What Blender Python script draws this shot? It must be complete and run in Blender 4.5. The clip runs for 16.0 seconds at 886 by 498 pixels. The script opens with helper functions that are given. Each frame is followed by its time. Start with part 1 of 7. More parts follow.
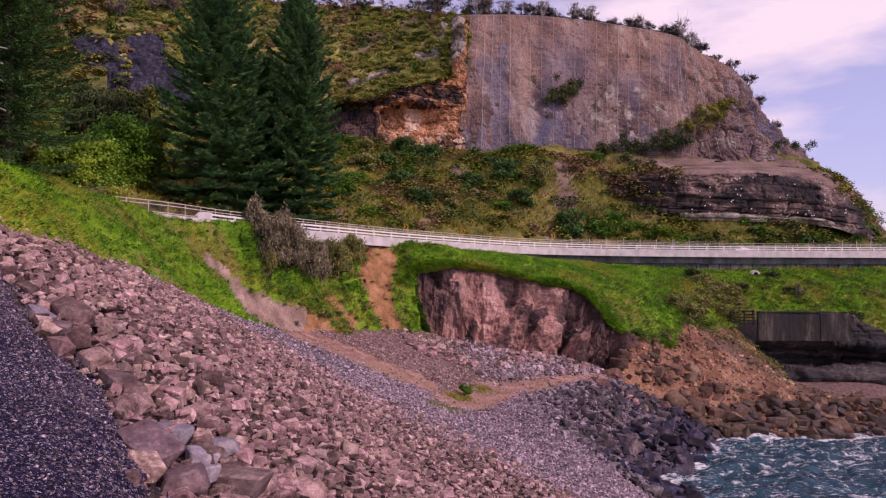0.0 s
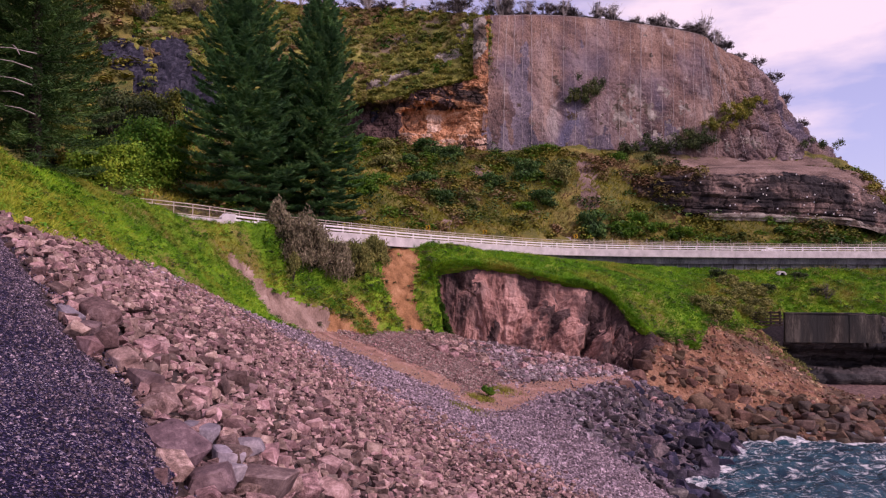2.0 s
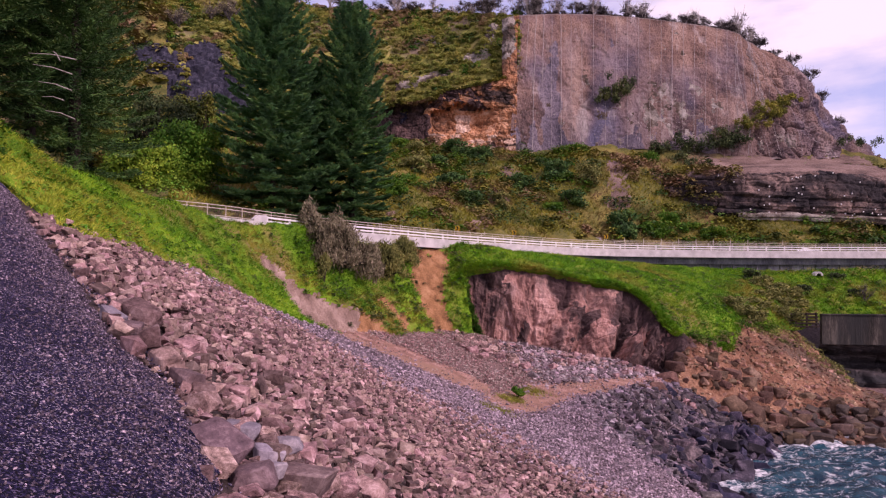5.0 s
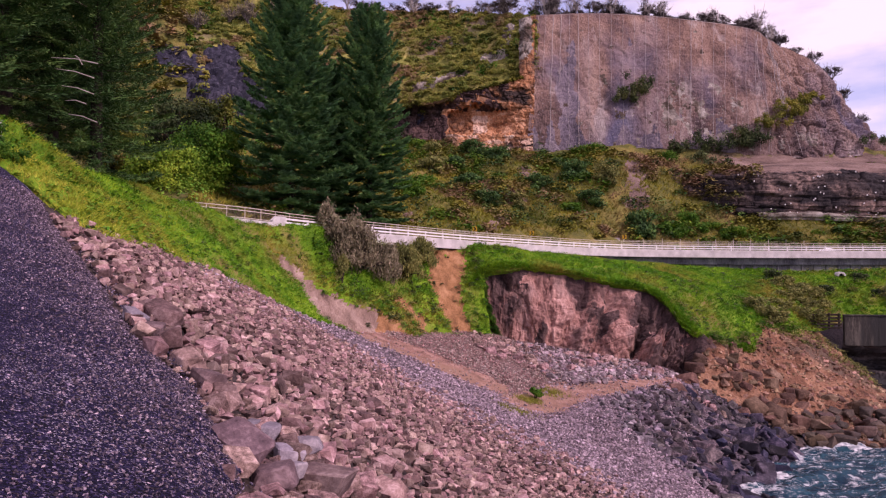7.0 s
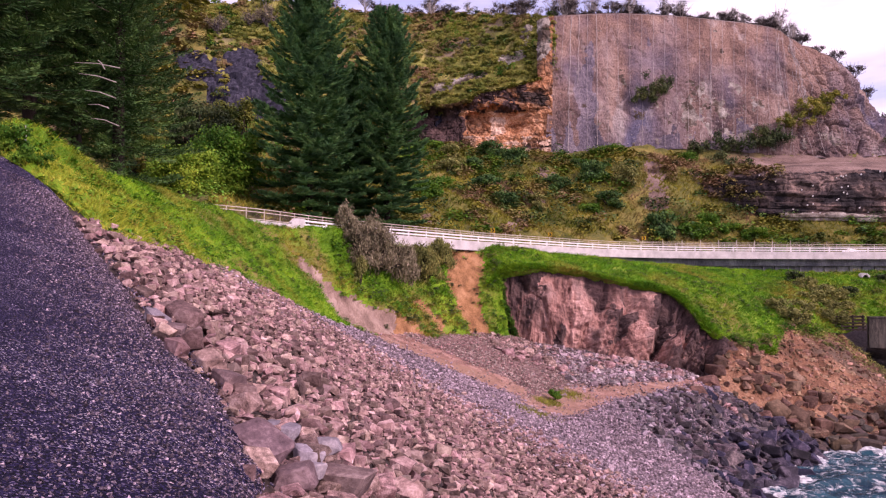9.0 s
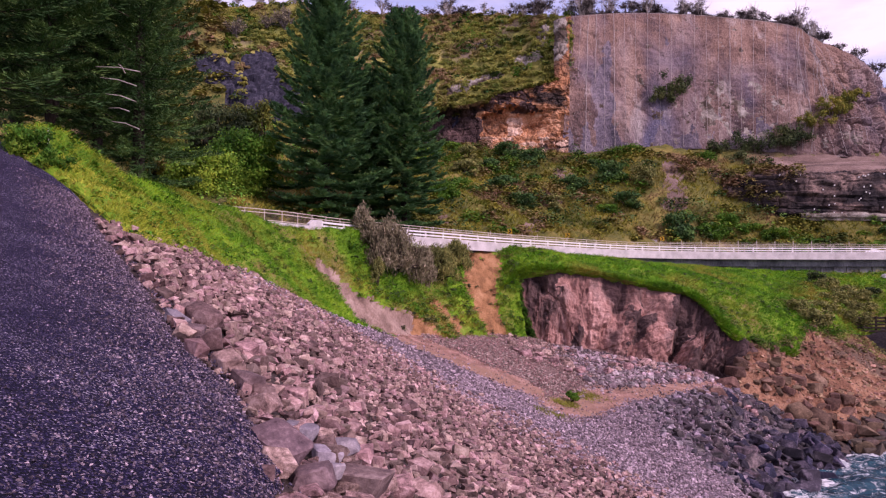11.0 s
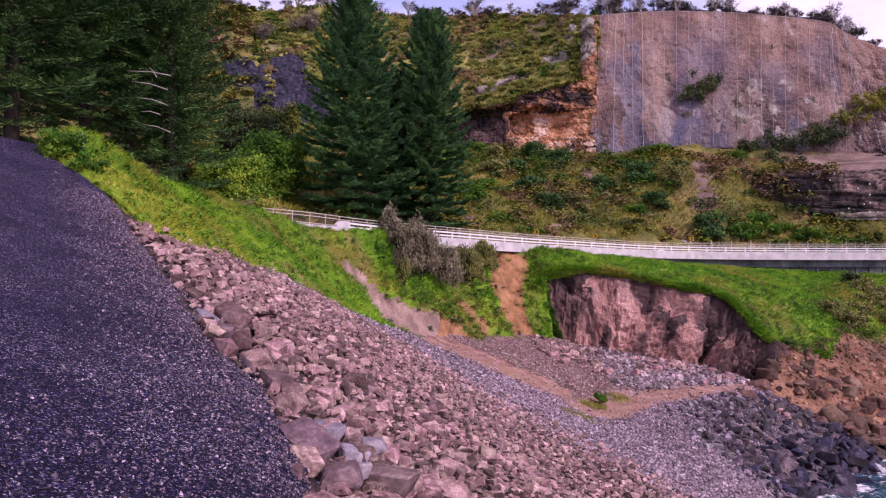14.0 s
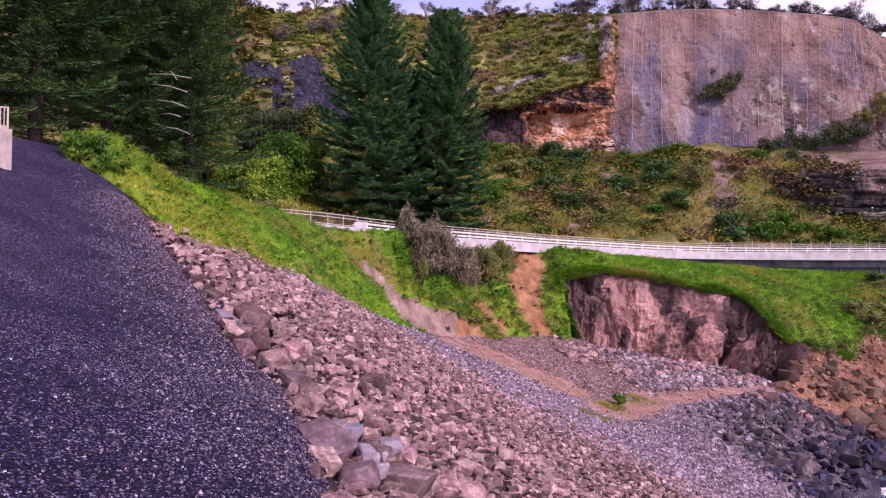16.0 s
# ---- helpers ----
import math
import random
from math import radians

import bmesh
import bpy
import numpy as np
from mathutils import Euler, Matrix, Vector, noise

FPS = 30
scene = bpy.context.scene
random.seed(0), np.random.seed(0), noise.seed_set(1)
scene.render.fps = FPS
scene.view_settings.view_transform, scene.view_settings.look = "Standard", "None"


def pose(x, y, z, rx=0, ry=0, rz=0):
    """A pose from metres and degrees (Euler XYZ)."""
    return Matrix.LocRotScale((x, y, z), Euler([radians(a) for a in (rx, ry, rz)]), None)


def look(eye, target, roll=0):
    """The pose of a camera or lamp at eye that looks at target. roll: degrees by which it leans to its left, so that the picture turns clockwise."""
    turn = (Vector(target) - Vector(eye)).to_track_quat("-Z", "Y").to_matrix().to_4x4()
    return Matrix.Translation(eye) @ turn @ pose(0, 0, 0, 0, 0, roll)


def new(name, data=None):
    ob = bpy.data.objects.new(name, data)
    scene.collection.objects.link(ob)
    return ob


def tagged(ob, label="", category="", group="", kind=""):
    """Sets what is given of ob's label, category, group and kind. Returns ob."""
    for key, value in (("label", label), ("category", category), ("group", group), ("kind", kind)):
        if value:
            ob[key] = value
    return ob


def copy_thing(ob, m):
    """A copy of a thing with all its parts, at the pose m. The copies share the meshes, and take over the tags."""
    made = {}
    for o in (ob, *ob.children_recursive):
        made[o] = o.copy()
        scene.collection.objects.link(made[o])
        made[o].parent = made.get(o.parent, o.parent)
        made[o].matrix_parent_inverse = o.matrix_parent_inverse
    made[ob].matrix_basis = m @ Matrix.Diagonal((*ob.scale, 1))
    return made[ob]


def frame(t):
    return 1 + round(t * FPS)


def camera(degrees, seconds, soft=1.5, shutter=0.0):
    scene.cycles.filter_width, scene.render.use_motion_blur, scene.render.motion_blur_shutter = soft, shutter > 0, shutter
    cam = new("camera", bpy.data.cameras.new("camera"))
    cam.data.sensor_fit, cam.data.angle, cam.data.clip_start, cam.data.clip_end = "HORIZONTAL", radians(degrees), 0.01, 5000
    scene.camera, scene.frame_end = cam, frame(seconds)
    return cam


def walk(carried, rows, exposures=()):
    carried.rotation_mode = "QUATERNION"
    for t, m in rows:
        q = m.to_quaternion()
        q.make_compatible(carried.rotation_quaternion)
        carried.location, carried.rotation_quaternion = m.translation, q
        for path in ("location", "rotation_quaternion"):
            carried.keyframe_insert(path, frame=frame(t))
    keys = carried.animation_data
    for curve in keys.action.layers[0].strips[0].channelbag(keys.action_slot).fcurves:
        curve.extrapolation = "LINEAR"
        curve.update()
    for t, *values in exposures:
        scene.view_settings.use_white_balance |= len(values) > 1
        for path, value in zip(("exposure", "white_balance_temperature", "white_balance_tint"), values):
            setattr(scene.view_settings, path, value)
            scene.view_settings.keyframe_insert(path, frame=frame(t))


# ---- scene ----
# ---- camera ----
cam = camera(63.91, 16.0, soft=1.25)
PATH = [
    (0.0, pose(0.000, 0.000, 20.000, 92.000, -0.000, -0.000)),
    (0.5, pose(-0.019, 0.013, 19.997, 92.001, 0.022, 0.365)),
    (1.0, pose(-0.035, 0.023, 19.993, 92.034, 0.030, 0.792)),
    (1.5, pose(-0.040, 0.036, 19.994, 92.045, 0.026, 1.277)),
    (2.0, pose(-0.046, 0.042, 19.986, 92.082, 0.037, 1.745)),
    (2.5, pose(-0.073, 0.030, 19.984, 92.128, 0.031, 2.178)),
    (3.0, pose(-0.107, 0.013, 19.990, 92.116, 0.036, 2.579)),
    (3.5, pose(-0.126, 0.001, 19.998, 92.106, 0.015, 2.954)),
    (4.0, pose(-0.136, -0.020, 20.000, 92.100, 0.006, 3.330)),
    (6.5, pose(-0.174, -0.060, 20.000, 92.182, 0.104, 5.107)),
    (7.0, pose(-0.172, -0.073, 20.002, 92.189, 0.116, 5.460)),
    (7.5, pose(-0.180, -0.083, 20.004, 92.263, 0.130, 5.831)),
    (8.0, pose(-0.181, -0.086, 20.003, 92.314, 0.154, 6.187)),
    (8.5, pose(-0.181, -0.085, 20.005, 92.319, 0.142, 6.539)),
    (9.0, pose(-0.177, -0.086, 20.005, 92.318, 0.147, 6.914)),
    (11.5, pose(-0.185, -0.099, 20.005, 92.423, 0.196, 8.639)),
    (12.0, pose(-0.175, -0.110, 20.006, 92.418, 0.185, 9.015)),
    (12.5, pose(-0.172, -0.116, 20.006, 92.452, 0.186, 9.368)),
    (13.0, pose(-0.171, -0.115, 20.008, 92.457, 0.180, 9.711)),
    (13.5, pose(-0.168, -0.114, 20.006, 92.479, 0.202, 10.074)),
    (14.0, pose(-0.168, -0.108, 20.002, 92.480, 0.191, 10.439)),
    (14.5, pose(-0.168, -0.109, 20.001, 92.514, 0.212, 10.783)),
    (15.0, pose(-0.164, -0.111, 20.005, 92.514, 0.202, 11.156)),
    (15.5, pose(-0.160, -0.113, 20.006, 92.536, 0.218, 11.508)),
    (16.0, pose(-0.158, -0.118, 20.005, 92.523, 0.197, 11.860)),
]
walk(cam, PATH, exposures=[(0.0, 0.06, 7060, 47), (4.0, 0.21, 7010, 47), (6.5, 0.28, 7010, 47), (8.0, 0.39, 7010, 47), (8.5, 0.62, 7060, 47), (9.2, 0.6, 7060, 47), (11.3, 0.35, 6610, 48),
                           (12.3, 0.45, 6480, 48), (14.0, 0.4, 6460, 48), (15.0, 0.46, 6440, 48), (16.0, 0.57, 6440, 49)])

# ---- world and sun ----
SUN_ELEVATION, SUN_TURN = 38.0, 120.0     # degrees; the turn is clockwise from +y
world = bpy.data.worlds.new("sky")
scene.world = world
world.use_nodes = True


def build_sky():
    nt = world.node_tree
    nt.nodes.clear()
    out = nt.nodes.new("ShaderNodeOutputWorld")
    back = nt.nodes.new("ShaderNodeBackground")
    sky = nt.nodes.new("ShaderNodeTexSky")
    sky.sky_type, sky.sun_disc = "NISHITA", False
    sky.sun_elevation, sky.sun_rotation = radians(SUN_ELEVATION), radians(SUN_TURN)
    coord = nt.nodes.new("ShaderNodeTexCoord")
    stretch = nt.nodes.new("ShaderNodeMapping")
    stretch.inputs["Scale"].default_value = (1.5, 1.5, 5.0)
    clouds = nt.nodes.new("ShaderNodeTexNoise")
    clouds.inputs["Scale"].default_value, clouds.inputs["Detail"].default_value = 1.7, 7.0
    clouds.inputs["Roughness"].default_value = 0.55
    cover = nt.nodes.new("ShaderNodeValToRGB")
    cover.color_ramp.elements[0].position, cover.color_ramp.elements[1].position = 0.42, 0.6
    cover.color_ramp.elements[0].color = (0.3, 0.3, 0.3, 1)
    mix = nt.nodes.new("ShaderNodeMix")
    mix.data_type = "RGBA"
    mix.inputs[7].default_value = (9.0, 8.95, 9.7, 1)
    nt.links.new(coord.outputs["Generated"], stretch.inputs["Vector"])
    nt.links.new(stretch.outputs["Vector"], clouds.inputs["Vector"])
    nt.links.new(clouds.outputs["Fac"], cover.inputs["Fac"])
    nt.links.new(cover.outputs["Color"], mix.inputs[0])
    blue = nt.nodes.new("ShaderNodeMix")
    blue.data_type, blue.blend_type = "RGBA", "MULTIPLY"
    blue.inputs[0].default_value = 1.0
    blue.inputs[7].default_value = (1.0, 1.22, 1.75, 1)
    nt.links.new(sky.outputs["Color"], blue.inputs[6])
    nt.links.new(blue.outputs[2], mix.inputs[6])
    nt.links.new(mix.outputs[2], back.inputs["Color"])
    back.inputs["Strength"].default_value = 0.088
    nt.links.new(back.outputs["Background"], out.inputs["Surface"])


build_sky()
sun = new("sun", bpy.data.lights.new("sun", "SUN"))
sun.data.energy, sun.data.angle, sun.data.color = 2.45, radians(7), (1.0, 0.93, 0.86)
sun.matrix_world = look((0, 0, 0), (-math.sin(radians(SUN_TURN)) * math.cos(radians(SUN_ELEVATION)),
                                    -math.cos(radians(SUN_TURN)) * math.cos(radians(SUN_ELEVATION)), -math.sin(radians(SUN_ELEVATION))))
sun.location = (120, -120, 160)


# ---- materials ----
def mottled(name, dark, mid, light, scale=1.0, fine=9.0, rough=0.9, bump=0.3, stretch=(1, 1, 1), spread=0.0, island=0.0, spec=0.25,
            patch=None, patch_scale=0.15, patch_at=(0.5, 0.62), metal=0.0, height=None, pale=None, hue=0.05, sheer=0.0):
    """A surface of three tones: broad stains, fine grain, a bump from both; patch: a second colour in broad patches; spread and
    island: lighter and darker objects or pieces; sheer: how far light comes through a leaf."""
    m = bpy.data.materials.new(name)
    m.use_nodes = True
    nt = m.node_tree
    N, L = nt.nodes, nt.links
    b = N["Principled BSDF"]
    b.inputs["Roughness"].default_value = rough
    b.inputs["Metallic"].default_value = metal
    b.inputs["Specular IOR Level"].default_value = spec
    co = N.new("ShaderNodeTexCoord")
    mp = N.new("ShaderNodeMapping")
    mp.inputs["Scale"].default_value = stretch
    L.new(co.outputs["Object"], mp.inputs["Vector"])
    broad = N.new("ShaderNodeTexNoise")
    broad.inputs["Scale"].default_value, broad.inputs["Detail"].default_value = scale, 6
    grain = N.new("ShaderNodeTexNoise")
    grain.inputs["Scale"].default_value, grain.inputs["Detail"].default_value = scale * fine, 4
    grain.inputs["Roughness"].default_value = 0.7
    for n in (broad, grain):
        L.new(mp.outputs["Vector"], n.inputs["Vector"])
    add = N.new("ShaderNodeMath")
    add.operation = "MULTIPLY_ADD"
    add.inputs[1].default_value = 0.6
    half = N.new("ShaderNodeMath")
    half.operation = "MULTIPLY"
    half.inputs[1].default_value = 0.4
    L.new(grain.outputs["Fac"], half.inputs[0])
    L.new(broad.outputs["Fac"], add.inputs[0])
    L.new(half.outputs[0], add.inputs[2])
    ramp = N.new("ShaderNodeValToRGB")
    e = ramp.color_ramp.elements
    e[0].position, e[0].color = 0.36, (*dark, 1)
    e[1].position, e[1].color = 0.64, (*light, 1)
    k = e.new(0.5)
    k.color = (*mid, 1)
    L.new(add.outputs[0], ramp.inputs["Fac"])
    col = ramp.outputs["Color"]
    if patch:
        pn = N.new("ShaderNodeTexNoise")
        pn.inputs["Scale"].default_value, pn.inputs["Detail"].default_value = patch_scale, 5
        L.new(mp.outputs["Vector"], pn.inputs["Vector"])
        pr = N.new("ShaderNodeMapRange")
        pr.inputs["From Min"].default_value, pr.inputs["From Max"].default_value = patch_at
        L.new(pn.outputs["Fac"], pr.inputs["Value"])
        mx = N.new("ShaderNodeMix")
        mx.data_type = "RGBA"
        L.new(pr.outputs["Result"], mx.inputs[0])
        L.new(col, mx.inputs[6])
        tint = N.new("ShaderNodeMix")
        tint.data_type, tint.blend_type = "RGBA", "MULTIPLY"
        tint.inputs[0].default_value = 0.5
        tint.inputs[6].default_value = (*patch, 1)
        up = N.new("ShaderNodeMapRange")
        up.inputs["To Min"].default_value, up.inputs["To Max"].default_value = 0.4, 1.6
        L.new(add.outputs[0], up.inputs["Value"])
        L.new(up.outputs["Result"], tint.inputs[7])
        L.new(tint.outputs[2], mx.inputs[7])
        col = mx.outputs[2]
    if height:
        sep = N.new("ShaderNodeSeparateXYZ")
        L.new(co.outputs["Object"], sep.inputs[0])
        wob = N.new("ShaderNodeMath")
        wob.operation, wob.inputs[1].default_value = "MULTIPLY_ADD", 40.0
        L.new(broad.outputs["Fac"], wob.inputs[0])
        L.new(sep.outputs["Z"], wob.inputs[2])
        hr = N.new("ShaderNodeMapRange")
        hr.inputs["From Min"].default_value, hr.inputs["From Max"].default_value = height[0] + 20, height[1] + 20
        L.new(wob.outputs[0], hr.inputs["Value"])
        hm = N.new("ShaderNodeMix")
        hm.data_type, hm.blend_type = "RGBA", "MULTIPLY"
        hm.inputs[7].default_value = (*height[2], 1)
        L.new(hr.outputs["Result"], hm.inputs[0])
        L.new(col, hm.inputs[6])
        col = hm.outputs[2]
    if pale:
        sm = N.new("ShaderNodeMapping")
        sm.inputs["Scale"].default_value = (1, 1, 0.25)
        L.new(co.outputs["Object"], sm.inputs["Vector"])
        sn = N.new("ShaderNodeTexNoise")
        sn.inputs["Scale"].default_value, sn.inputs["Detail"].default_value, sn.inputs["Roughness"].default_value = 0.22, 8, 0.65
        L.new(sm.outputs["Vector"], sn.inputs["Vector"])
        sr = N.new("ShaderNodeMapRange")
        sr.inputs["From Min"].default_value, sr.inputs["From Max"].default_value, sr.inputs["To Max"].default_value = 0.55, 0.7, 0.8
        L.new(sn.outputs["Fac"], sr.inputs["Value"])
        sx = N.new("ShaderNodeMix")
        sx.data_type = "RGBA"
        sx.inputs[7].default_value = (*pale, 1)
        L.new(sr.outputs["Result"], sx.inputs[0])
        L.new(col, sx.inputs[6])
        col = sx.outputs[2]
    if spread or island:
        rnd = N.new("ShaderNodeObjectInfo") if spread else N.new("ShaderNodeNewGeometry")
        val = rnd.outputs["Random"] if spread else rnd.outputs["Random Per Island"]
        amount = spread or island
        rg = N.new("ShaderNodeMapRange")
        rg.inputs["To Min"].default_value, rg.inputs["To Max"].default_value = 1 - amount, 1 + amount
        L.new(val, rg.inputs["Value"])
        hs = N.new("ShaderNodeHueSaturation")
        L.new(rg.outputs["Result"], hs.inputs["Value"])
        hv = N.new("ShaderNodeMath")
        hv.operation = "MULTIPLY_ADD"
        hv.inputs[1].default_value, hv.inputs[2].default_value = hue, 0.5 - hue * 0.35
        wn = N.new("ShaderNodeTexWhiteNoise")
        wn.noise_dimensions = "1D"
        L.new(val, wn.inputs["W"])
        L.new(wn.outputs["Value"], hv.inputs[0])
        L.new(hv.outputs[0], hs.inputs["Hue"])
        if hue > 0.05:
            paler = N.new("ShaderNodeMapRange")
            paler.inputs["To Min"].default_value, paler.inputs["To Max"].default_value = 1.2, 0.6
            L.new(wn.outputs["Value"], paler.inputs["Value"])
            L.new(paler.outputs["Result"], hs.inputs["Saturation"])
        L.new(col, hs.inputs["Color"])
        col = hs.outputs["Color"]
    L.new(col, b.inputs["Base Color"])
    if sheer:
        tl, ms = N.new("ShaderNodeBsdfTranslucent"), N.new("ShaderNodeMixShader")
        ms.inputs[0].default_value = sheer
        L.new(col, tl.inputs["Color"])
        L.new(b.outputs[0], ms.inputs[1])
        L.new(tl.outputs[0], ms.inputs[2])
        L.new(ms.outputs[0], N["Material Output"].inputs["Surface"])
    if bump:
        bp = N.new("ShaderNodeBump")
        bp.inputs["Strength"].default_value, bp.inputs["Distance"].default_value = bump, 0.2 / scale
        L.new(add.outputs[0], bp.inputs["Height"])
        L.new(bp.outputs["Normal"], b.inputs["Normal"])
    return m


def asphalt_material():
    """Dark binder full of chippings: most stones dark, a few pale, in cells of about two centimetres."""
    m = bpy.data.materials.new("worn gravelled asphalt")
    m.use_nodes = True
    N, L = m.node_tree.nodes, m.node_tree.links
    b = N["Principled BSDF"]
    b.inputs["Roughness"].default_value, b.inputs["Specular IOR Level"].default_value = 0.95, 0.15
    co = N.new("ShaderNodeTexCoord")
    cells = N.new("ShaderNodeTexVoronoi")
    cells.inputs["Scale"].default_value = 52.0
    warp = N.new("ShaderNodeTexNoise")
    warp.inputs["Scale"].default_value, warp.inputs["Detail"].default_value = 0.5, 5
    L.new(co.outputs["Object"], cells.inputs["Vector"])
    L.new(co.outputs["Object"], warp.inputs["Vector"])
    sep = N.new("ShaderNodeSeparateColor")
    L.new(cells.outputs["Color"], sep.inputs[0])
    shift = N.new("ShaderNodeMath")
    shift.operation, shift.inputs[1].default_value = "MULTIPLY_ADD", 0.28
    lift = N.new("ShaderNodeMath")
    lift.operation, lift.inputs[1].default_value = "ADD", -0.14
    blotch = N.new("ShaderNodeTexNoise")
    blotch.inputs["Scale"].default_value, blotch.inputs["Detail"].default_value, blotch.inputs["Roughness"].default_value = 7.0, 6, 0.75
    L.new(co.outputs["Object"], blotch.inputs["Vector"])
    both = N.new("ShaderNodeMath")
    both.operation, both.inputs[1].default_value = "MULTIPLY_ADD", 1.1
    less = N.new("ShaderNodeMath")
    less.operation, less.inputs[1].default_value = "ADD", -0.62
    L.new(blotch.outputs["Fac"], both.inputs[0])
    L.new(warp.outputs["Fac"], less.inputs[0])
    L.new(less.outputs[0], both.inputs[2])
    L.new(both.outputs[0], shift.inputs[0])
    L.new(sep.outputs[0], lift.inputs[0])
    L.new(lift.outputs[0], shift.inputs[2])
    ramp = N.new("ShaderNodeValToRGB")
    e = ramp.color_ramp.elements
    e[0].position, e[0].color = 0.2, (0.003, 0.003, 0.008, 1)
    e[1].position, e[1].color = 1.0, (0.5, 0.43, 0.5, 1)
    for at, c in ((0.55, (0.01, 0.008, 0.032)), (0.82, (0.03, 0.023, 0.074)), (0.92, (0.13, 0.1, 0.18))):
        k = e.new(at)
        k.color = (*c, 1)
    L.new(shift.outputs[0], ramp.inputs["Fac"])
    L.new(ramp.outputs["Color"], b.inputs["Base Color"])
    bp = N.new("ShaderNodeBump")
    bp.invert = True
    bp.inputs["Strength"].default_value, bp.inputs["Distance"].default_value = 1.0, 0.02
    L.new(cells.outputs["Distance"], bp.inputs["Height"])
    L.new(bp.outputs["Normal"], b.inputs["Normal"])
    return m


ASPHALT = asphalt_material()
# Kept darker to put shade into the gaps between the stones.
BANK = mottled("earth and shaded gaps between stones", (0.018, 0.012, 0.012), (0.045, 0.031, 0.029), (0.09, 0.064, 0.06), 1.2, 10, 0.95, 0.6)
STONE = mottled("pinkish quarry stone", (0.07, 0.039, 0.039), (0.255, 0.148, 0.14), (0.49, 0.325, 0.312), 2.2, 6, 0.9, 0.6, island=0.6, hue=0.05)
GRASS = mottled("green slope turf", (0.05, 0.13, 0.006), (0.12, 0.25, 0.011), (0.23, 0.35, 0.025), 0.3, 12, 0.95, 0.6, patch=(0.2, 0.16, 0.05))
SCRUB = mottled("scrub covered soil", (0.035, 0.042, 0.01), (0.12, 0.115, 0.026), (0.26, 0.2, 0.055), 0.2, 12, 0.95, 0.6, patch=(0.17, 0.11, 0.07), patch_scale=0.05, patch_at=(0.6, 0.72))
CREST_SOIL = mottled("dry grass and soil", (0.09, 0.11, 0.025), (0.22, 0.22, 0.05), (0.38, 0.32, 0.1), 0.2, 12, 0.95, 0.6, patch=(0.2, 0.15, 0.1), patch_scale=0.06, patch_at=(0.55, 0.68))
MUDSTONE = mottled("weathered pink mudstone", (0.11, 0.055, 0.05), (0.35, 0.182, 0.152), (0.68, 0.42, 0.365), 0.4, 7, 0.9, 1.0, stretch=(1, 1, 0.25),
                   patch=(0.06, 0.033, 0.033), patch_scale=0.2, patch_at=(0.51, 0.6), pale=(0.08, 0.044, 0.042))
# Dark tone of the mudstone face and of the shade painted in the overhang.
MUD_AND_SHADE = mottled("dark brown mudstone and painted shade", (0.022, 0.013, 0.014), (0.065, 0.038, 0.037), (0.16, 0.095, 0.085), 0.5, 7, 0.85, 1.0, stretch=(1, 1, 0.5))
CLIFF = mottled("grey brown sandstone cliff", (0.075, 0.046, 0.042), (0.255, 0.152, 0.118), (0.43, 0.295, 0.235), 0.16, 18, 0.9, 1.0, stretch=(1, 1, 0.4),
                patch=(0.155, 0.137, 0.185), patch_scale=0.055, patch_at=(0.47, 0.68), height=(80, 48, (0.7, 0.76, 0.9)), pale=(0.5, 0.43, 0.4))
STAINED_CLIFF = mottled("purplish grey stained cliff", (0.06, 0.052, 0.07), (0.165, 0.135, 0.165), (0.33, 0.27, 0.28), 0.2, 15, 0.9, 1.0, stretch=(1, 1, 0.35))
CREAM = mottled("pale cream sandstone", (0.3, 0.18, 0.125), (0.56, 0.38, 0.28), (0.75, 0.57, 0.45), 0.5, 7, 0.9, 0.8)
# Dark patches put some of the overhang's shade into the colour.
OCHRE = mottled("orange weathered sandstone", (0.14, 0.06, 0.034), (0.46, 0.21, 0.1), (0.66, 0.4, 0.25), 0.3, 8, 0.9, 0.9, stretch=(0.8, 0.8, 1.3),
                patch=(0.05, 0.034, 0.03), patch_scale=0.12, patch_at=(0.52, 0.62))
STRATA = mottled("dark layered sandstone", (0.025, 0.02, 0.021), (0.09, 0.062, 0.056), (0.32, 0.215, 0.18), 0.3, 6, 0.85, 0.9, stretch=(0.8, 0.8, 1.2),
                 patch=(0.024, 0.019, 0.021), patch_scale=0.16, patch_at=(0.42, 0.54))
LEDGE_STRATA = mottled("dark ledge sandstone", (0.02, 0.017, 0.018), (0.055, 0.046, 0.047), (0.19, 0.15, 0.14), 0.3, 8, 0.7, 0.9, stretch=(0.3, 0.3, 2.0),
                     patch=(0.02, 0.019, 0.021), patch_scale=0.15, patch_at=(0.46, 0.56))
OLD_CONCRETE = mottled("stained grey concrete", (0.016, 0.015, 0.013), (0.055, 0.047, 0.04), (0.19, 0.165, 0.135), 0.7, 6, 0.9, 0.8, stretch=(1, 1, 0.22), patch=(0.03, 0.03, 0.029), patch_scale=0.3, patch_at=(0.45, 0.6))
PALE_ROCK = mottled("pale lichened sandstone", (0.1, 0.085, 0.07), (0.28, 0.24, 0.205), (0.46, 0.42, 0.37), 0.4, 9, 0.9, 0.9, patch=(0.09, 0.065, 0.05), patch_scale=0.25, patch_at=(0.47, 0.55))
DARK_ROCK = mottled("dark blue grey rock", (0.005, 0.005, 0.01), (0.017, 0.017, 0.031), (0.065, 0.06, 0.085), 0.8, 5, 0.85, 1.0, stretch=(1, 1, 0.35))
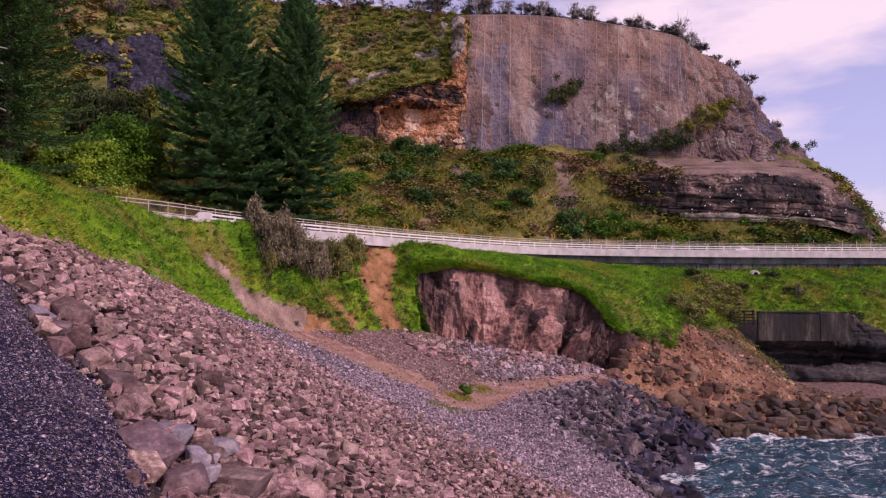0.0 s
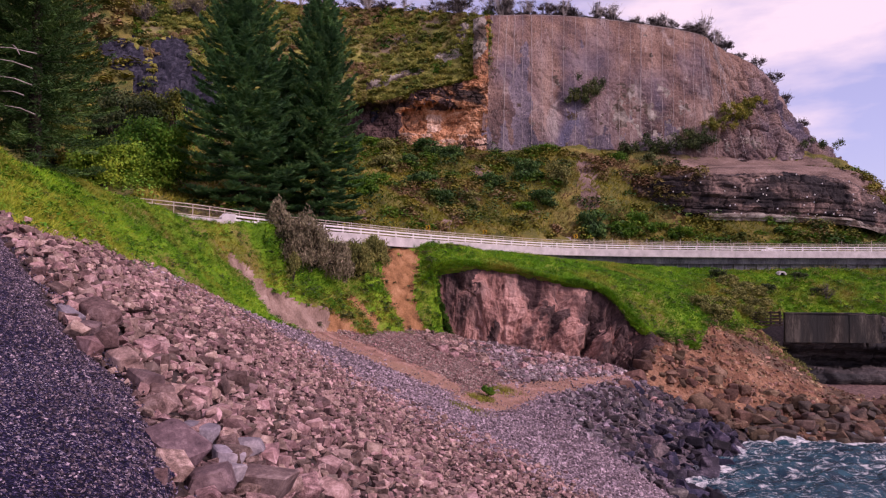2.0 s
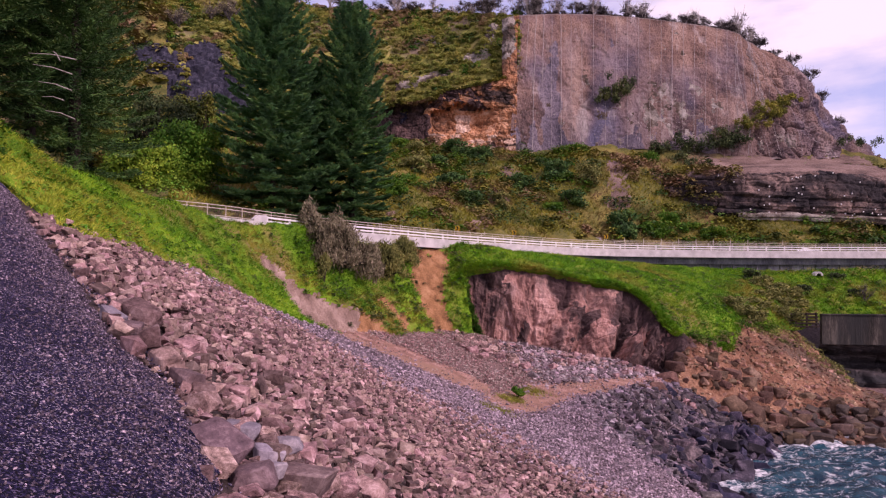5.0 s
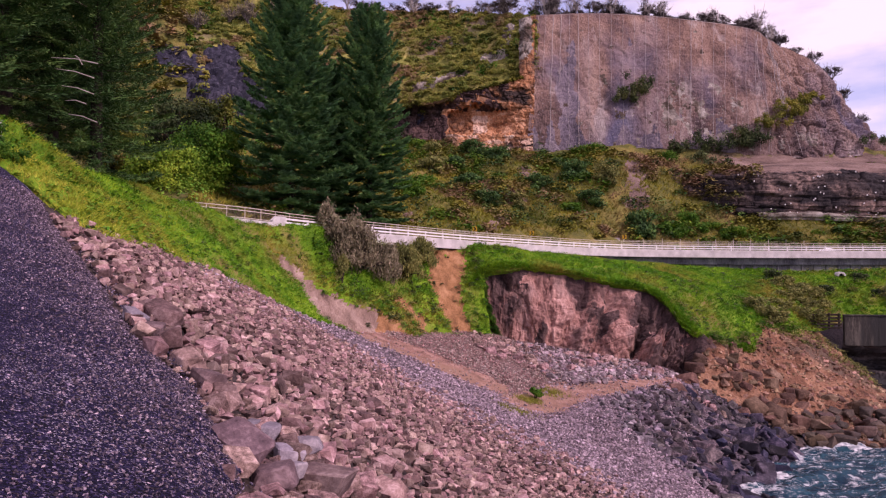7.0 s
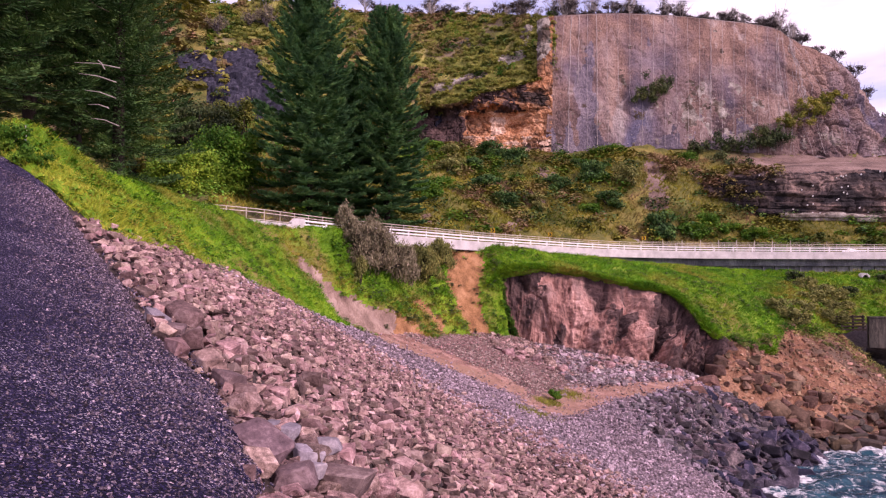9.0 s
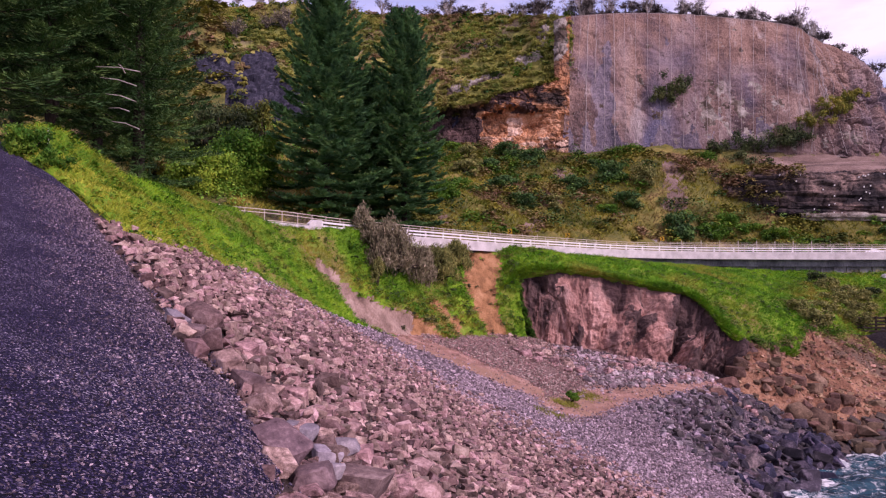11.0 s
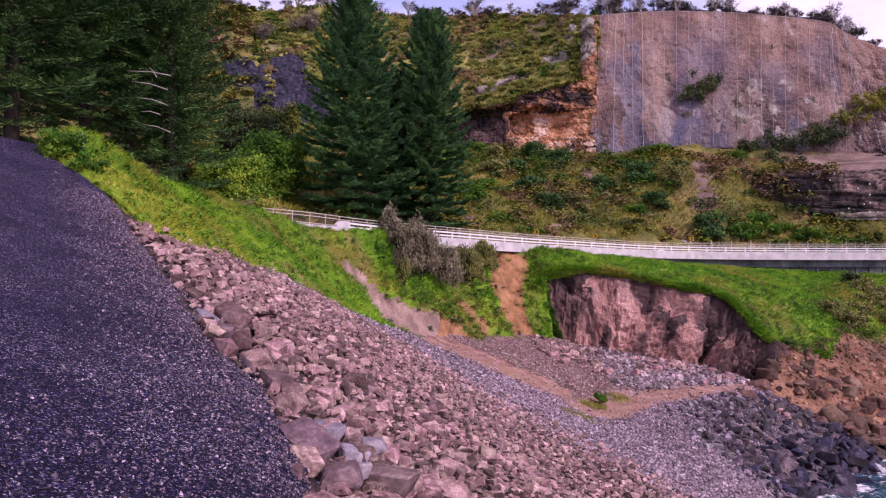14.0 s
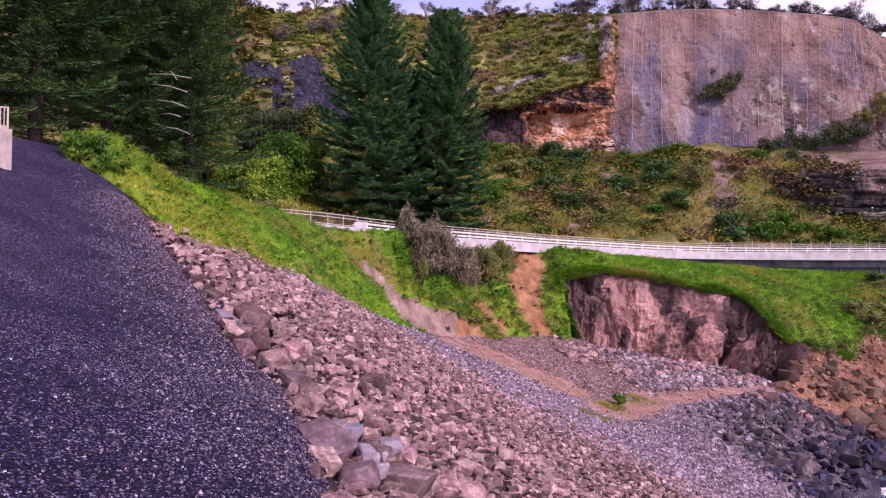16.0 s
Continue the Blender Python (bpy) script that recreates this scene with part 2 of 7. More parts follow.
TRACK = mottled("trodden pinkish brown gravel", (0.14, 0.07, 0.055), (0.32, 0.17, 0.132), (0.5, 0.3, 0.25), 0.8, 20, 0.95, 0.9, patch=(0.32, 0.185, 0.13), patch_scale=0.09, patch_at=(0.46, 0.6))
SLIP = mottled("landslip earth", (0.07, 0.034, 0.021), (0.205, 0.095, 0.056), (0.4, 0.22, 0.135), 0.3, 9, 0.95, 0.9, patch=(0.13, 0.085, 0.06), patch_scale=0.12, patch_at=(0.5, 0.6))
PINK_SOIL = mottled("bare pinkish soil", (0.09, 0.06, 0.05), (0.19, 0.125, 0.105), (0.29, 0.2, 0.17), 0.3, 12, 0.95, 0.8, stretch=(0.5, 0.5, 2))
EARTH = mottled("slipped red earth", (0.12, 0.056, 0.024), (0.31, 0.15, 0.066), (0.46, 0.25, 0.13), 0.6, 10, 0.95, 0.7)
PALE_EARTH = mottled("eroded greyish pink soil", (0.13, 0.083, 0.066), (0.28, 0.185, 0.148), (0.42, 0.3, 0.25), 0.6, 10, 0.95, 0.9, stretch=(1, 1, 0.4))
CONCRETE = mottled("painted concrete", (0.38, 0.35, 0.34), (0.51, 0.475, 0.465), (0.62, 0.58, 0.57), 0.8, 10, 0.8, 0.15)


def sea_material(low=0.525, high=0.64):
    """Dark green blue water with foam in torn streaks."""
    m = bpy.data.materials.new("sea water")
    m.use_nodes = True
    N, L = m.node_tree.nodes, m.node_tree.links
    b = N["Principled BSDF"]
    b.inputs["IOR"].default_value, b.inputs["Specular IOR Level"].default_value = 1.33, 0.22
    co = N.new("ShaderNodeTexCoord")
    mp = N.new("ShaderNodeMapping")
    mp.inputs["Scale"].default_value = (0.6, 1.0, 1.0)
    L.new(co.outputs["Object"], mp.inputs["Vector"])
    streak = N.new("ShaderNodeTexNoise")
    streak.inputs["Scale"].default_value, streak.inputs["Detail"].default_value, streak.inputs["Roughness"].default_value = 0.9, 12, 0.8
    streak.inputs["Distortion"].default_value = 1.2
    L.new(mp.outputs["Vector"], streak.inputs["Vector"])
    foam = N.new("ShaderNodeValToRGB")
    e = foam.color_ramp.elements
    e[0].position, e[0].color = low, (0, 0, 0, 1)
    e[1].position, e[1].color = high, (1, 1, 1, 1)
    L.new(streak.outputs["Fac"], foam.inputs["Fac"])
    tone = N.new("ShaderNodeTexNoise")
    tone.inputs["Scale"].default_value, tone.inputs["Detail"].default_value = 0.8, 6
    L.new(mp.outputs["Vector"], tone.inputs["Vector"])
    deep = N.new("ShaderNodeValToRGB")
    deep.color_ramp.elements[0].position, deep.color_ramp.elements[0].color = 0.35, (0.004, 0.021, 0.04, 1)
    deep.color_ramp.elements[1].position, deep.color_ramp.elements[1].color = 0.7, (0.018, 0.08, 0.112, 1)
    L.new(tone.outputs["Fac"], deep.inputs["Fac"])
    mix = N.new("ShaderNodeMix")
    mix.data_type = "RGBA"
    mix.inputs[7].default_value = (0.75, 0.74, 0.76, 1)
    L.new(foam.outputs["Color"], mix.inputs[0])
    L.new(deep.outputs["Color"], mix.inputs[6])
    L.new(mix.outputs[2], b.inputs["Base Color"])
    rough = N.new("ShaderNodeMapRange")
    rough.inputs["To Min"].default_value, rough.inputs["To Max"].default_value = 0.12, 0.8
    L.new(foam.outputs["Color"], rough.inputs["Value"])
    L.new(rough.outputs["Result"], b.inputs["Roughness"])
    ripple = N.new("ShaderNodeTexNoise")
    ripple.inputs["Scale"].default_value, ripple.inputs["Detail"].default_value = 2.6, 9
    L.new(mp.outputs["Vector"], ripple.inputs["Vector"])
    bp = N.new("ShaderNodeBump")
    bp.inputs["Strength"].default_value, bp.inputs["Distance"].default_value = 0.9, 0.35
    L.new(ripple.outputs["Fac"], bp.inputs["Height"])
    L.new(bp.outputs["Normal"], b.inputs["Normal"])
    return m


SEA = sea_material()
SURF = sea_material(0.4, 0.56)


# ---- building helpers ----
def mesh_data(name, verts, faces, material, smooth=False):
    """A mesh from an array of points and one of faces with the same number of corners."""
    verts, faces = np.asarray(verts, np.float32), np.asarray(faces, np.int32)
    me = bpy.data.meshes.new(name)
    k = faces.shape[1]
    me.vertices.add(len(verts))
    me.vertices.foreach_set("co", verts.ravel())
    me.loops.add(faces.size)
    me.loops.foreach_set("vertex_index", faces.ravel())
    me.polygons.add(len(faces))
    me.polygons.foreach_set("loop_start", np.arange(0, faces.size, k, dtype=np.int32))
    me.polygons.foreach_set("use_smooth", np.full(len(faces), smooth))
    me.update(calc_edges=True)
    me.validate()
    me.materials.append(material)
    return me


def mesh_object(name, verts, faces, material, smooth=True, parent=None, label=""):
    ob = new(name, mesh_data(name, verts, faces, material, smooth))
    if parent:
        ob.parent = parent
    return tagged(ob, label)


def thing(name, label, category, group="", at=(0, 0, 0)):
    """An empty that carries the parts of one thing."""
    ob = new(name)
    ob.location = at
    return tagged(ob, label, category, group)


def part(name, bm, material, parent, label=""):
    """Links a bmesh as one mesh object under a thing or a part."""
    me = bpy.data.meshes.new(name)
    bm.to_mesh(me)
    bm.free()
    me.polygons.foreach_set("use_smooth", np.zeros(len(me.polygons), bool))
    me.materials.append(material)
    ob = new(name, me)
    ob.parent = parent
    return tagged(ob, label)


def spline(points, n):
    """n points along a Catmull-Rom curve through the given ones, evenly by the control index."""
    p = np.array(points, float)
    p = np.vstack([2 * p[0] - p[1], p, 2 * p[-1] - p[-2]])
    u = np.linspace(0, len(points) - 1 - 1e-9, n)
    i = u.astype(int)
    t = (u - i)[:, None]
    a, b, c, d = p[i], p[i + 1], p[i + 2], p[i + 3]
    return 0.5 * (2 * b + (c - a) * t + (2 * a - 5 * b + 4 * c - d) * t * t + (3 * b - 3 * c + d - a) * t ** 3)


def fbm(p, scale, octaves=5):
    return noise.fractal(Vector((p[0] * scale, p[1] * scale, p[2] * scale)), 1.0, 2.0, octaves)


def sheet(rows, nu, nv):
    """A grid of points, nv by nu, over the curves given from bottom to top."""
    curves = np.array([spline(r, nu) for r in rows])
    if len(rows) == 2:
        t = np.linspace(0, 1, nv)[:, None, None]
        return curves[0] * (1 - t) + curves[1] * t
    return np.stack([spline(curves[:, k], nv) for k in range(nu)], axis=1)


def grid_normals(g):
    du = np.gradient(g, axis=1)
    dv = np.gradient(g, axis=0)
    n = np.cross(du, dv)
    return n / (np.linalg.norm(n, axis=2, keepdims=True) + 1e-9)


def grid_faces(nv, nu):
    k = np.arange((nv - 1) * nu).reshape(nv - 1, nu)[:, :-1].ravel()
    return np.stack([k, k + 1, k + nu + 1, k + nu], 1)


def loft(name, rows, nu, nv, material, relief, smooth=True, bare=None):
    """A sheet through plan curves, moved along its normals by relief(point, u, v), or relief(point, u, v, gap) with the gap to bare ground."""
    g = sheet(rows, nu, nv)
    n = grid_normals(g)
    gaps = bare(g.reshape(-1, 3)).reshape(nv, nu) if bare else None
    for j in range(nv):
        for i in range(nu):
            extra = (float(gaps[j, i]),) if bare else ()
            g[j, i] += n[j, i] * relief(g[j, i], i / (nu - 1), j / (nv - 1), *extra)
    ob = mesh_object(name, g.reshape(-1, 3), grid_faces(nv, nu), material, smooth)
    return ob, g


def smooth_max(a, b, k):
    h = np.clip(0.5 + 0.5 * (a - b) / k, 0, 1)
    return b * (1 - h) + a * h + k * h * (1 - h)


# ---- ground: rock bank, cove and sea bed in one sheet ----
def path_height(x, y):
    return 18.2 - 0.267 * x - 0.172 * y + 0.00427 * (x * x + y * y)


def ground_height(x, y):
    bank = 17.15 - 0.604 * x - 0.205 * y + 0.03 * np.clip(y - 45, 0, 40) + 1.4 * np.clip((5 - y) / 5, 0, 1)
    toe = 8.4 - 0.37 * x - 0.05 * (y - 58)
    back = 11.2 - 0.16 * x - 0.14 * np.minimum(x, 0) - 0.13 * (97 - y)
    cove = smooth_max(toe, back, 1.5)
    shore = np.interp(y, [60, 70, 80, 89], [20, 21, 27.5, 34])
    cap = np.maximum(0.55 * (shore - x), 0.12 * (y - 92))
    cove = np.minimum(cove, cap)
    z = smooth_max(bank, cove, 1.6)
    z = np.minimum(z, np.where(y < 40, path_height(x, y) - 0.15, 99))
    z = np.minimum(z, 23.0)
    return np.maximum(z, -6.0)


def build_ground():
    ys = np.concatenate([np.arange(-40, 0, 2.0), np.arange(0, 40, 0.4), np.arange(40, 112, 0.6), [130, 200, 400, 1000, 3000]])
    xs = np.concatenate([[-3000, -800, -300, -120], np.arange(-70, -30, 2.0), np.arange(-30, 45, 0.5), np.arange(45, 120, 3), [200, 500, 3000]])
    X, Y = np.meshgrid(xs, ys)
    Zg = ground_height(X, Y)
    g = np.stack([X, Y, Zg], 2)
    for j in range(len(ys)):
        if 0 <= ys[j] < 112:
            for i in range(len(xs)):
                if -31 < xs[i] < 45:
                    g[j, i, 2] += 0.12 * fbm(g[j, i], 0.35)
    ob = mesh_object("ground", g.reshape(-1, 3), grid_faces(len(ys), len(xs)), BANK)
    return tagged(ob, "stony earth of the bank and the cove", "ground", kind="structure")


build_ground()

# ---- asphalt path ----
RIGHT_EDGE = [(-1.0, -8), (-1.0, 0), (-1.7, 4), (-2.6, 6.2), (-3.6, 8.0), (-4.4, 9.5), (-5.5, 11.3), (-6.8, 12.6), (-8.8, 15.1), (-12.2, 19.3), (-16.5, 23.9), (-19.3, 27.0), (-21.6, 28.7), (-25.7, 30.3), (-33, 36)]
LEFT_EDGE = [(-14, -12), (-14, -4), (-14, 0), (-14, 4), (-14.5, 7), (-15.5, 10), (-16.5, 14), (-19.6, 19.6), (-24.5, 25.2), (-28.2, 28.2), (-36, 34)]


def build_path():
    a, b = spline(RIGHT_EDGE, 400), spline(LEFT_EDGE, 400)
    a[:, 0] += np.array([0.2 + 0.22 * fbm((q[0], q[1], 3.0), 0.55) + 0.12 * fbm((q[0], q[1], 7.0), 2.5) for q in a])
    t = (np.linspace(0, 1, 60) ** 1.5)[:, None, None]
    g = a * (1 - t) + b * t
    z = np.minimum(path_height(g[..., 0], g[..., 1]), 26.7)
    drop = np.clip(1 - np.linalg.norm(g - a[None], axis=2) / 0.7, 0, 1) ** 2 * 0.3
    g = np.dstack([g, z - drop])
    for j in range(60):
        for i in range(400):
            g[j, i, 2] += 0.012 * fbm(g[j, i], 0.8)
    ob = mesh_object("path", g.reshape(-1, 3), grid_faces(60, 400)[:, ::-1], ASPHALT)
    tagged(ob, "dark worn asphalt path with loose gravel", "path", kind="structure")
    return g


path_grid = build_path()

# ---- sea ----
def build_sea():
    ys = np.concatenate([[-3000, -300], np.arange(-40, 50, 6), np.arange(50, 110, 0.35), [130, 200, 400, 1000, 4500]])
    xs = np.concatenate([[-3000, -100], np.arange(0, 60, 0.35), [70, 100, 200, 500, 4500]])
    X, Y = np.meshgrid(xs, ys)
    g = np.stack([X, Y, 0 * X], 2)
    for j in range(len(ys)):
        if 50 <= ys[j] < 110:
            for i in range(len(xs)):
                if 10 < xs[i] < 60:
                    g[j, i, 2] = 0.6 * fbm((xs[i], ys[j] * 1.6, 0), 0.22, 6) + 0.25 * abs(fbm((xs[i], ys[j] * 1.8, 4), 0.6, 4))
    ob = mesh_object("water", g.reshape(-1, 3), grid_faces(len(ys), len(xs)), SEA)
    ob.data.materials.append(SURF)
    c = np.empty(len(ob.data.polygons) * 3, np.float32)
    ob.data.polygons.foreach_get("center", c)
    c = c.reshape(-1, 3)
    # surf where the swell breaks on the rocks
    reach = np.minimum(c[:, 0] - np.interp(c[:, 1], [50, 60, 70, 80, 89, 92], [19, 20, 21, 27.5, 34, 36]), np.interp(c[:, 0], [27, 34, 45, 60, 80], [84, 88, 88.5, 89.5, 92]) - c[:, 1])
    edge = np.array([2.0 + 2.2 * fbm((q[0], q[1], 0), 0.3) if 10 < q[0] < 70 and 45 < q[1] < 95 else 0 for q in c])
    ob.data.polygons.foreach_set("material_index", (reach < edge).astype(np.int32))
    return tagged(ob, "choppy blue green sea with foam", "sea", kind="structure")


build_sea()


# ---- slopes below the road ----
EARTH_LINES = [([(-10.9, 100.4, 22.8), (-9.7, 96.3, 19.6), (-8.5, 94.3, 15.9), (-6.9, 93.1, 12.7)], 2.0), ([(-8.3, 102.8, 22.9), (-8.3, 98.4, 19.6), (-8.4, 94.5, 15.9)], 1.6),
               ([(-23.6, 71.4, 20.8), (-22.6, 73.1, 19.6), (-21.3, 73.6, 18.4)], 1.35), ([(-13.4, 87.2, 16.5), (-12.5, 87.7, 15.1), (-11.2, 87.4, 13.5)], 1.1),
               ([(-20.8, 73.2, 17.2), (-18.4, 76.3, 15.4), (-16.5, 78.8, 14.2), (-14.1, 81.4, 13.0)], 2.3)]


def earth_gap(p):
    """Distance to the nearest bare gully beyond its half width; negative inside."""
    p = np.atleast_2d(p)
    best = np.full(len(p), 99.0)
    for line, width in EARTH_LINES:
        line = np.array(line)
        for a, b in zip(line[:-1], line[1:]):
            ab = b - a
            t = np.clip(((p - a) @ ab) / (ab @ ab), 0, 1)
            best = np.minimum(best, np.linalg.norm(p - (a + t[:, None] * ab), axis=1) - width)
    return best


def hummocks(p, u, v, gap=9.0):
    wash = min(max(0.5 - gap, 0), 1.2)
    rills = 0.35 * abs(fbm((p[0] * 1.0, p[1] * 1.0, p[2] * 0.2), 0.9)) if wash else 0
    return 0.5 * fbm(p, 0.12) + 0.3 * fbm(p, 0.6) + 0.12 * fbm(p, 1.8, 3) - wash * (0.4 + rills)


def bare_earth(ob):
    """Gives the faces of the gullies the earth material."""
    ob.data.materials.append(EARTH)
    ob.data.materials.append(PALE_EARTH)
    c = np.empty(len(ob.data.polygons) * 3, np.float32)
    ob.data.polygons.foreach_get("center", c)
    c = c.reshape(-1, 3)
    ragged = np.array([0.9 * fbm(q, 0.6) for q in c])
    pale = (c[:, 0] < -15.5) & (c[:, 1] < 84)
    ob.data.polygons.foreach_set("material_index", ((earth_gap(c) + ragged < 0.15) * np.where(pale, 2, 1)).astype(np.int32))


def on_turf(p, uv):
    return (uv[:, 1] < 0.85) & (earth_gap(p) > rng.uniform(-0.4, 0.5, len(p)))



VERGE_ROWS = [
    [(-25.8, 30.4, 26.5), (-20.9, 28.4, 24.2), (-16.2, 26.0, 21.8), (-19.6, 36.0, 21.5), (-21.8, 47.0, 20.8), (-21.9, 57.0, 19.2), (-20.4, 67.0, 17.4), (-19.7, 72.0, 16.4)],
    [(-25.8, 31.9, 26.2), (-24.6, 32.8, 26.3), (-22.9, 37.0, 24.5), (-26.0, 47.0, 24.9), (-26.5, 56.0, 24.2), (-25.2, 64.0, 22.5), (-22.9, 73.0, 21.2), (-20.4, 77.0, 19.7)],
    [(-27.5, 33.0, 26.9), (-26.9, 34.9, 27.8), (-28.8, 46.0, 26.9), (-29.8, 53.0, 26.9), (-29.4, 62.0, 26.6), (-27.2, 69.0, 25.5), (-24.2, 77.0, 25.5), (-21.6, 81.0, 25.3)],
    [(-36, 44, 24.5), (-38, 48, 24.5), (-38, 58, 24.8), (-36, 64, 25.5), (-33, 68, 25.5), (-29, 74, 25), (-25, 82, 25), (-22, 86, 25)]]
SLOPE_ROWS = [
    [(-19.7, 72.0, 16.4), (-17.1, 76.0, 14.8), (-12.6, 82.0, 13.0), (-9.3, 88.0, 12.5), (-6.2, 93.0, 12.4), (-2.6, 97.0, 11.8)],
    [(-20.4, 77.0, 19.7), (-17.6, 81.0, 18.4), (-13.6, 88.0, 17.5), (-10.0, 94.0, 18.1), (-6.5, 98.0, 18.4), (-3.8, 98.0, 17.3)],
    [(-21.6, 81.0, 25.3), (-18.5, 88.0, 24.5), (-13.9, 95.0, 24.0), (-10.0, 101.0, 23.8), (-5.4, 106.0, 24.5), (-3.1, 101.0, 22.8)],
    [(-22, 86, 24), (-17, 92, 24), (-12, 100, 23.8), (-6, 108, 23.6), (0, 114, 23.5), (2, 112, 23.5)]]
for row in SLOPE_ROWS:
    (x0, y0, z0), (x1, y1, z1) = row[:2]
    row.insert(0, (x0 - 0.3 * (x1 - x0) + 0.15, y0 - 0.3 * (y1 - y0) + 0.15, z0 - 0.3 * (z1 - z0) - 0.35))
for rows in (VERGE_ROWS, SLOPE_ROWS):
    rows.insert(0, [(x + 1.0, y - 0.3, z - 1.6) for x, y, z in rows[0]])
verge, verge_grid = loft("verge", VERGE_ROWS, 150, 70, GRASS, hummocks, True, earth_gap)
bare_earth(verge)
tagged(verge, "bright green grassy slope above the stones", "slope", kind="structure")
slope, slope_grid = loft("slope", SLOPE_ROWS, 160, 80, GRASS, hummocks, True, earth_gap)
bare_earth(slope)
tagged(slope, "green slope with gullies below the road", "slope", kind="structure")

# ---- mudstone face ----
FACE_ROWS = [
    [(-2.3, 98.3, 11.7), (0.1, 97.5, 11.1), (3.5, 97.0, 10.2), (8.9, 97.0, 9.5), (14.1, 96.0, 8.2), (19.8, 94.0, 7.4), (24.5, 92.0, 6.7), (26.9, 93.0, 6.2)],
    [(-3.9, 99.0, 16.5), (-1.3, 98.5, 16.5), (3.6, 98.5, 15.3), (9.1, 98.5, 14.9), (14.5, 98.0, 13.4), (20.5, 97.0, 12.3), (24.9, 95.0, 9.5), (27.5, 95.0, 7.6)],
    [(-4.5, 100.0, 20.4), (-1.9, 100.0, 21.4), (3.7, 101.0, 21.2), (9.4, 102.0, 20.3), (15.2, 103.0, 19.0), (20.7, 104.0, 17.4), (25.5, 100.0, 12.5), (28.4, 98.0, 9.1)]]


def blocks(p, size, squash=1.0):
    """Stepped blocks with open joints between them, in metres for blocks about 1 m deep."""
    q = Vector((p[0] / size, p[1] / size, p[2] / size * squash))
    q += 0.25 * noise.noise_vector(q * 1.3)
    d, c = noise.voronoi(q)
    return 0.5 * noise.noise(c[0] * 5.3) - 0.35 * max(0.0, 1 - (d[1] - d[0]) * 6)


def lay_second(ob, material, where):
    """Gives the faces picked by where(centres) another material."""
    ob.data.materials.append(material)
    c = np.empty(len(ob.data.polygons) * 3, np.float32)
    ob.data.polygons.foreach_get("center", c)
    k = np.empty(len(ob.data.polygons), np.int32)
    ob.data.polygons.foreach_get("material_index", k)
    ob.data.polygons.foreach_set("material_index", np.where(where(c.reshape(-1, 3)), len(ob.data.materials) - 1, k).astype(np.int32))


def beds(p, thick, length):
    """Flat-lying beds cut by upright joints, each block a little in or out."""
    z = p[2] / thick + 0.02 * p[0] + 0.25 * noise.noise(Vector(p) * 0.06)
    k = math.floor(z)
    x = (p[0] + 0.4 * p[1]) / length + 5.37 * noise.noise(Vector((k * 3.7, 0.5, 0))) + 0.25 * noise.noise(Vector(p) * 0.35)
    j = math.floor(x)
    f, g = z - k, x - j
    open_joint = max(0.0, 1 - min(f, 1 - f) * 9) + 0.8 * max(0.0, 1 - min(g, 1 - g) * 11)
    return 0.8 * noise.noise(Vector((k * 5.3, 1.5, 0))) + 0.6 * noise.noise(Vector((j * 4.1, k * 2.7, 3.3))) - 0.3 * open_joint


def crags(p, u, v):
    return min(1.0, (1 - v) * 4 + 0.1, u * 12 + 0.15) * face_relief(p, u, v)


def face_relief(p, u, v):
    slant = 0.1 + 0.65 * min(1.0, max(0.0, (u - 0.35) * 3))
    lean = p[0] - slant * p[2] + 1.2 * fbm(p, 0.12)
    rib = max(0.0, min(1.0, (u - 0.5) * 5)) * (2.6 * (abs((lean / 6.0) % 1.0 - 0.5) * 2 - 0.5) + 0.8 * (abs((lean / 2.1) % 1.0 - 0.5) * 2 - 0.5))
    q = (p[0] - slant * p[2], p[1], p[2])
    flutes = 1.3 * abs(fbm((q[0], q[1], p[2] * 0.12), 0.22)) + 0.5 * abs(fbm((q[0], q[1], p[2] * 0.2), 0.6))
    hollow = -1.6 * max(0.0, fbm((p[0], p[1], p[2] * 0.7), 0.11) - 0.1) - 0.5 * max(0.0, fbm(p, 0.5) - 0.25)
    # slanting clefts, steep on one side
    for place, deep in ((11.4, 2.2), (15.2, 2.0), (18.2, 1.3), (6.4, 1.0), (2.2, 0.9)):
        d = p[0] - 0.42 * p[2] + 0.7 * fbm(p, 0.35) - place
        rib -= deep * (max(0.0, 1 - d / 2.4) if d > 0 else max(0.0, 1 + d / 0.35))
    return rib + hollow - flutes + 0.5 * blocks(q, 4.6, 0.3) + (0.15 + 0.45 * u) * blocks(q, 1.4, 0.45) + 0.8 * fbm((p[0], p[1], p[2] * 0.5), 0.18) + 0.15 * fbm(p, 1.2)


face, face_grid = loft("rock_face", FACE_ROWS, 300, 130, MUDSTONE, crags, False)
lay_second(face, MUD_AND_SHADE, lambda q: 0.05 * np.clip(q[:, 0] - 15.0, -7, 20) + 1.0 * np.exp(-((q[:, 0] - 0.2) / 3.0) ** 2) * np.clip((q[:, 2] - 11) / 5, 0, 1) + 0.12 * np.clip(q[:, 2] - 17.5, 0, 3)
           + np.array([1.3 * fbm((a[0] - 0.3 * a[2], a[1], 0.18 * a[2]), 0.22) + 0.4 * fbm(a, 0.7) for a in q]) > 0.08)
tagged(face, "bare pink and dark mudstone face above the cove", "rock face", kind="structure")

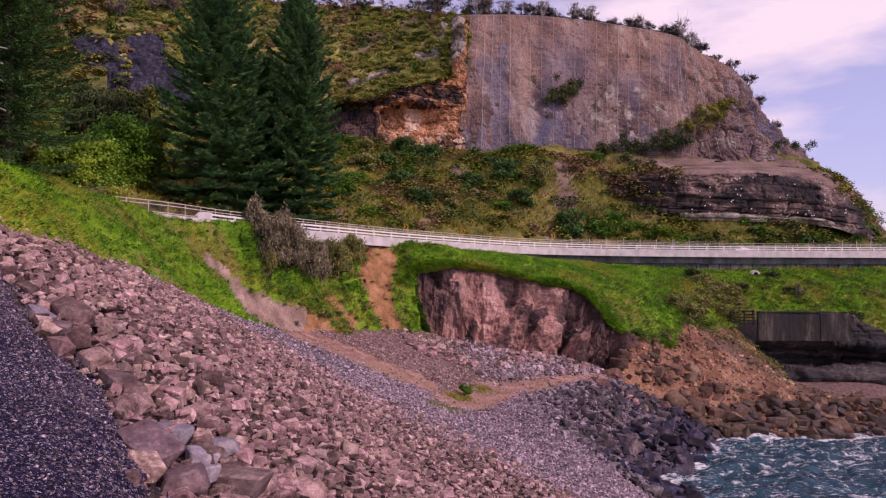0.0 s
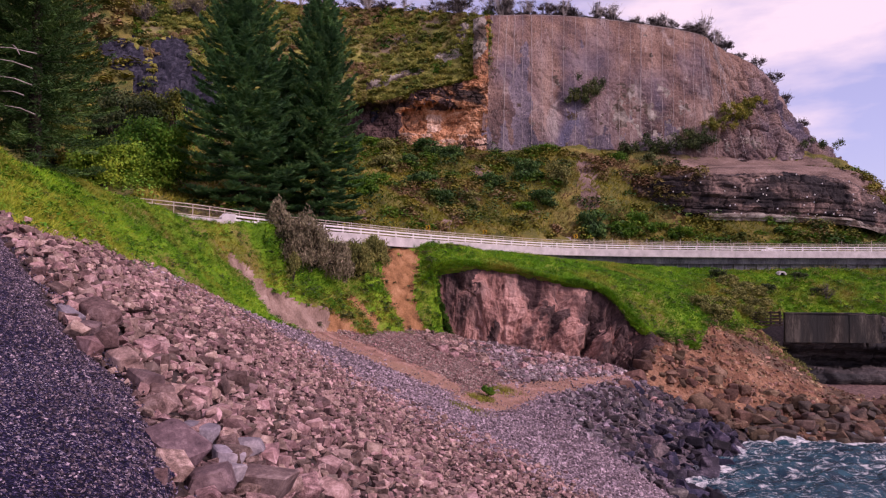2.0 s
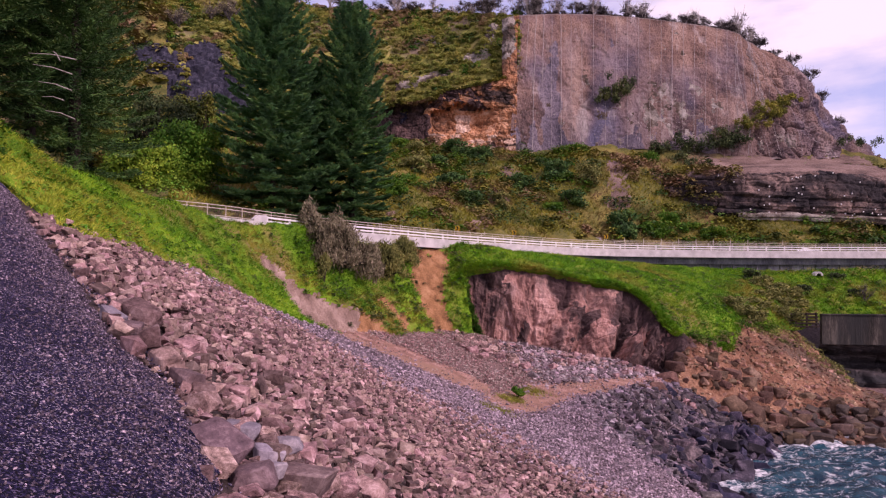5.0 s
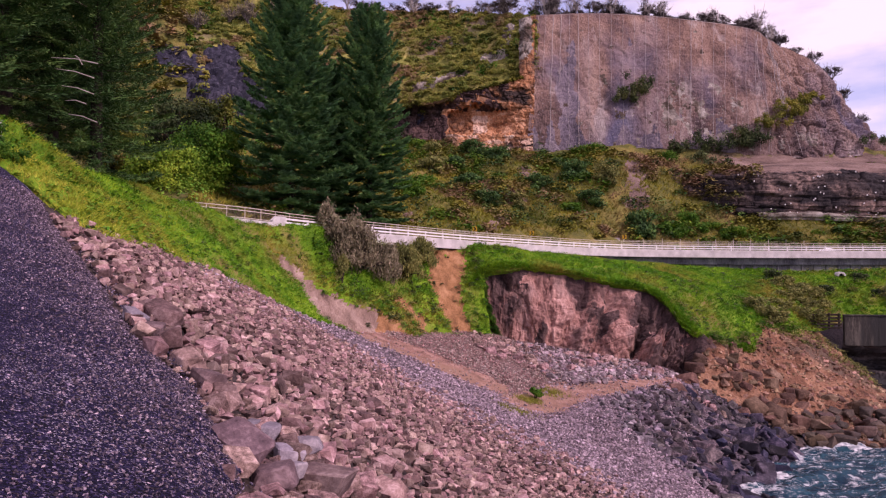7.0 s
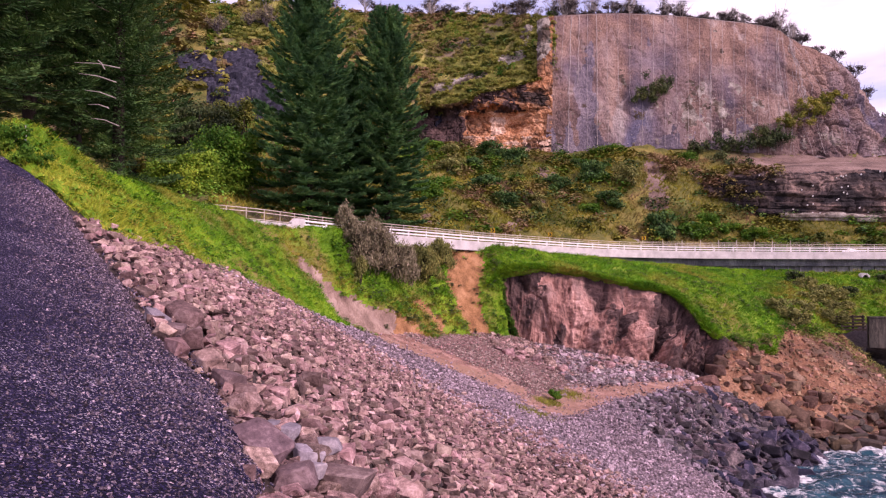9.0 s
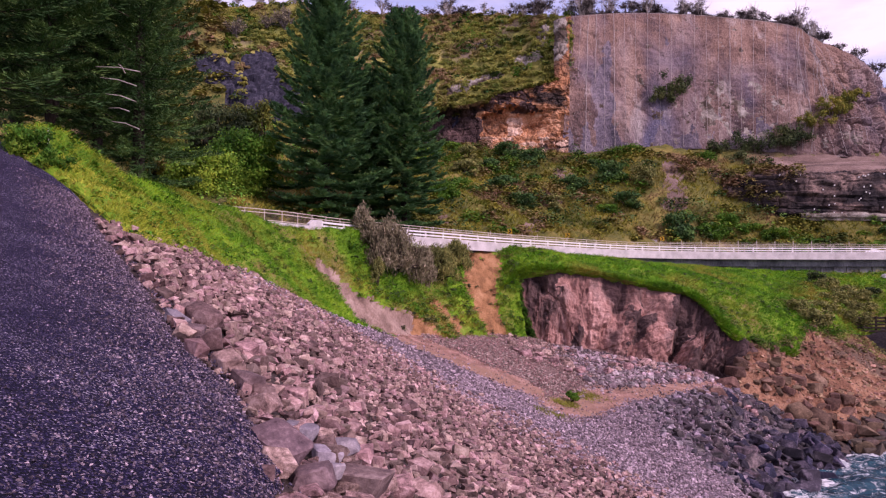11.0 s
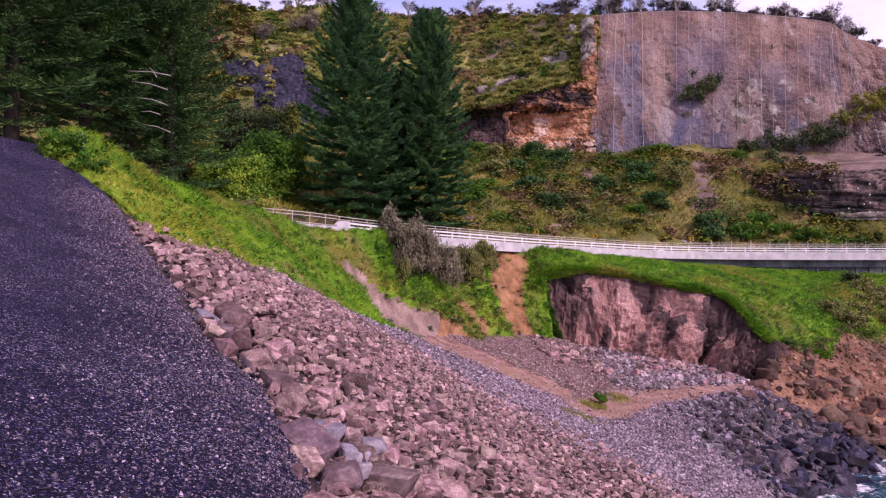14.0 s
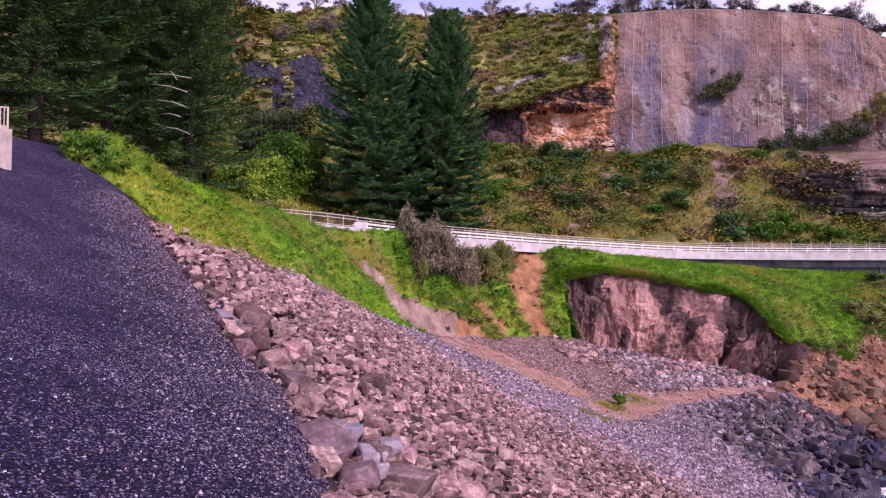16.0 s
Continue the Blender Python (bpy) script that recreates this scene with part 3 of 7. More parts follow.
SHELF_ROWS = [
    [(-7.0, 98.4, 18.2), (-3.9, 99.7, 21.2), (0.5, 100.3, 21.7), (3.7, 100.6, 21.4), (9.4, 101.6, 20.5), (15.2, 102.6, 19.2), (20.7, 103.6, 17.6), (26.3, 100.2, 11.5), (33.8, 103.8, 10.0)],
    [(-6.1, 103.0, 22.7), (-2.8, 104.0, 23.5), (3.9, 107.0, 23.1), (10.2, 110.0, 22.3), (16.7, 113.0, 21.4), (23.4, 115.0, 20.4), (30.8, 112.0, 16.9), (39.0, 114.0, 14.1)],
    [(-5.8, 106.0, 24.1), (-2.1, 108.5, 24.4), (4.2, 115.0, 23.7), (11.3, 122.0, 23.2), (20.3, 127.0, 22.4), (28.8, 131.0, 21.8), (38.2, 135.0, 21.1), (46.3, 135.0, 20.3)],
    [(0, 114, 23), (6, 118, 23), (10, 122, 23), (18, 130, 22.6), (25, 136, 21.6), (34, 140, 21), (42, 142, 20.6), (50, 143, 20.4)]]
SHELF_ROWS.insert(0, [(x, y + 0.5, z - 1.3) for x, y, z in SHELF_ROWS[0]])
shelf, shelf_grid = loft("grass_shelf", SHELF_ROWS, 150, 60, GRASS, hummocks)
tagged(shelf, "bright green grass shelf over the rock face", "slope", kind="structure")
RIGHT_ROWS = [
    [(34.1, 106.0, 10.3), (41.2, 114.0, 12.3), (48.7, 119.0, 11.0), (55.0, 123.6, 12.4), (62.6, 124.0, 12.4), (70.2, 123.6, 12.2), (75.8, 122.0, 8.9), (89.7, 121.0, 7.5)],
    [(36.4, 113.0, 15.1), (43.1, 119.0, 15.3), (50.8, 124.0, 15.6), (56.6, 127.0, 16.0), (64.7, 128.0, 15.9), (72.8, 128.0, 15.9), (79.7, 128.0, 14.9), (95.1, 128.0, 13.9)],
    [(43.6, 135.0, 20.3), (49.0, 135.0, 20.1), (55.4, 135.0, 20.1), (60.7, 136.0, 20.1), (69.3, 137.0, 20.3), (79.2, 139.0, 20.5), (88.5, 142.0, 20.8), (109.4, 147.0, 20.8)],
    [(48, 143, 20.4), (53, 143, 20.3), (60, 143, 20.3), (65, 144, 20.3), (74, 145, 20.4), (84, 147, 20.5), (92, 149, 20.6), (112, 154, 20.6)]]
right_slope, right_grid = loft("green_slope", RIGHT_ROWS, 150, 60, GRASS, hummocks)
tagged(right_slope, "green overgrown slope under the road bridge", "slope", kind="structure")
DEBRIS_ROWS = [
    [(17.9, 85.0, 5.6), (24.1, 88.0, 4.0), (30.6, 89.0, 2.1), (35.8, 88.0, 0.1), (42.8, 88.0, -0.1), (50.8, 90.0, -0.2), (61.4, 93.0, -0.2)],
    [(22.3, 92.0, 8.0), (27.5, 95.0, 7.6), (34.2, 99.0, 6.3), (40.8, 100.0, 3.8), (48.2, 99.0, 2.0), (57.1, 101.0, 1.6), (68.0, 103.0, 1.3)],
    [(26.9, 101.0, 11.6), (31.8, 104.0, 11.3), (41.1, 116.0, 13.5), (47.8, 119.0, 11.0), (53.8, 120.0, 6.2), (59.3, 116.0, 2.1), (76.7, 116.0, 1.2)]]
debris, debris_grid = loft("landslip", DEBRIS_ROWS, 200, 100, SLIP, lambda p, u, v: 0.7 * fbm(p, 0.15) + 0.35 * fbm(p, 0.6) + (0.7 * blocks(p, 3.0) if u < 0.22 else 0.15 * blocks(p, 1.0)))
tagged(debris, "red brown landslip of earth and rubble", "landslip", kind="structure")
LEDGE_FOOT = [
    [(48.7, 114.0, -0.1), (57.3, 114.0, -0.4), (64.5, 114.0, -0.6), (70.6, 114.0, -0.8), (87.9, 114.0, -1.2)],
    [(50.5, 117.0, 3.1), (58.1, 115.5, 3.8), (65.4, 115.5, 4.2), (71.7, 115.5, 4.5), (89.6, 116.0, 4.4)],
    [(53.6, 123.0, 4.7), (62.9, 125.0, 4.2), (70.3, 124.0, 4.6), (76.4, 123.0, 4.9), (95.1, 123.0, 4.9)]]
LEDGE_TOP = [
    [(53.8, 123.0, 6.6), (62.7, 124.5, 6.5), (69.8, 123.0, 6.5), (75.1, 121.0, 6.6), (93.5, 121.0, 6.6)],
    [(53.3, 121.5, 8.3), (61.0, 121.0, 8.2), (68.4, 120.5, 8.3), (74.2, 119.5, 8.0), (92.8, 120.0, 7.9)],
    [(53.9, 122.2, 10.8), (61.5, 122.0, 10.6), (69.0, 121.5, 10.4), (74.9, 120.5, 8.6), (93.2, 120.5, 8.6)],
    [(54.5, 123.4, 13.3), (62.4, 123.6, 13.3), (69.9, 123.0, 13.1), (75.7, 121.8, 9.9), (94.0, 121.5, 8.9)]]
ledge, ledge_grid = loft("sandstone_ledge", LEDGE_FOOT + LEDGE_TOP, 200, 100, LEDGE_STRATA, lambda p, u, v: min(1.0, u * 18) * (0.9 * beds(p, 1.5, 4.5) + 0.4 * beds(p, 0.5, 1.6) + 0.3 * fbm(p, 0.5)))
tagged(ledge, "dark sandstone ledges above the sea", "rock face", kind="structure")

# ---- hill above the road ----
ROCK_LINES = [
    ([(-93.7, 188.0, 86.5), (-86.3, 172.0, 74.6), (-81.4, 162.0, 64.8)], 3.8, 1), ([(-82.8, 172.0, 73.9), (-77.3, 162.0, 64.8)], 3.6, 1), ([(-76.4, 182.0, 80.0), (-71.3, 170.0, 70.5), (-65.9, 158.0, 61.2)], 4.2, 1), ([(-73.0, 168.0, 68.0), (-70.0, 160.0, 62.0)], 3.0, 1), ([(-66.5, 166.0, 67.0), (-61.5, 158.0, 61.0)], 3.8, 1),
    ([(-85.4, 165.0, 68.3), (-84.4, 162.0, 64.2)], 3.2, 1), ([(-32.0, 182.0, 57.5), (-22.5, 186.0, 61.0)], 3.2, 1), ([(-25.7, 195.0, 72.4), (-13.4, 198.0, 76.4)], 1.2, 3), ([(-7.0, 198.0, 81.2), (-2.2, 198.0, 82.0)], 1.4, 3),
    ([(-17.2, 205.0, 90.0), (-22.1, 205.0, 89.2)], 1.0, 3), ([(-0.7, 202.0, 90.7), (-1.4, 200.0, 85.9)], 1.4, 3)]
SOIL_LINES = [
    ([(55.9, 183.0, 47.2), (70.0, 184.0, 47.6), (81.8, 184.0, 47.4), (92.6, 186.0, 47.0)], 3.4, 2), ([(28.9, 180.0, 47.3), (30.0, 170.0, 42.4)], 1.4, 2), ([(-17.5, 110.0, 30.1), (-16.7, 107.0, 28.5)], 0.9, 2),
    ([(2.9, 170.0, 44.7), (5.9, 167.0, 43.1)], 1.4, 2), ([(-1.5, 154.0, 37.4), (1.3, 151.0, 36.0)], 1.2, 2), ([(-1.3, 139.0, 31.1), (-2.3, 136.0, 29.7)], 1.2, 2),
    ([(29.3, 176.0, 47.4), (28.6, 166.0, 41.2), (26.4, 157.0, 35.6)], 1.8, 2), ([(38.4, 174.0, 43.6), (41.6, 170.0, 41.7)], 1.2, 2)]


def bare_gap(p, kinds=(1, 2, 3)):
    """Distance in x and z, flattened along the camera's view, to bare rock or soil; negative inside."""
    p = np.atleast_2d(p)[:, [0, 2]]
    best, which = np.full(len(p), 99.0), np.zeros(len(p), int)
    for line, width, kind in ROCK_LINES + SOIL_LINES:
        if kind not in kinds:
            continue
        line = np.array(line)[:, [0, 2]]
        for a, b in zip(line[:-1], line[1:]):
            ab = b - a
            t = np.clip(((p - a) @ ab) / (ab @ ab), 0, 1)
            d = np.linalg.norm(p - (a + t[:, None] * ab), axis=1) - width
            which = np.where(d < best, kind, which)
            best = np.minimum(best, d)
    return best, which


def on_hill(p, uv):
    d, k = bare_gap(p)
    return ((uv[:, 1] > 0.1) | (p[:, 1] > 155)) & ((p[:, 0] < 9) | (p[:, 1] < 183.5)) & (d > np.where(k == 2, rng.uniform(-2.5, 0.3, len(p)), rng.uniform(-1.5, 0.8, len(p))))


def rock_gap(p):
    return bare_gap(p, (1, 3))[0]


def hill_relief(p, u, v, gap):
    rock = 0.0
    if gap < 1:
        rock = min(1.0, 1 - gap) * (1.0 + 1.6 * blocks(p, 4.0, 0.7) + 0.7 * blocks(p, 1.6))
    return 1.5 * fbm(p, 0.05) + 0.6 * fbm(p, 0.25) + rock


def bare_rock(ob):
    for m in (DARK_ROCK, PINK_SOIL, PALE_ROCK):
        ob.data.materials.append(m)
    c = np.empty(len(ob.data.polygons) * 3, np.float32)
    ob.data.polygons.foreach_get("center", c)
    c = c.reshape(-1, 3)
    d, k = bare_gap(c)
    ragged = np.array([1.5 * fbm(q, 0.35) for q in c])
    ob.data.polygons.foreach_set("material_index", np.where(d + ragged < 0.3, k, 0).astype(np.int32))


HILL_ROWS = [
    [(-36.4, 72.0, 26.1), (-26.3, 86.0, 25.5), (-14.9, 102.0, 24.9), (1.5, 120.0, 24.3), (23.7, 138.0, 24.2), (48.3, 146.0, 24.4), (72.6, 148.0, 24.6), (90.3, 152.0, 24.7), (102.6, 158.0, 24.9)],
    [(-55.8, 110.0, 38.9), (-38.4, 125.0, 38.5), (-20.6, 140.0, 38.4), (1.9, 152.0, 37.6), (27.6, 160.0, 37.9), (53.1, 160.0, 33.4), (78.1, 159.0, 32.1), (97.5, 164.0, 28.5), (107.8, 170.0, 27.4)],
    [(-77.3, 152.0, 58.4), (-51.4, 167.0, 55.1), (-27.0, 183.0, 55.9), (2.4, 190.0, 54.9), (33.0, 191.0, 55.6), (63.9, 192.0, 54.2), (94.6, 192.0, 52.2), (102.7, 182.0, 44.3), (110.4, 182.0, 32.3)]]
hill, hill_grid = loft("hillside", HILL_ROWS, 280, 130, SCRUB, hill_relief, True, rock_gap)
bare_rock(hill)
tagged(hill, "scrub covered hillside above the road", "hillside", kind="structure")
under, under_grid = loft("bank_under_road", [[(x, y - 0.8, z - 9) for x, y, z in HILL_ROWS[0]], [(x, y - 0.2, z + 0.4) for x, y, z in HILL_ROWS[0]]], 120, 24, SCRUB, hummocks)
tagged(under, "shaded earth bank under the road", "slope", kind="structure")
BAND_ROWS = [
    [(39.4, 164.0, 33.7), (44.4, 161.0, 33.3), (52.7, 159.0, 32.9), (65.0, 158.0, 32.5), (77.6, 158.0, 31.8), (86.9, 159.0, 31.0), (100.0, 166.0, 28.0), (114.4, 186.0, 28.1)],
    [(38.9, 164.5, 36.4), (44.3, 160.5, 36.2), (52.4, 158.0, 35.6), (64.6, 157.0, 35.1), (77.2, 157.0, 34.5), (86.5, 158.0, 33.6), (99.0, 165.0, 29.6), (113.5, 185.0, 29.3)],
    [(39.2, 167.0, 40.4), (44.3, 162.0, 41.4), (53.2, 159.4, 41.6), (65.7, 158.8, 41.5), (78.5, 158.8, 40.8), (88.2, 160.4, 39.2), (100.5, 169.0, 33.9), (114.8, 188.0, 32.4)],
    [(40.9, 176.0, 44.9), (46.5, 173.0, 45.3), (57.5, 173.0, 46.1), (71.4, 173.0, 46.5), (85.2, 173.0, 46.0), (94.8, 173.0, 44.4), (103.8, 179.0, 41.0), (115.0, 192.0, 35.3)]]
BAND_ROWS.insert(3, [(x, y + 2.6, z + 0.9) for x, y, z in BAND_ROWS[2]])
band, band_grid = loft("rock_band", BAND_ROWS, 320, 80, STRATA, lambda p, u, v: min(1.0, (1 - v) * 5) * (1.1 * beds(p, 3.4, 9.0) + 0.7 * beds(p, 1.2, 3.0) + 0.8 * fbm(p, 0.08) + 0.3 * fbm(p, 0.8)), False)
lay_second(band, PINK_SOIL, lambda q: q[:, 2] > np.interp(q[:, 0], [39, 78, 88, 100, 114], [42.6, 42.4, 40.8, 36.0, 33]) + np.array([1.2 * fbm(a, 0.2) for a in q]))
tagged(band, "dark layered sandstone band on the headland", "rock face", kind="structure")
pale_foot, pale_foot_grid = loft("rock_foot", [[(x, y - 1.6, z - 0.9) for x, y, z in BAND_ROWS[0][2:7]], [(x, y - 1.7, z + 0.5) for x, y, z in BAND_ROWS[0][2:7]], [(x, y + 0.4, z + 1.0) for x, y, z in BAND_ROWS[0][2:7]]], 160, 14, PALE_ROCK,
                                 lambda p, u, v: 0.7 * beds(p, 1.2, 4.0) + 0.5 * fbm(p, 0.15), False)
tagged(pale_foot, "pale sandstone step along the foot of the dark band", "rock face", kind="structure")
CLIFF_ROWS = [
    [(4.2, 186.0, 52.3), (17.4, 187.0, 51.1), (32.5, 188.0, 52.8), (47.5, 188.0, 52.9), (62.5, 188.0, 50.8), (77.2, 187.0, 49.4), (92.6, 191.0, 50.7), (109.2, 205.0, 51.6)],
    [(5.5, 190.0, 71.0), (17.9, 192.0, 71.6), (33.5, 193.0, 71.8), (48.9, 193.0, 71.1), (63.6, 193.0, 69.5), (75.2, 193.0, 67.0), (90.0, 198.0, 63.0), (105.0, 212.0, 56.0)],
    [(7.2, 198.0, 93.1), (18.7, 200.0, 93.9), (35.0, 201.0, 93.3), (51.4, 202.0, 91.5), (67.1, 203.0, 88.8), (73.8, 203.0, 84.2), (87.0, 205.0, 77.2), (103.0, 216.0, 59.8)]]
cliff, cliff_grid = loft("cliff", CLIFF_ROWS, 320, 170, CLIFF, lambda p, u, v: (0.5 + 1.2 * max(0, u - 0.5) + 4.0 * max(0, u - 0.72)) * min(1, 0.25 + (1 - v) * 4) * (1.6 * fbm(p, 0.06) + (1.2 + 1.6 * (u > 0.62)) * blocks(p, 6.5, 0.8) + 0.9 * blocks(p, 2.4, 1.0) + 0.5 * blocks(p, 1.1, 1.3)))
def crisp(ob, where):
    """Flat facets on the faces picked by where(centres)."""
    c = np.empty(len(ob.data.polygons) * 3, np.float32)
    ob.data.polygons.foreach_get("center", c)
    ob.data.polygons.foreach_set("use_smooth", ~where(c.reshape(-1, 3)))


crisp(cliff, lambda q: q[:, 0] > 68 + 0.1 * (q[:, 2] - 60))
lay_second(cliff, STAINED_CLIFF, lambda q: np.maximum(np.exp(-((q[:, 0] - 14.5) / 3.2) ** 2) * np.clip((86 - q[:, 2]) / 12, 0, 1), np.clip((66 - q[:, 2]) / 12, 0, 1) * np.clip((70 - q[:, 0]) / 20, 0, 0.9))
           + np.array([0.75 * fbm((a[0], a[1], 0.3 * a[2]), 0.2) for a in q]) > 0.62)
lay_second(cliff, PALE_ROCK, lambda q: np.exp(-((q[:, 0] - 46) / 15) ** 2 - ((q[:, 2] - 63) / 9) ** 2) + np.array([1.5 * fbm((a[0], a[1], 0.5 * a[2]), 0.3) + 0.7 * fbm(a, 0.9) for a in q]) > 1.12)
tagged(cliff, "tall grey brown cliff under steel netting", "cliff", kind="structure")
CAVE_ROWS = [
    [(-31.5, 180.0, 53.1), (-23.9, 182.0, 53.2), (-18.2, 183.0, 53.2), (-6.5, 184.0, 52.5), (2.4, 186.0, 52.3), (5.7, 186.0, 52.3)],
    [(-32.2, 183.5, 59.9), (-25.2, 185.0, 60.4), (-19.6, 185.0, 60.0), (-16.2, 186.0, 59.7), (-6.6, 187.0, 60.9), (2.4, 188.0, 62.1), (6.2, 188.0, 62.9)],
    [(-32.3, 184.0, 63.5), (-24.9, 185.5, 64.4), (-18.6, 185.5, 64.3), (-6.6, 187.0, 65.7), (2.4, 188.5, 67.9), (6.4, 189.5, 69.7)],
    [(-30.3, 181.0, 63.1), (-23.8, 181.0, 63.4), (-18.1, 182.0, 64.8), (-12.4, 184.5, 68.4), (-6.6, 186.0, 69.8), (2.4, 188.5, 72.6), (6.8, 191.0, 76.0)]]


def overhang(p, u, v):
    """A hollow between a dark block, a ragged lip and a proud ledge; rough beds and hanging teeth."""
    x, z = p[0] + 0.8 * fbm(p, 0.3), p[2] + 0.5 * fbm(p, 0.45)
    lip = np.interp(x, [-17, -9, -5, 1], [63.4, 66.0, 65.6, 64.5]) - 1.1 * abs(noise.noise(Vector((p[0] * 0.9, 3.1, 0.0))))
    inside = min(1.0, max(0.0, (x + 17.2) / 0.8)) * min(1.0, max(0.0, (1.5 - x) / 5.0))
    hollow = inside * min(1.0, max(0.0, (z - 57.4) / 0.7)) * min(1.0, max(0.0, (lip - z) / 0.6))
    ledge = 0.9 * (x > -17) * min(1.0, max(0.0, (57.2 - z) / 0.5))
    return ledge - 2.6 * hollow + 0.9 * fbm((p[0], p[1], p[2] * 1.3), 0.14) + 0.55 * beds(p, 2.7, 8.0) + 0.35 * beds(p, 0.9, 3.5) + 1.1 * blocks(p, 3.4, 0.9) + 0.7 * blocks(p, 1.3, 0.8)


cave, cave_grid = loft("orange_cliff", CAVE_ROWS, 230, 120, OCHRE, overhang, False)
# Dark block at the left; patches along the roof paint in its shade.
lay_second(cave, MUD_AND_SHADE, lambda q: (0.25 * (-17.0 - q[:, 0]) + np.array([0.4 * fbm(a, 0.25) for a in q]) > 0.0)
           | ((q[:, 0] > -17.5) & (q[:, 0] < 1) & (q[:, 2] > 64.4) & (np.array([fbm(a, 0.3) for a in q]) > -0.02)))
lay_second(cave, CREAM, lambda q: ((np.abs(q[:, 0] + 8.2 + np.array([0.5 * fbm(a, 0.6) for a in q])) < 1.9) & (q[:, 2] > 58.0) & (q[:, 2] < 63.2))
           | ((q[:, 0] > -17) & (q[:, 2] < 57) & (np.array([fbm((a[0], a[1], 2.2 * a[2]), 0.35) for a in q]) > 0.16)))
crisp(cave, lambda q: q[:, 0] > -60)
tagged(cave, "orange weathered sandstone overhang", "cliff", kind="structure")
RIB_ROWS = [[(2.4, 189.0, 70.8), (4.2, 187.5, 69.6), (6.4, 188.5, 70.6)], [(2.2, 193.0, 81.2), (4.0, 191.5, 80.8), (6.5, 192.0, 80.9)], [(2.6, 198.0, 92.2), (4.4, 196.5, 92.3), (7.3, 197.5, 93.0)]]
rib, rib_grid = loft("pale_rib", RIB_ROWS, 40, 110, PALE_ROCK, lambda p, u, v: 1.2 * blocks(p, 3.0, 0.8) + 0.5 * blocks(p, 1.2), False)
lay_second(rib, OCHRE, lambda q: (q[:, 2] < np.array([79.5 + 2.5 * fbm(a, 0.3) for a in q])) | (q[:, 0] > 6.0 + np.array([0.8 * fbm(a, 0.4) for a in q])))
crisp(rib, lambda q: q[:, 0] > -60)
tagged(rib, "pale lichened rock rib beside the netted cliff", "rock face", kind="structure")
CREST_ROWS = [
    [(-77.5, 148.0, 46.6), (-60.0, 155.0, 46.6), (-44.1, 165.0, 47.7), (-32.1, 179.0, 51.9), (-21.6, 187.0, 61.9), (-6.7, 191.0, 66.7), (2.5, 193.0, 70.3), (7.4, 193.0, 71.1)],
    [(-86.7, 165.0, 68.3), (-68.0, 175.0, 71.3), (-51.0, 190.0, 77.2), (-31.2, 200.0, 81.8), (-20.1, 202.0, 83.3), (-7.1, 200.0, 84.3), (2.5, 197.0, 85.7), (7.5, 195.0, 85.0)],
    [(-113.7, 206.0, 106.2), (-83.5, 214.0, 107.8), (-59.8, 222.0, 107.4), (-35.2, 225.0, 105.3), (-22.2, 222.0, 103.8), (-7.6, 214.0, 100.1), (1.8, 206.0, 96.4), (7.4, 199.0, 93.8)]]
crest, crest_grid = loft("hill_crest", CREST_ROWS, 280, 150, CREST_SOIL, hill_relief, True, rock_gap)
bare_rock(crest)
crisp(crest, lambda q: rock_gap(q) < 0.3)
tagged(crest, "scrubby hill top beside the cliff", "hillside", kind="structure")
LEFT_ROWS = [
    [(-130, 60, 27), (-100, 62, 26.5), (-75, 66, 26), (-52, 70, 26), (-36.0, 76.0, 28.5)],
    [(-170, 110, 50), (-130, 110, 48), (-95, 110, 45), (-70, 108, 41), (-54.2, 114.0, 41.4)],
    [(-220, 170, 92), (-170, 170, 92), (-130, 165, 86), (-105, 158, 74), (-76.3, 160.0, 64.3)],
    [(-260, 215, 130), (-200, 215, 128), (-160, 210, 122), (-130, 208, 116), (-99.7, 208.0, 106.3)]]
left_hill, left_grid = loft("far_hillside", LEFT_ROWS, 120, 90, SCRUB, lambda p, u, v: 2.0 * fbm(p, 0.04) + 0.6 * fbm(p, 0.25))
tagged(left_hill, "steep wooded hillside behind the pines", "hillside", kind="structure")


# ---- helpers for stones, plants, tubes ----
rng = np.random.default_rng(7)


def turns(n, tilt=math.pi):
    """n random rotation matrices; tilt: how far the upright axis may lean."""
    a, t, b = rng.uniform(0, 2 * math.pi, n), rng.uniform(0, tilt, n), rng.uniform(0, 2 * math.pi, n)

    def z(c):
        m = np.zeros((n, 3, 3))
        m[:, 0, 0], m[:, 0, 1], m[:, 1, 0], m[:, 1, 1], m[:, 2, 2] = np.cos(c), -np.sin(c), np.sin(c), np.cos(c), 1
        return m
    x = np.zeros((n, 3, 3))
    x[:, 0, 0], x[:, 1, 1], x[:, 1, 2], x[:, 2, 1], x[:, 2, 2] = 1, np.cos(t), -np.sin(t), np.sin(t), np.cos(t)
    return z(a) @ x @ z(b)


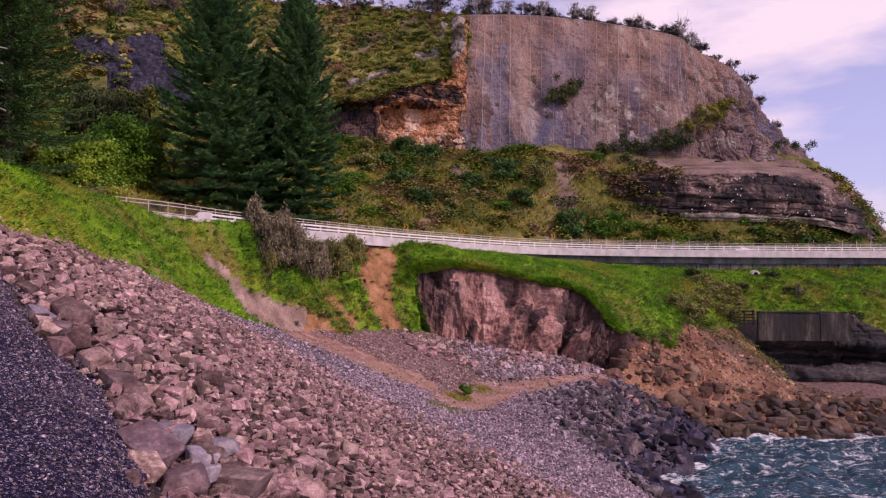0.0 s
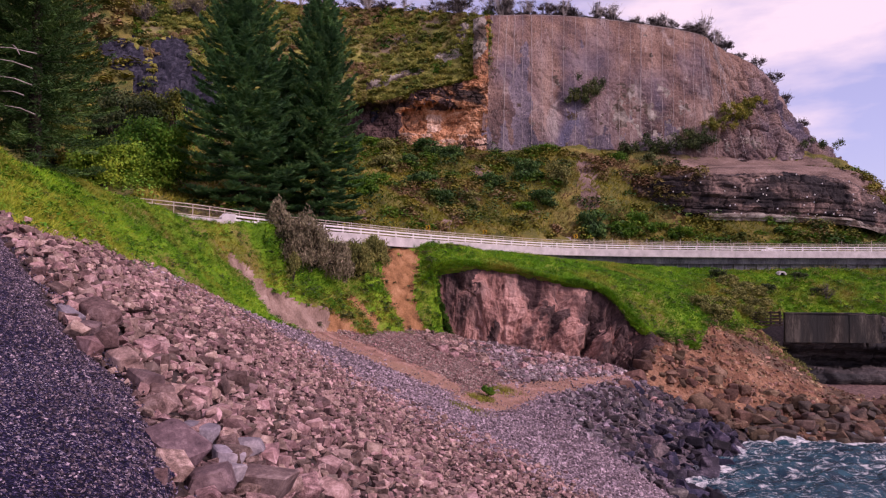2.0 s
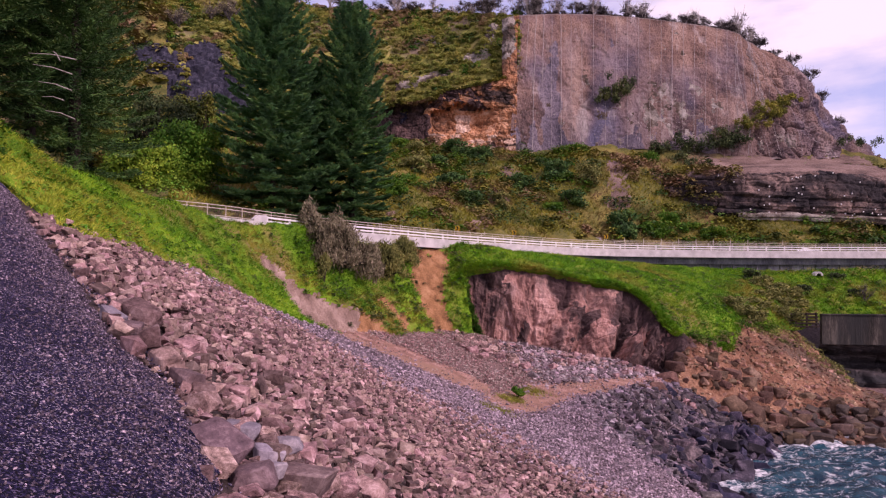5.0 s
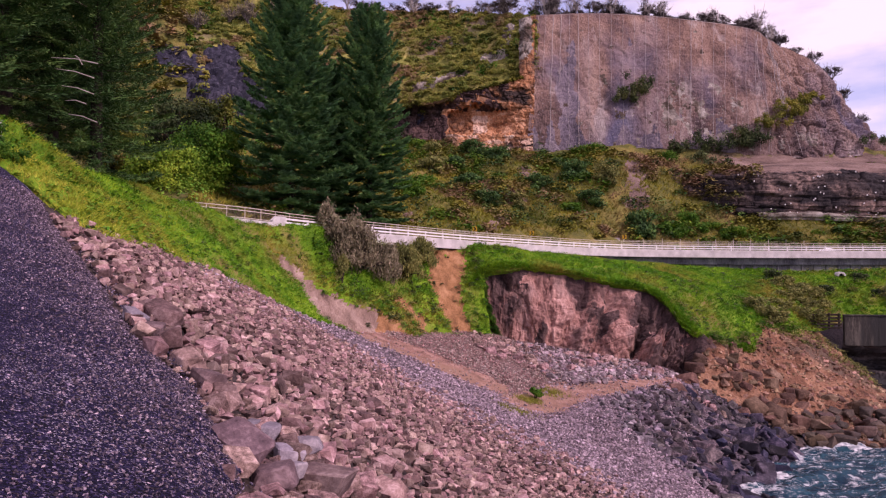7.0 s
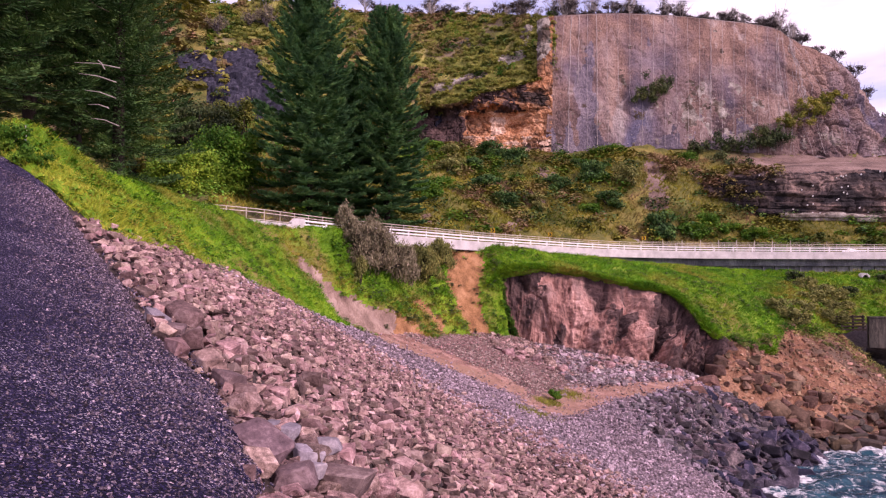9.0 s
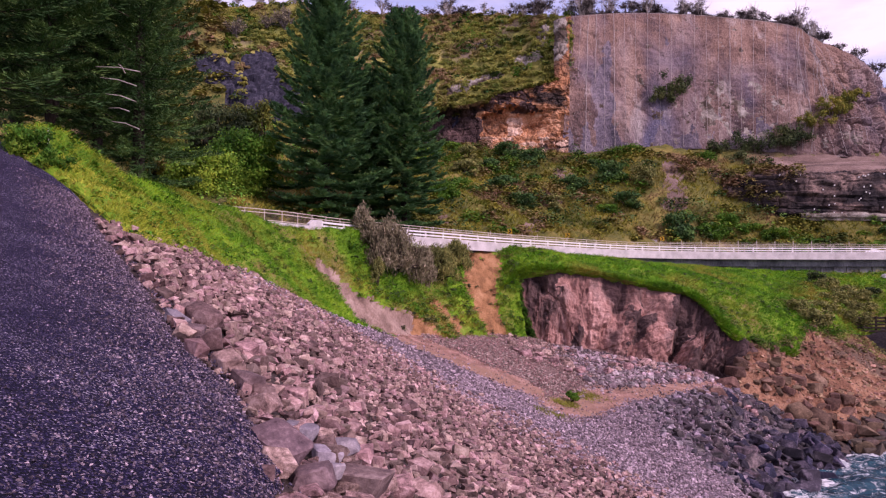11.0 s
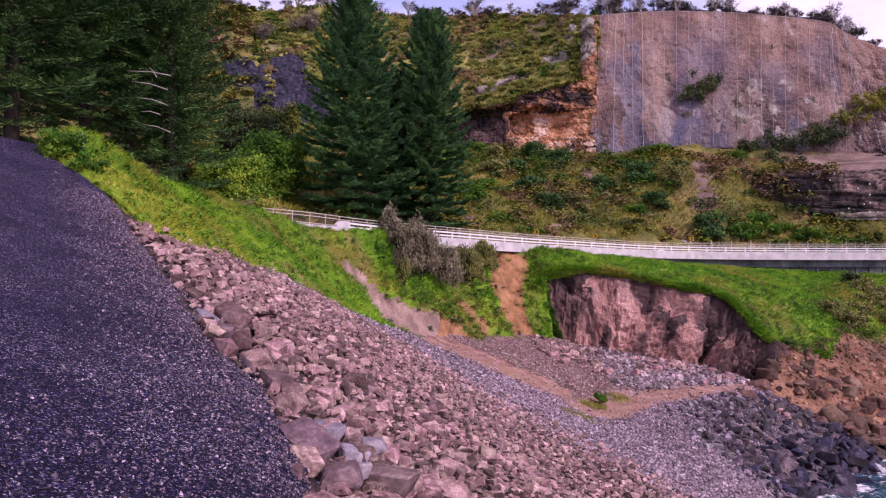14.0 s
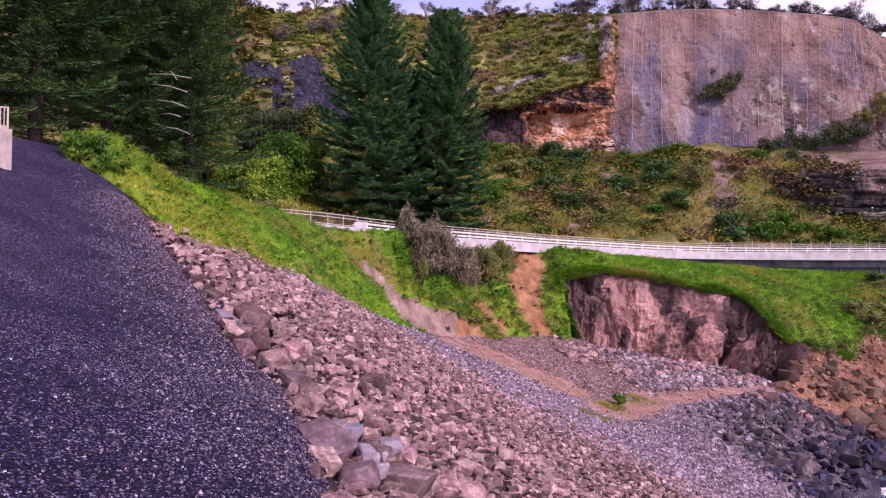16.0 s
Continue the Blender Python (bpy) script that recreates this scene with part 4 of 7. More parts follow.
def stone_shape(seed, points=15, flat=0.7, bevel=0.0):
    """An angular stone: the hull of points on a lumpy ellipsoid."""
    r = np.random.default_rng(seed)
    p = r.normal(size=(points, 3))
    p /= np.linalg.norm(p, axis=1, keepdims=True)
    p *= r.uniform(0.75, 1.1, (points, 1)) * np.array([1.0, r.uniform(0.6, 0.9), flat * r.uniform(0.7, 1.1)])
    bm = bmesh.new()
    for q in p:
        bm.verts.new(q)
    hull = bmesh.ops.convex_hull(bm, input=bm.verts)
    bmesh.ops.delete(bm, geom=list({v for v in hull["geom_unused"] + hull["geom_interior"] if isinstance(v, bmesh.types.BMVert)}), context="VERTS")
    if bevel:
        bmesh.ops.bevel(bm, geom=list(bm.edges), offset=bevel, segments=1, affect="EDGES", clamp_overlap=True)
    bmesh.ops.triangulate(bm, faces=bm.faces)
    bm.verts.index_update()
    v = np.array([q.co[:] for q in bm.verts])
    f = np.array([[q.index for q in face.verts] for face in bm.faces])
    bm.free()
    return v, f


def block_shape(seed, flat=0.6, bevel=0.0):
    """A split block: a box with uneven corners, its edges worn."""
    r = np.random.default_rng(seed)
    bm = bmesh.new()
    half = np.array([1.0, r.uniform(0.55, 0.85), flat * r.uniform(0.7, 1.15)])
    for k in range(8):
        c = np.array([1 if k & 1 else -1, 1 if k & 2 else -1, 1 if k & 4 else -1])
        bm.verts.new(c * half * r.uniform(0.45, 1.05, 3))
    for k in range(4):
        q = r.normal(size=3)
        bm.verts.new(q / np.linalg.norm(q) * half * r.uniform(0.9, 1.1))
    hull = bmesh.ops.convex_hull(bm, input=bm.verts)
    bmesh.ops.delete(bm, geom=list({v for v in hull["geom_unused"] + hull["geom_interior"] if isinstance(v, bmesh.types.BMVert)}), context="VERTS")
    if bevel:
        bmesh.ops.bevel(bm, geom=list(bm.edges), offset=bevel, segments=1, affect="EDGES", clamp_overlap=True)
    bmesh.ops.triangulate(bm, faces=bm.faces)
    bm.verts.index_update()
    v = np.array([q.co[:] for q in bm.verts])
    f = np.array([[q.index for q in face.verts] for face in bm.faces])
    bm.free()
    return v, f


PEBBLE_SHAPES = [stone_shape(120 + k, 8, 0.75) for k in range(10)]
CHIP_SHAPES = [stone_shape(70 + k, 6) for k in range(6)]
SHAPES = [stone_shape(k, 10 + k % 4, 0.66) for k in range(9)] + [block_shape(200 + k, 0.7) for k in range(6)]
ARMOUR_SHAPES = [stone_shape(90 + k, 12, 0.62, 0.03) for k in range(8)] + [block_shape(230 + k, 0.55, 0.06) for k in range(4)]
BIG_SHAPES = [stone_shape(40 + k, 16, 0.7, 0.06) for k in range(4)] + [block_shape(250 + k, 0.65, 0.07) for k in range(6)]


def stone_heap(name, places, sizes, material, lean=0.6, shapes=SHAPES, smooth=False):
    """Many stones in one mesh."""
    which = rng.integers(0, len(shapes), len(places))
    V, F, base = [], [], 0
    for k, (v, f) in enumerate(shapes):
        sel = np.where(which == k)[0]
        if not len(sel):
            continue
        R = turns(len(sel), lean)
        w = np.einsum("nij,vj->nvi", R, v) * sizes[sel][:, None, None] + places[sel][:, None, :]
        V.append(w.reshape(-1, 3))
        F.append((f[None] + (base + np.arange(len(sel)) * len(v))[:, None, None]).reshape(-1, 3))
        base += len(sel) * len(v)
    return mesh_object(name, np.vstack(V), np.vstack(F), material, smooth)


def single_stones(name, places, sizes, material, parent, lean=0.6, shapes=SHAPES):
    """Stones that can be told apart: objects of their own that share a few meshes."""
    data = [mesh_data(name, v, f, material) for v, f in shapes]
    R = turns(len(places), lean)
    for i, (p, s) in enumerate(zip(places, sizes)):
        ob = new(name, data[rng.integers(len(data))])
        ob.parent = parent
        ob.matrix_basis = Matrix.Translation(p) @ Matrix(R[i].tolist()).to_4x4() @ Matrix.Diagonal((s, s, s, 1))


def jittered(x0, x1, y0, y1, step):
    X, Y = np.meshgrid(np.arange(x0, x1, step), np.arange(y0, y1, step))
    p = np.stack([X.ravel(), Y.ravel()], 1)
    return p + rng.uniform(-0.5, 0.5, p.shape) * step


def scatter(g, count, keep=None):
    """Random points and normals on a sheet, even by area."""
    a, b, c, d = g[:-1, :-1], g[:-1, 1:], g[1:, 1:], g[1:, :-1]
    n = np.cross(c - a, d - b)
    area = np.linalg.norm(n, axis=2)
    n = n / (area[..., None] + 1e-9)
    pick = rng.choice(area.size, count, p=(area / area.sum()).ravel())
    s, t = rng.random((count, 1)), rng.random((count, 1))
    q = [k.reshape(-1, 3)[pick] for k in (a, b, c, d)]
    p = q[0] * (1 - s) * (1 - t) + q[1] * s * (1 - t) + q[2] * s * t + q[3] * (1 - s) * t
    n = n.reshape(-1, 3)[pick]
    n = np.where(n[:, 2:3] < 0, -n, n)
    uv = np.stack([(pick % area.shape[1] + s[:, 0]) / area.shape[1], (pick // area.shape[1] + t[:, 0]) / area.shape[0]], 1)
    if keep is not None:
        ok = keep(p, uv)
        p, n = p[ok], n[ok]
    return p, n


def blades(roots, normals, height, width, each=5, spread=0.12, lean=0.7):
    """Grass: thin triangles that lean out of each root."""
    n = len(roots) * each
    up = np.repeat(normals * 0.5 + np.array([0, 0, 0.6]), each, 0)
    base = np.repeat(roots, each, 0) + rng.normal(0, spread, (n, 3)) * np.array([1, 1, 0.2])
    h = height * rng.uniform(0.5, 1.25, (n, 1))
    tip = base + (up + rng.normal(0, lean, (n, 3)) * np.array([1, 1, 0.3])) * h
    side = rng.normal(0, 1, (n, 3))
    side /= np.linalg.norm(side, axis=1, keepdims=True)
    side *= width * rng.uniform(0.6, 1.3, (n, 1))
    V = np.stack([base - side, base + side, tip], 1).reshape(-1, 3)
    return V, np.arange(3 * n).reshape(-1, 3)


def leaf_clouds(centres, radii, each, size, shell=0.6, low=-0.35, level=0.0, narrow=0.55, along=None):
    """Leaves, small folded four-sided pieces, in an uneven shell round each centre."""
    n = len(centres) * each
    d = rng.normal(size=(n, 3))
    d /= np.linalg.norm(d, axis=1, keepdims=True)
    d[:, 2] = np.where(d[:, 2] < low, -d[:, 2], d[:, 2])
    r = rng.uniform(shell, 1.05, (n, 1)) * rng.uniform(0.85, 1.1, (n, 1))
    p = np.repeat(centres, each, 0) + d * r * np.repeat(radii, each, 0)
    nrm = d * (1 - 0.7 * level) + rng.normal(0, 0.6 - 0.2 * level, (n, 3)) + np.array([0, 0, 1.5 * level])
    nrm /= np.linalg.norm(nrm, axis=1, keepdims=True)
    a = np.cross(nrm, rng.normal(size=(n, 3)))
    if along is not None:
        a = np.repeat(along, each, 0) + rng.normal(0, 0.45, (n, 3))
    a /= np.linalg.norm(a, axis=1, keepdims=True)
    b = np.cross(nrm, a)
    b /= np.linalg.norm(b, axis=1, keepdims=True) + 1e-6
    s = size * rng.uniform(0.5, 1.4, (n, 1))
    V = np.stack([p - a * s, p + b * s * narrow, p + a * s, p - b * s * narrow], 1).reshape(-1, 3)
    return V, np.arange(4 * n).reshape(-1, 4)


def seat(g, at, sink=0.25):
    """The place on a sheet under or over a plan point, sunk a little."""
    q = g.reshape(-1, 3)
    k = np.argmin(np.hypot(q[:, 0] - at[0], q[:, 1] - at[1]))
    return (at[0], at[1], q[k, 2] - sink)


def tube(points, radii, sides=6):
    """A tapering tube along points."""
    p = np.asarray(points, float)
    r = np.broadcast_to(np.asarray(radii, float), (len(p),))
    t = np.gradient(p, axis=0)
    t /= np.linalg.norm(t, axis=1, keepdims=True) + 1e-9
    ref = np.where(np.abs(t[:, 2:3]) > 0.9, np.array([[1.0, 0, 0]]), np.array([[0, 0, 1.0]]))
    a = np.cross(t, ref)
    a /= np.linalg.norm(a, axis=1, keepdims=True)
    b = np.cross(t, a)
    k = np.linspace(0, 2 * math.pi, sides, endpoint=False)
    V = p[:, None] + r[:, None, None] * (a[:, None] * np.cos(k)[None, :, None] + b[:, None] * np.sin(k)[None, :, None])
    F = []
    for i in range(len(p) - 1):
        for j in range(sides):
            F.append((i * sides + j, i * sides + (j + 1) % sides, (i + 1) * sides + (j + 1) % sides, (i + 1) * sides + j))
    return V.reshape(-1, 3), np.array(F)


def joined(pieces):
    V, F, base = [], [], 0
    for v, f in pieces:
        V.append(v)
        F.append(f + base)
        base += len(v)
    return np.vstack(V), np.vstack(F)


def box_mesh(size, at=(0, 0, 0), bevel=0.0):
    bm = bmesh.new()
    bmesh.ops.create_cube(bm, size=1.0, matrix=Matrix.Translation(at) @ Matrix.Diagonal((*size, 1)))
    if bevel:
        bmesh.ops.bevel(bm, geom=list(bm.edges), offset=bevel, segments=2, affect="EDGES")
    return bm


def swept(line, profile):
    """A closed profile (offset to the left, height) carried along a plan line of x, y, z."""
    p = np.asarray(line, float)
    t = np.gradient(p[:, :2], axis=0)
    t /= np.linalg.norm(t, axis=1, keepdims=True)
    left = np.stack([-t[:, 1], t[:, 0]], 1)
    k = len(profile)
    V = np.array([[(p[i, 0] + left[i, 0] * o, p[i, 1] + left[i, 1] * o, p[i, 2] + h) for o, h in profile] for i in range(len(p))]).reshape(-1, 3)
    F = [(i * k + j, i * k + (j + 1) % k, (i + 1) * k + (j + 1) % k, (i + 1) * k + j) for i in range(len(p) - 1) for j in range(k)]
    bm = bmesh.new()
    vs = [bm.verts.new(v) for v in V]
    for q in F:
        bm.faces.new([vs[m] for m in q])
    bm.faces.new(vs[:k][::-1])
    bm.faces.new(vs[-k:])
    bmesh.ops.recalc_face_normals(bm, faces=bm.faces)
    return bm


# ---- more materials ----
LEAF = dict(rough=0.7, bump=0.0, spec=0.2)
STONE_ONE = mottled("single quarry stone", (0.07, 0.039, 0.039), (0.255, 0.148, 0.14), (0.49, 0.325, 0.312), 2.2, 6, 0.9, 0.8, spread=0.6, hue=0.05)
BLUE_STONE = mottled("blue grey quarry stone", (0.1, 0.085, 0.105), (0.22, 0.185, 0.215), (0.42, 0.36, 0.39), 2.2, 6, 0.85, 0.6, spread=0.2)
PURPLE_STONE = mottled("purplish brown quarry stone", (0.06, 0.036, 0.042), (0.15, 0.093, 0.1), (0.32, 0.215, 0.22), 2.2, 6, 0.85, 0.6, spread=0.25)
GRAVEL = mottled("blue grey gravel", (0.12, 0.088, 0.105), (0.27, 0.2, 0.231), (0.5, 0.395, 0.445), 1.5, 8, 0.9, 0.4, island=0.60)
APRON = mottled("lavender grey rock", (0.05, 0.04, 0.053), (0.16, 0.122, 0.15), (0.38, 0.3, 0.345), 1.2, 7, 0.85, 0.5, island=0.5, hue=0.07)
COVE_STONE = mottled("lavender cove stone", (0.08, 0.06, 0.068), (0.235, 0.17, 0.186), (0.48, 0.375, 0.395), 1.4, 7, 0.9, 0.5, island=0.7, hue=0.06)
SHINGLE = mottled("beach shingle", (0.12, 0.07, 0.064), (0.3, 0.18, 0.165), (0.5, 0.34, 0.315), 1.5, 8, 0.9, 0.4, island=0.6, hue=0.07)
DRY_ARMOUR = mottled("dry lavender brown armour rock", (0.018, 0.014, 0.018), (0.066, 0.049, 0.057), (0.220, 0.158, 0.166), 0.9, 7, 0.85, 0.9, spread=0.6, hue=0.1)
BASALT = mottled("dark wet armour rock", (0.007, 0.0065, 0.014), (0.024, 0.021, 0.04), (0.11, 0.085, 0.12), 0.9, 7, 0.75, 0.9, spread=0.75, spec=0.22, hue=0.1)
BROWN_ROCK = mottled("brown fallen sandstone", (0.042, 0.023, 0.017), (0.125, 0.069, 0.05), (0.27, 0.16, 0.12), 0.6, 9, 0.9, 0.6, spread=0.35)
RUBBLE = mottled("red brown rubble", (0.08, 0.041, 0.028), (0.215, 0.116, 0.08), (0.43, 0.27, 0.195), 0.3, 9, 0.95, 0.4, island=0.5)
SHOULDER = mottled("mixed shoulder grit", (0.014, 0.011, 0.018), (0.08, 0.058, 0.08), (0.46, 0.35, 0.41), 14.0, 3, 0.9, 0.0, island=0.7)
CHIPS = mottled("loose dark chippings", (0.009, 0.008, 0.014), (0.036, 0.028, 0.060), (0.391, 0.323, 0.405), 25.0, 3, 0.8, 0.0, island=0.8)
BLADE = mottled("grass blades", (0.040, 0.129, 0.005), (0.120, 0.299, 0.009), (0.264, 0.432, 0.021), 0.22, 4, island=0.16, patch=(0.32, 0.25, 0.04), patch_scale=0.1, patch_at=(0.49, 0.66), **LEAF)
LIME = mottled("lime green grass blades", (0.13, 0.19, 0.012), (0.28, 0.32, 0.02), (0.47, 0.41, 0.06), 0.3, 6, island=0.25, **LEAF)
STRAW = mottled("yellowing grass blades", (0.1, 0.11, 0.02), (0.24, 0.23, 0.035), (0.4, 0.35, 0.08), 0.3, 6, island=0.3, **LEAF)
HILL_BLADE = mottled("olive hill grass", (0.08, 0.11, 0.012), (0.22, 0.205, 0.024), (0.38, 0.3, 0.05), 0.12, 5, island=0.14, patch=(0.28, 0.16, 0.095), patch_scale=0.05, patch_at=(0.5, 0.6), **LEAF)
SCRUB_LEAF = mottled("scrub leaves", (0.028, 0.055, 0.01), (0.145, 0.148, 0.02), (0.32, 0.27, 0.042), 0.13, 4, island=0.1, patch=(0.24, 0.14, 0.08), patch_scale=0.06, patch_at=(0.52, 0.64), **LEAF)
CREST_LEAF = mottled("sunny olive scrub leaves", (0.14, 0.19, 0.04), (0.27, 0.28, 0.06), (0.42, 0.37, 0.09), 0.09, 4, island=0.12, patch=(0.33, 0.22, 0.12), patch_scale=0.08, patch_at=(0.53, 0.62), sheer=0.5, **LEAF)
LIME_LEAF = mottled("lime green leaves", (0.05, 0.12, 0.01), (0.14, 0.24, 0.015), (0.32, 0.4, 0.035), 0.2, 5, island=0.1, **LEAF)
PLANT_LEAF = mottled("bright low leaves", (0.029, 0.097, 0.007), (0.078, 0.202, 0.011), (0.184, 0.331, 0.025), 0.2, 6, island=0.12, **LEAF)
VINE_LEAF = mottled("bright creeper leaves", (0.07, 0.19, 0.025), (0.17, 0.35, 0.04), (0.34, 0.5, 0.07), 0.15, 8, island=0.12, sheer=0.25, **LEAF)
GREEN_LEAF = mottled("fresh green leaves", (0.026, 0.085, 0.009), (0.068, 0.165, 0.012), (0.2, 0.3, 0.028), 0.15, 8, island=0.12, sheer=0.25, **LEAF)
PINE_LEAF = mottled("dark pine foliage", (0.028, 0.075, 0.034), (0.08, 0.195, 0.07), (0.2, 0.36, 0.115), 0.4, 3, island=0.15, sheer=0.4, **LEAF)
BUSH_LEAF = mottled("dark green bush leaves", (0.01, 0.032, 0.009), (0.04, 0.095, 0.022), (0.14, 0.24, 0.05), 0.3, 4, island=0.15, **LEAF)
OLD_PINE_LEAF = mottled("olive green pine foliage", (0.011, 0.033, 0.010), (0.050, 0.113, 0.030), (0.144, 0.242, 0.057), 0.22, 4, island=0.15, **LEAF)
GREY_LEAF = mottled("grey coastal leaves", (0.065, 0.055, 0.034), (0.19, 0.158, 0.098), (0.36, 0.3, 0.2), 0.4, 5, island=0.14, **LEAF)
DUSKY_LEAF = mottled("dark dry leaves", (0.022, 0.02, 0.02), (0.058, 0.048, 0.046), (0.13, 0.105, 0.1), 0.3, 8, island=0.4, **LEAF)
DUSKY_GREEN = mottled("dull green leaves", (0.015, 0.03, 0.012), (0.05, 0.075, 0.025), (0.12, 0.13, 0.04), 0.2, 8, island=0.4, **LEAF)
DRY_LEAF = mottled("dry olive brown leaves", (0.055, 0.062, 0.018), (0.175, 0.175, 0.048), (0.35, 0.31, 0.095), 0.3, 8, island=0.3, **LEAF)
TAN_CONCRETE = mottled("pale tan concrete", (0.32, 0.27, 0.23), (0.45, 0.38, 0.33), (0.55, 0.48, 0.42), 1.2, 9, 0.85, 0.3)
BARK = mottled("rough brown bark", (0.015, 0.01, 0.008), (0.035, 0.025, 0.02), (0.07, 0.05, 0.04), 1.5, 8, 0.95, 0.6, stretch=(1, 1, 0.3))
GREY_BARK = mottled("grey weathered bark", (0.06, 0.05, 0.05), (0.13, 0.11, 0.108), (0.24, 0.21, 0.2), 1.5, 8, 0.9, 0.3)
PALE_BARK = mottled("pale dead wood", (0.2, 0.17, 0.15), (0.34, 0.3, 0.27), (0.48, 0.43, 0.4), 1.5, 8, 0.9, 0.3)
STEEL = mottled("painted white steel", (0.6, 0.57, 0.55), (0.7, 0.67, 0.65), (0.8, 0.77, 0.75), 1.0, 8, 0.5, 0.05, spec=0.4)
GALV = mottled("weathered cream rail paint", (0.4, 0.34, 0.27), (0.52, 0.45, 0.37), (0.62, 0.55, 0.47), 1.0, 8, 0.6, 0.05)
CABLE = mottled("dusty net cable", (0.25, 0.21, 0.2), (0.37, 0.32, 0.305), (0.48, 0.42, 0.4), 0.3, 8, 0.6, 0.0)
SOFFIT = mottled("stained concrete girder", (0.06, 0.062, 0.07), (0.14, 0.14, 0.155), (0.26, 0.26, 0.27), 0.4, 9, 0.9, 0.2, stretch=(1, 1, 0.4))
RUST_WIRE = mottled("weathered fence wire", (0.12, 0.085, 0.06), (0.22, 0.165, 0.12), (0.32, 0.25, 0.19), 1.0, 8, 0.6, 0.0)
YELLOW = mottled("yellow sign paint", (0.55, 0.3, 0.02), (0.65, 0.36, 0.02), (0.7, 0.42, 0.04), 2.0, 5, 0.5, 0.0)
BLACK = mottled("black sign paint", (0.01, 0.01, 0.01), (0.015, 0.015, 0.015), (0.02, 0.02, 0.02), 2.0, 5, 0.5, 0.0)

FINES = mottled("fine pinkish grey shingle", (0.045, 0.026, 0.024), (0.13, 0.076, 0.07), (0.28, 0.18, 0.165), 2.5, 10, 0.95, 0.8)
GREY_FINES = mottled("fine lavender grey gravel", (0.035, 0.028, 0.034), (0.1, 0.077, 0.091), (0.22, 0.17, 0.195), 2.5, 10, 0.95, 0.8)

ground = bpy.data.objects["ground"]


def lay_track():
    """Brown earth along the track across the cove."""
    ground.data.materials.append(TRACK)
    c = np.empty(len(ground.data.polygons) * 3, np.float32)
    ground.data.polygons.foreach_get("center", c)
    c = c.reshape(-1, 3)
    d = track_gap(c[:, :2].astype(float)) + np.array([0.7 * fbm(q, 0.4) + 0.4 * fbm(q, 1.5) for q in c])
    ground.data.materials.append(FINES)
    _, side = line_distance(c[:, :2].astype(float), GRAVEL_LINE)
    cove = ((side > 0) | (c[:, 1] > 80)) & (c[:, 1] > 35)
    ground.data.materials.append(GREY_FINES)
    near = c[:, 1] < np.interp(c[:, 0], TRACK_LINE[:, 0], TRACK_LINE[:, 1])
    ground.data.polygons.foreach_set("material_index", np.where(d < 0, 1, np.where(cove, np.where(near, 3, 2), 0)).astype(np.int32))



def on_ground(p):
    return np.column_stack([p, ground_height(p[:, 0], p[:, 1])])


# plan lines: where the pink stones give way to gravel, and the brown track across the cove
GRAVEL_LINE = np.array([(-20.4, 42.5, 20.8), (-19.9, 57.6, 17.7), (-13.1, 58.1, 13.8), (-6.9, 53.3, 11.4), (-0.9, 50.0, 9.1), (4.2, 46.3, 7.4), (7.4, 43.7, 6.4)])[:, :2]
TRACK_LINE = np.array([(-21.0, 81.0, 16.0), (-14.4, 76.4, 13.5), (-8.8, 75.0, 11.4), (-3.6, 72.4, 9.6), (0.6, 68.1, 7.9), (5.8, 76.9, 7.7), (11.5, 82.7, 7.5), (19.9, 91.1, 7.2)])[:, :2]


def track_gap(p):
    """Distance past the edge of the two stretches of brown track; negative on them."""
    upper = line_distance(p, TRACK_LINE[:4])[0] - 3.6
    lower = line_distance(p, TRACK_LINE[4:] + np.array([0.6, 0.3]))[0] - np.interp(p[:, 0], [TRACK_LINE[4, 0], TRACK_LINE[6, 0], TRACK_LINE[7, 0]], [2.9, 2.0, 0.9])
    return np.minimum(upper, lower)


def line_distance(p, line):
    """Distance to a plan line, and the side: positive on the sea side."""
    best, side = np.full(len(p), 1e9), np.zeros(len(p))
    for a, b in zip(line[:-1], line[1:]):
        ab = b - a
        t = np.clip(((p - a) @ ab) / (ab @ ab), 0, 1)
        q = p - (a + t[:, None] * ab)
        d = np.linalg.norm(q, axis=1)
        hit = d < best
        best = np.where(hit, d, best)
        side = np.where(hit, np.sign(ab[0] * q[:, 1] - ab[1] * q[:, 0]), side)
    return best, side


def edge_gap(p):
    """How far a plan point lies on the stone side of the path's edge."""
    x_edge = np.interp(p[:, 1], [-8, 0, 4, 6.2, 8, 9.5, 11.3, 12.6, 15.1, 19.3, 23.9, 27, 29, 60, 90], [-1, -1, -1.7, -2.5, -3.5, -4.3, -5.4, -6.7, -8.7, -12.1, -16.4, -19.2, -22, -27, -22])
    return p[:, 0] - x_edge


def verge_limit(p):
    return p[:, 0] - np.interp(p[:, 1], [18, 24.4, 26, 36, 48, 60, 72, 78, 86, 92, 97], [-30, -17.5, -16.6, -20, -22.8, -23.6, -22.6, -22, -19.8, -14.5, -11])


lay_track()


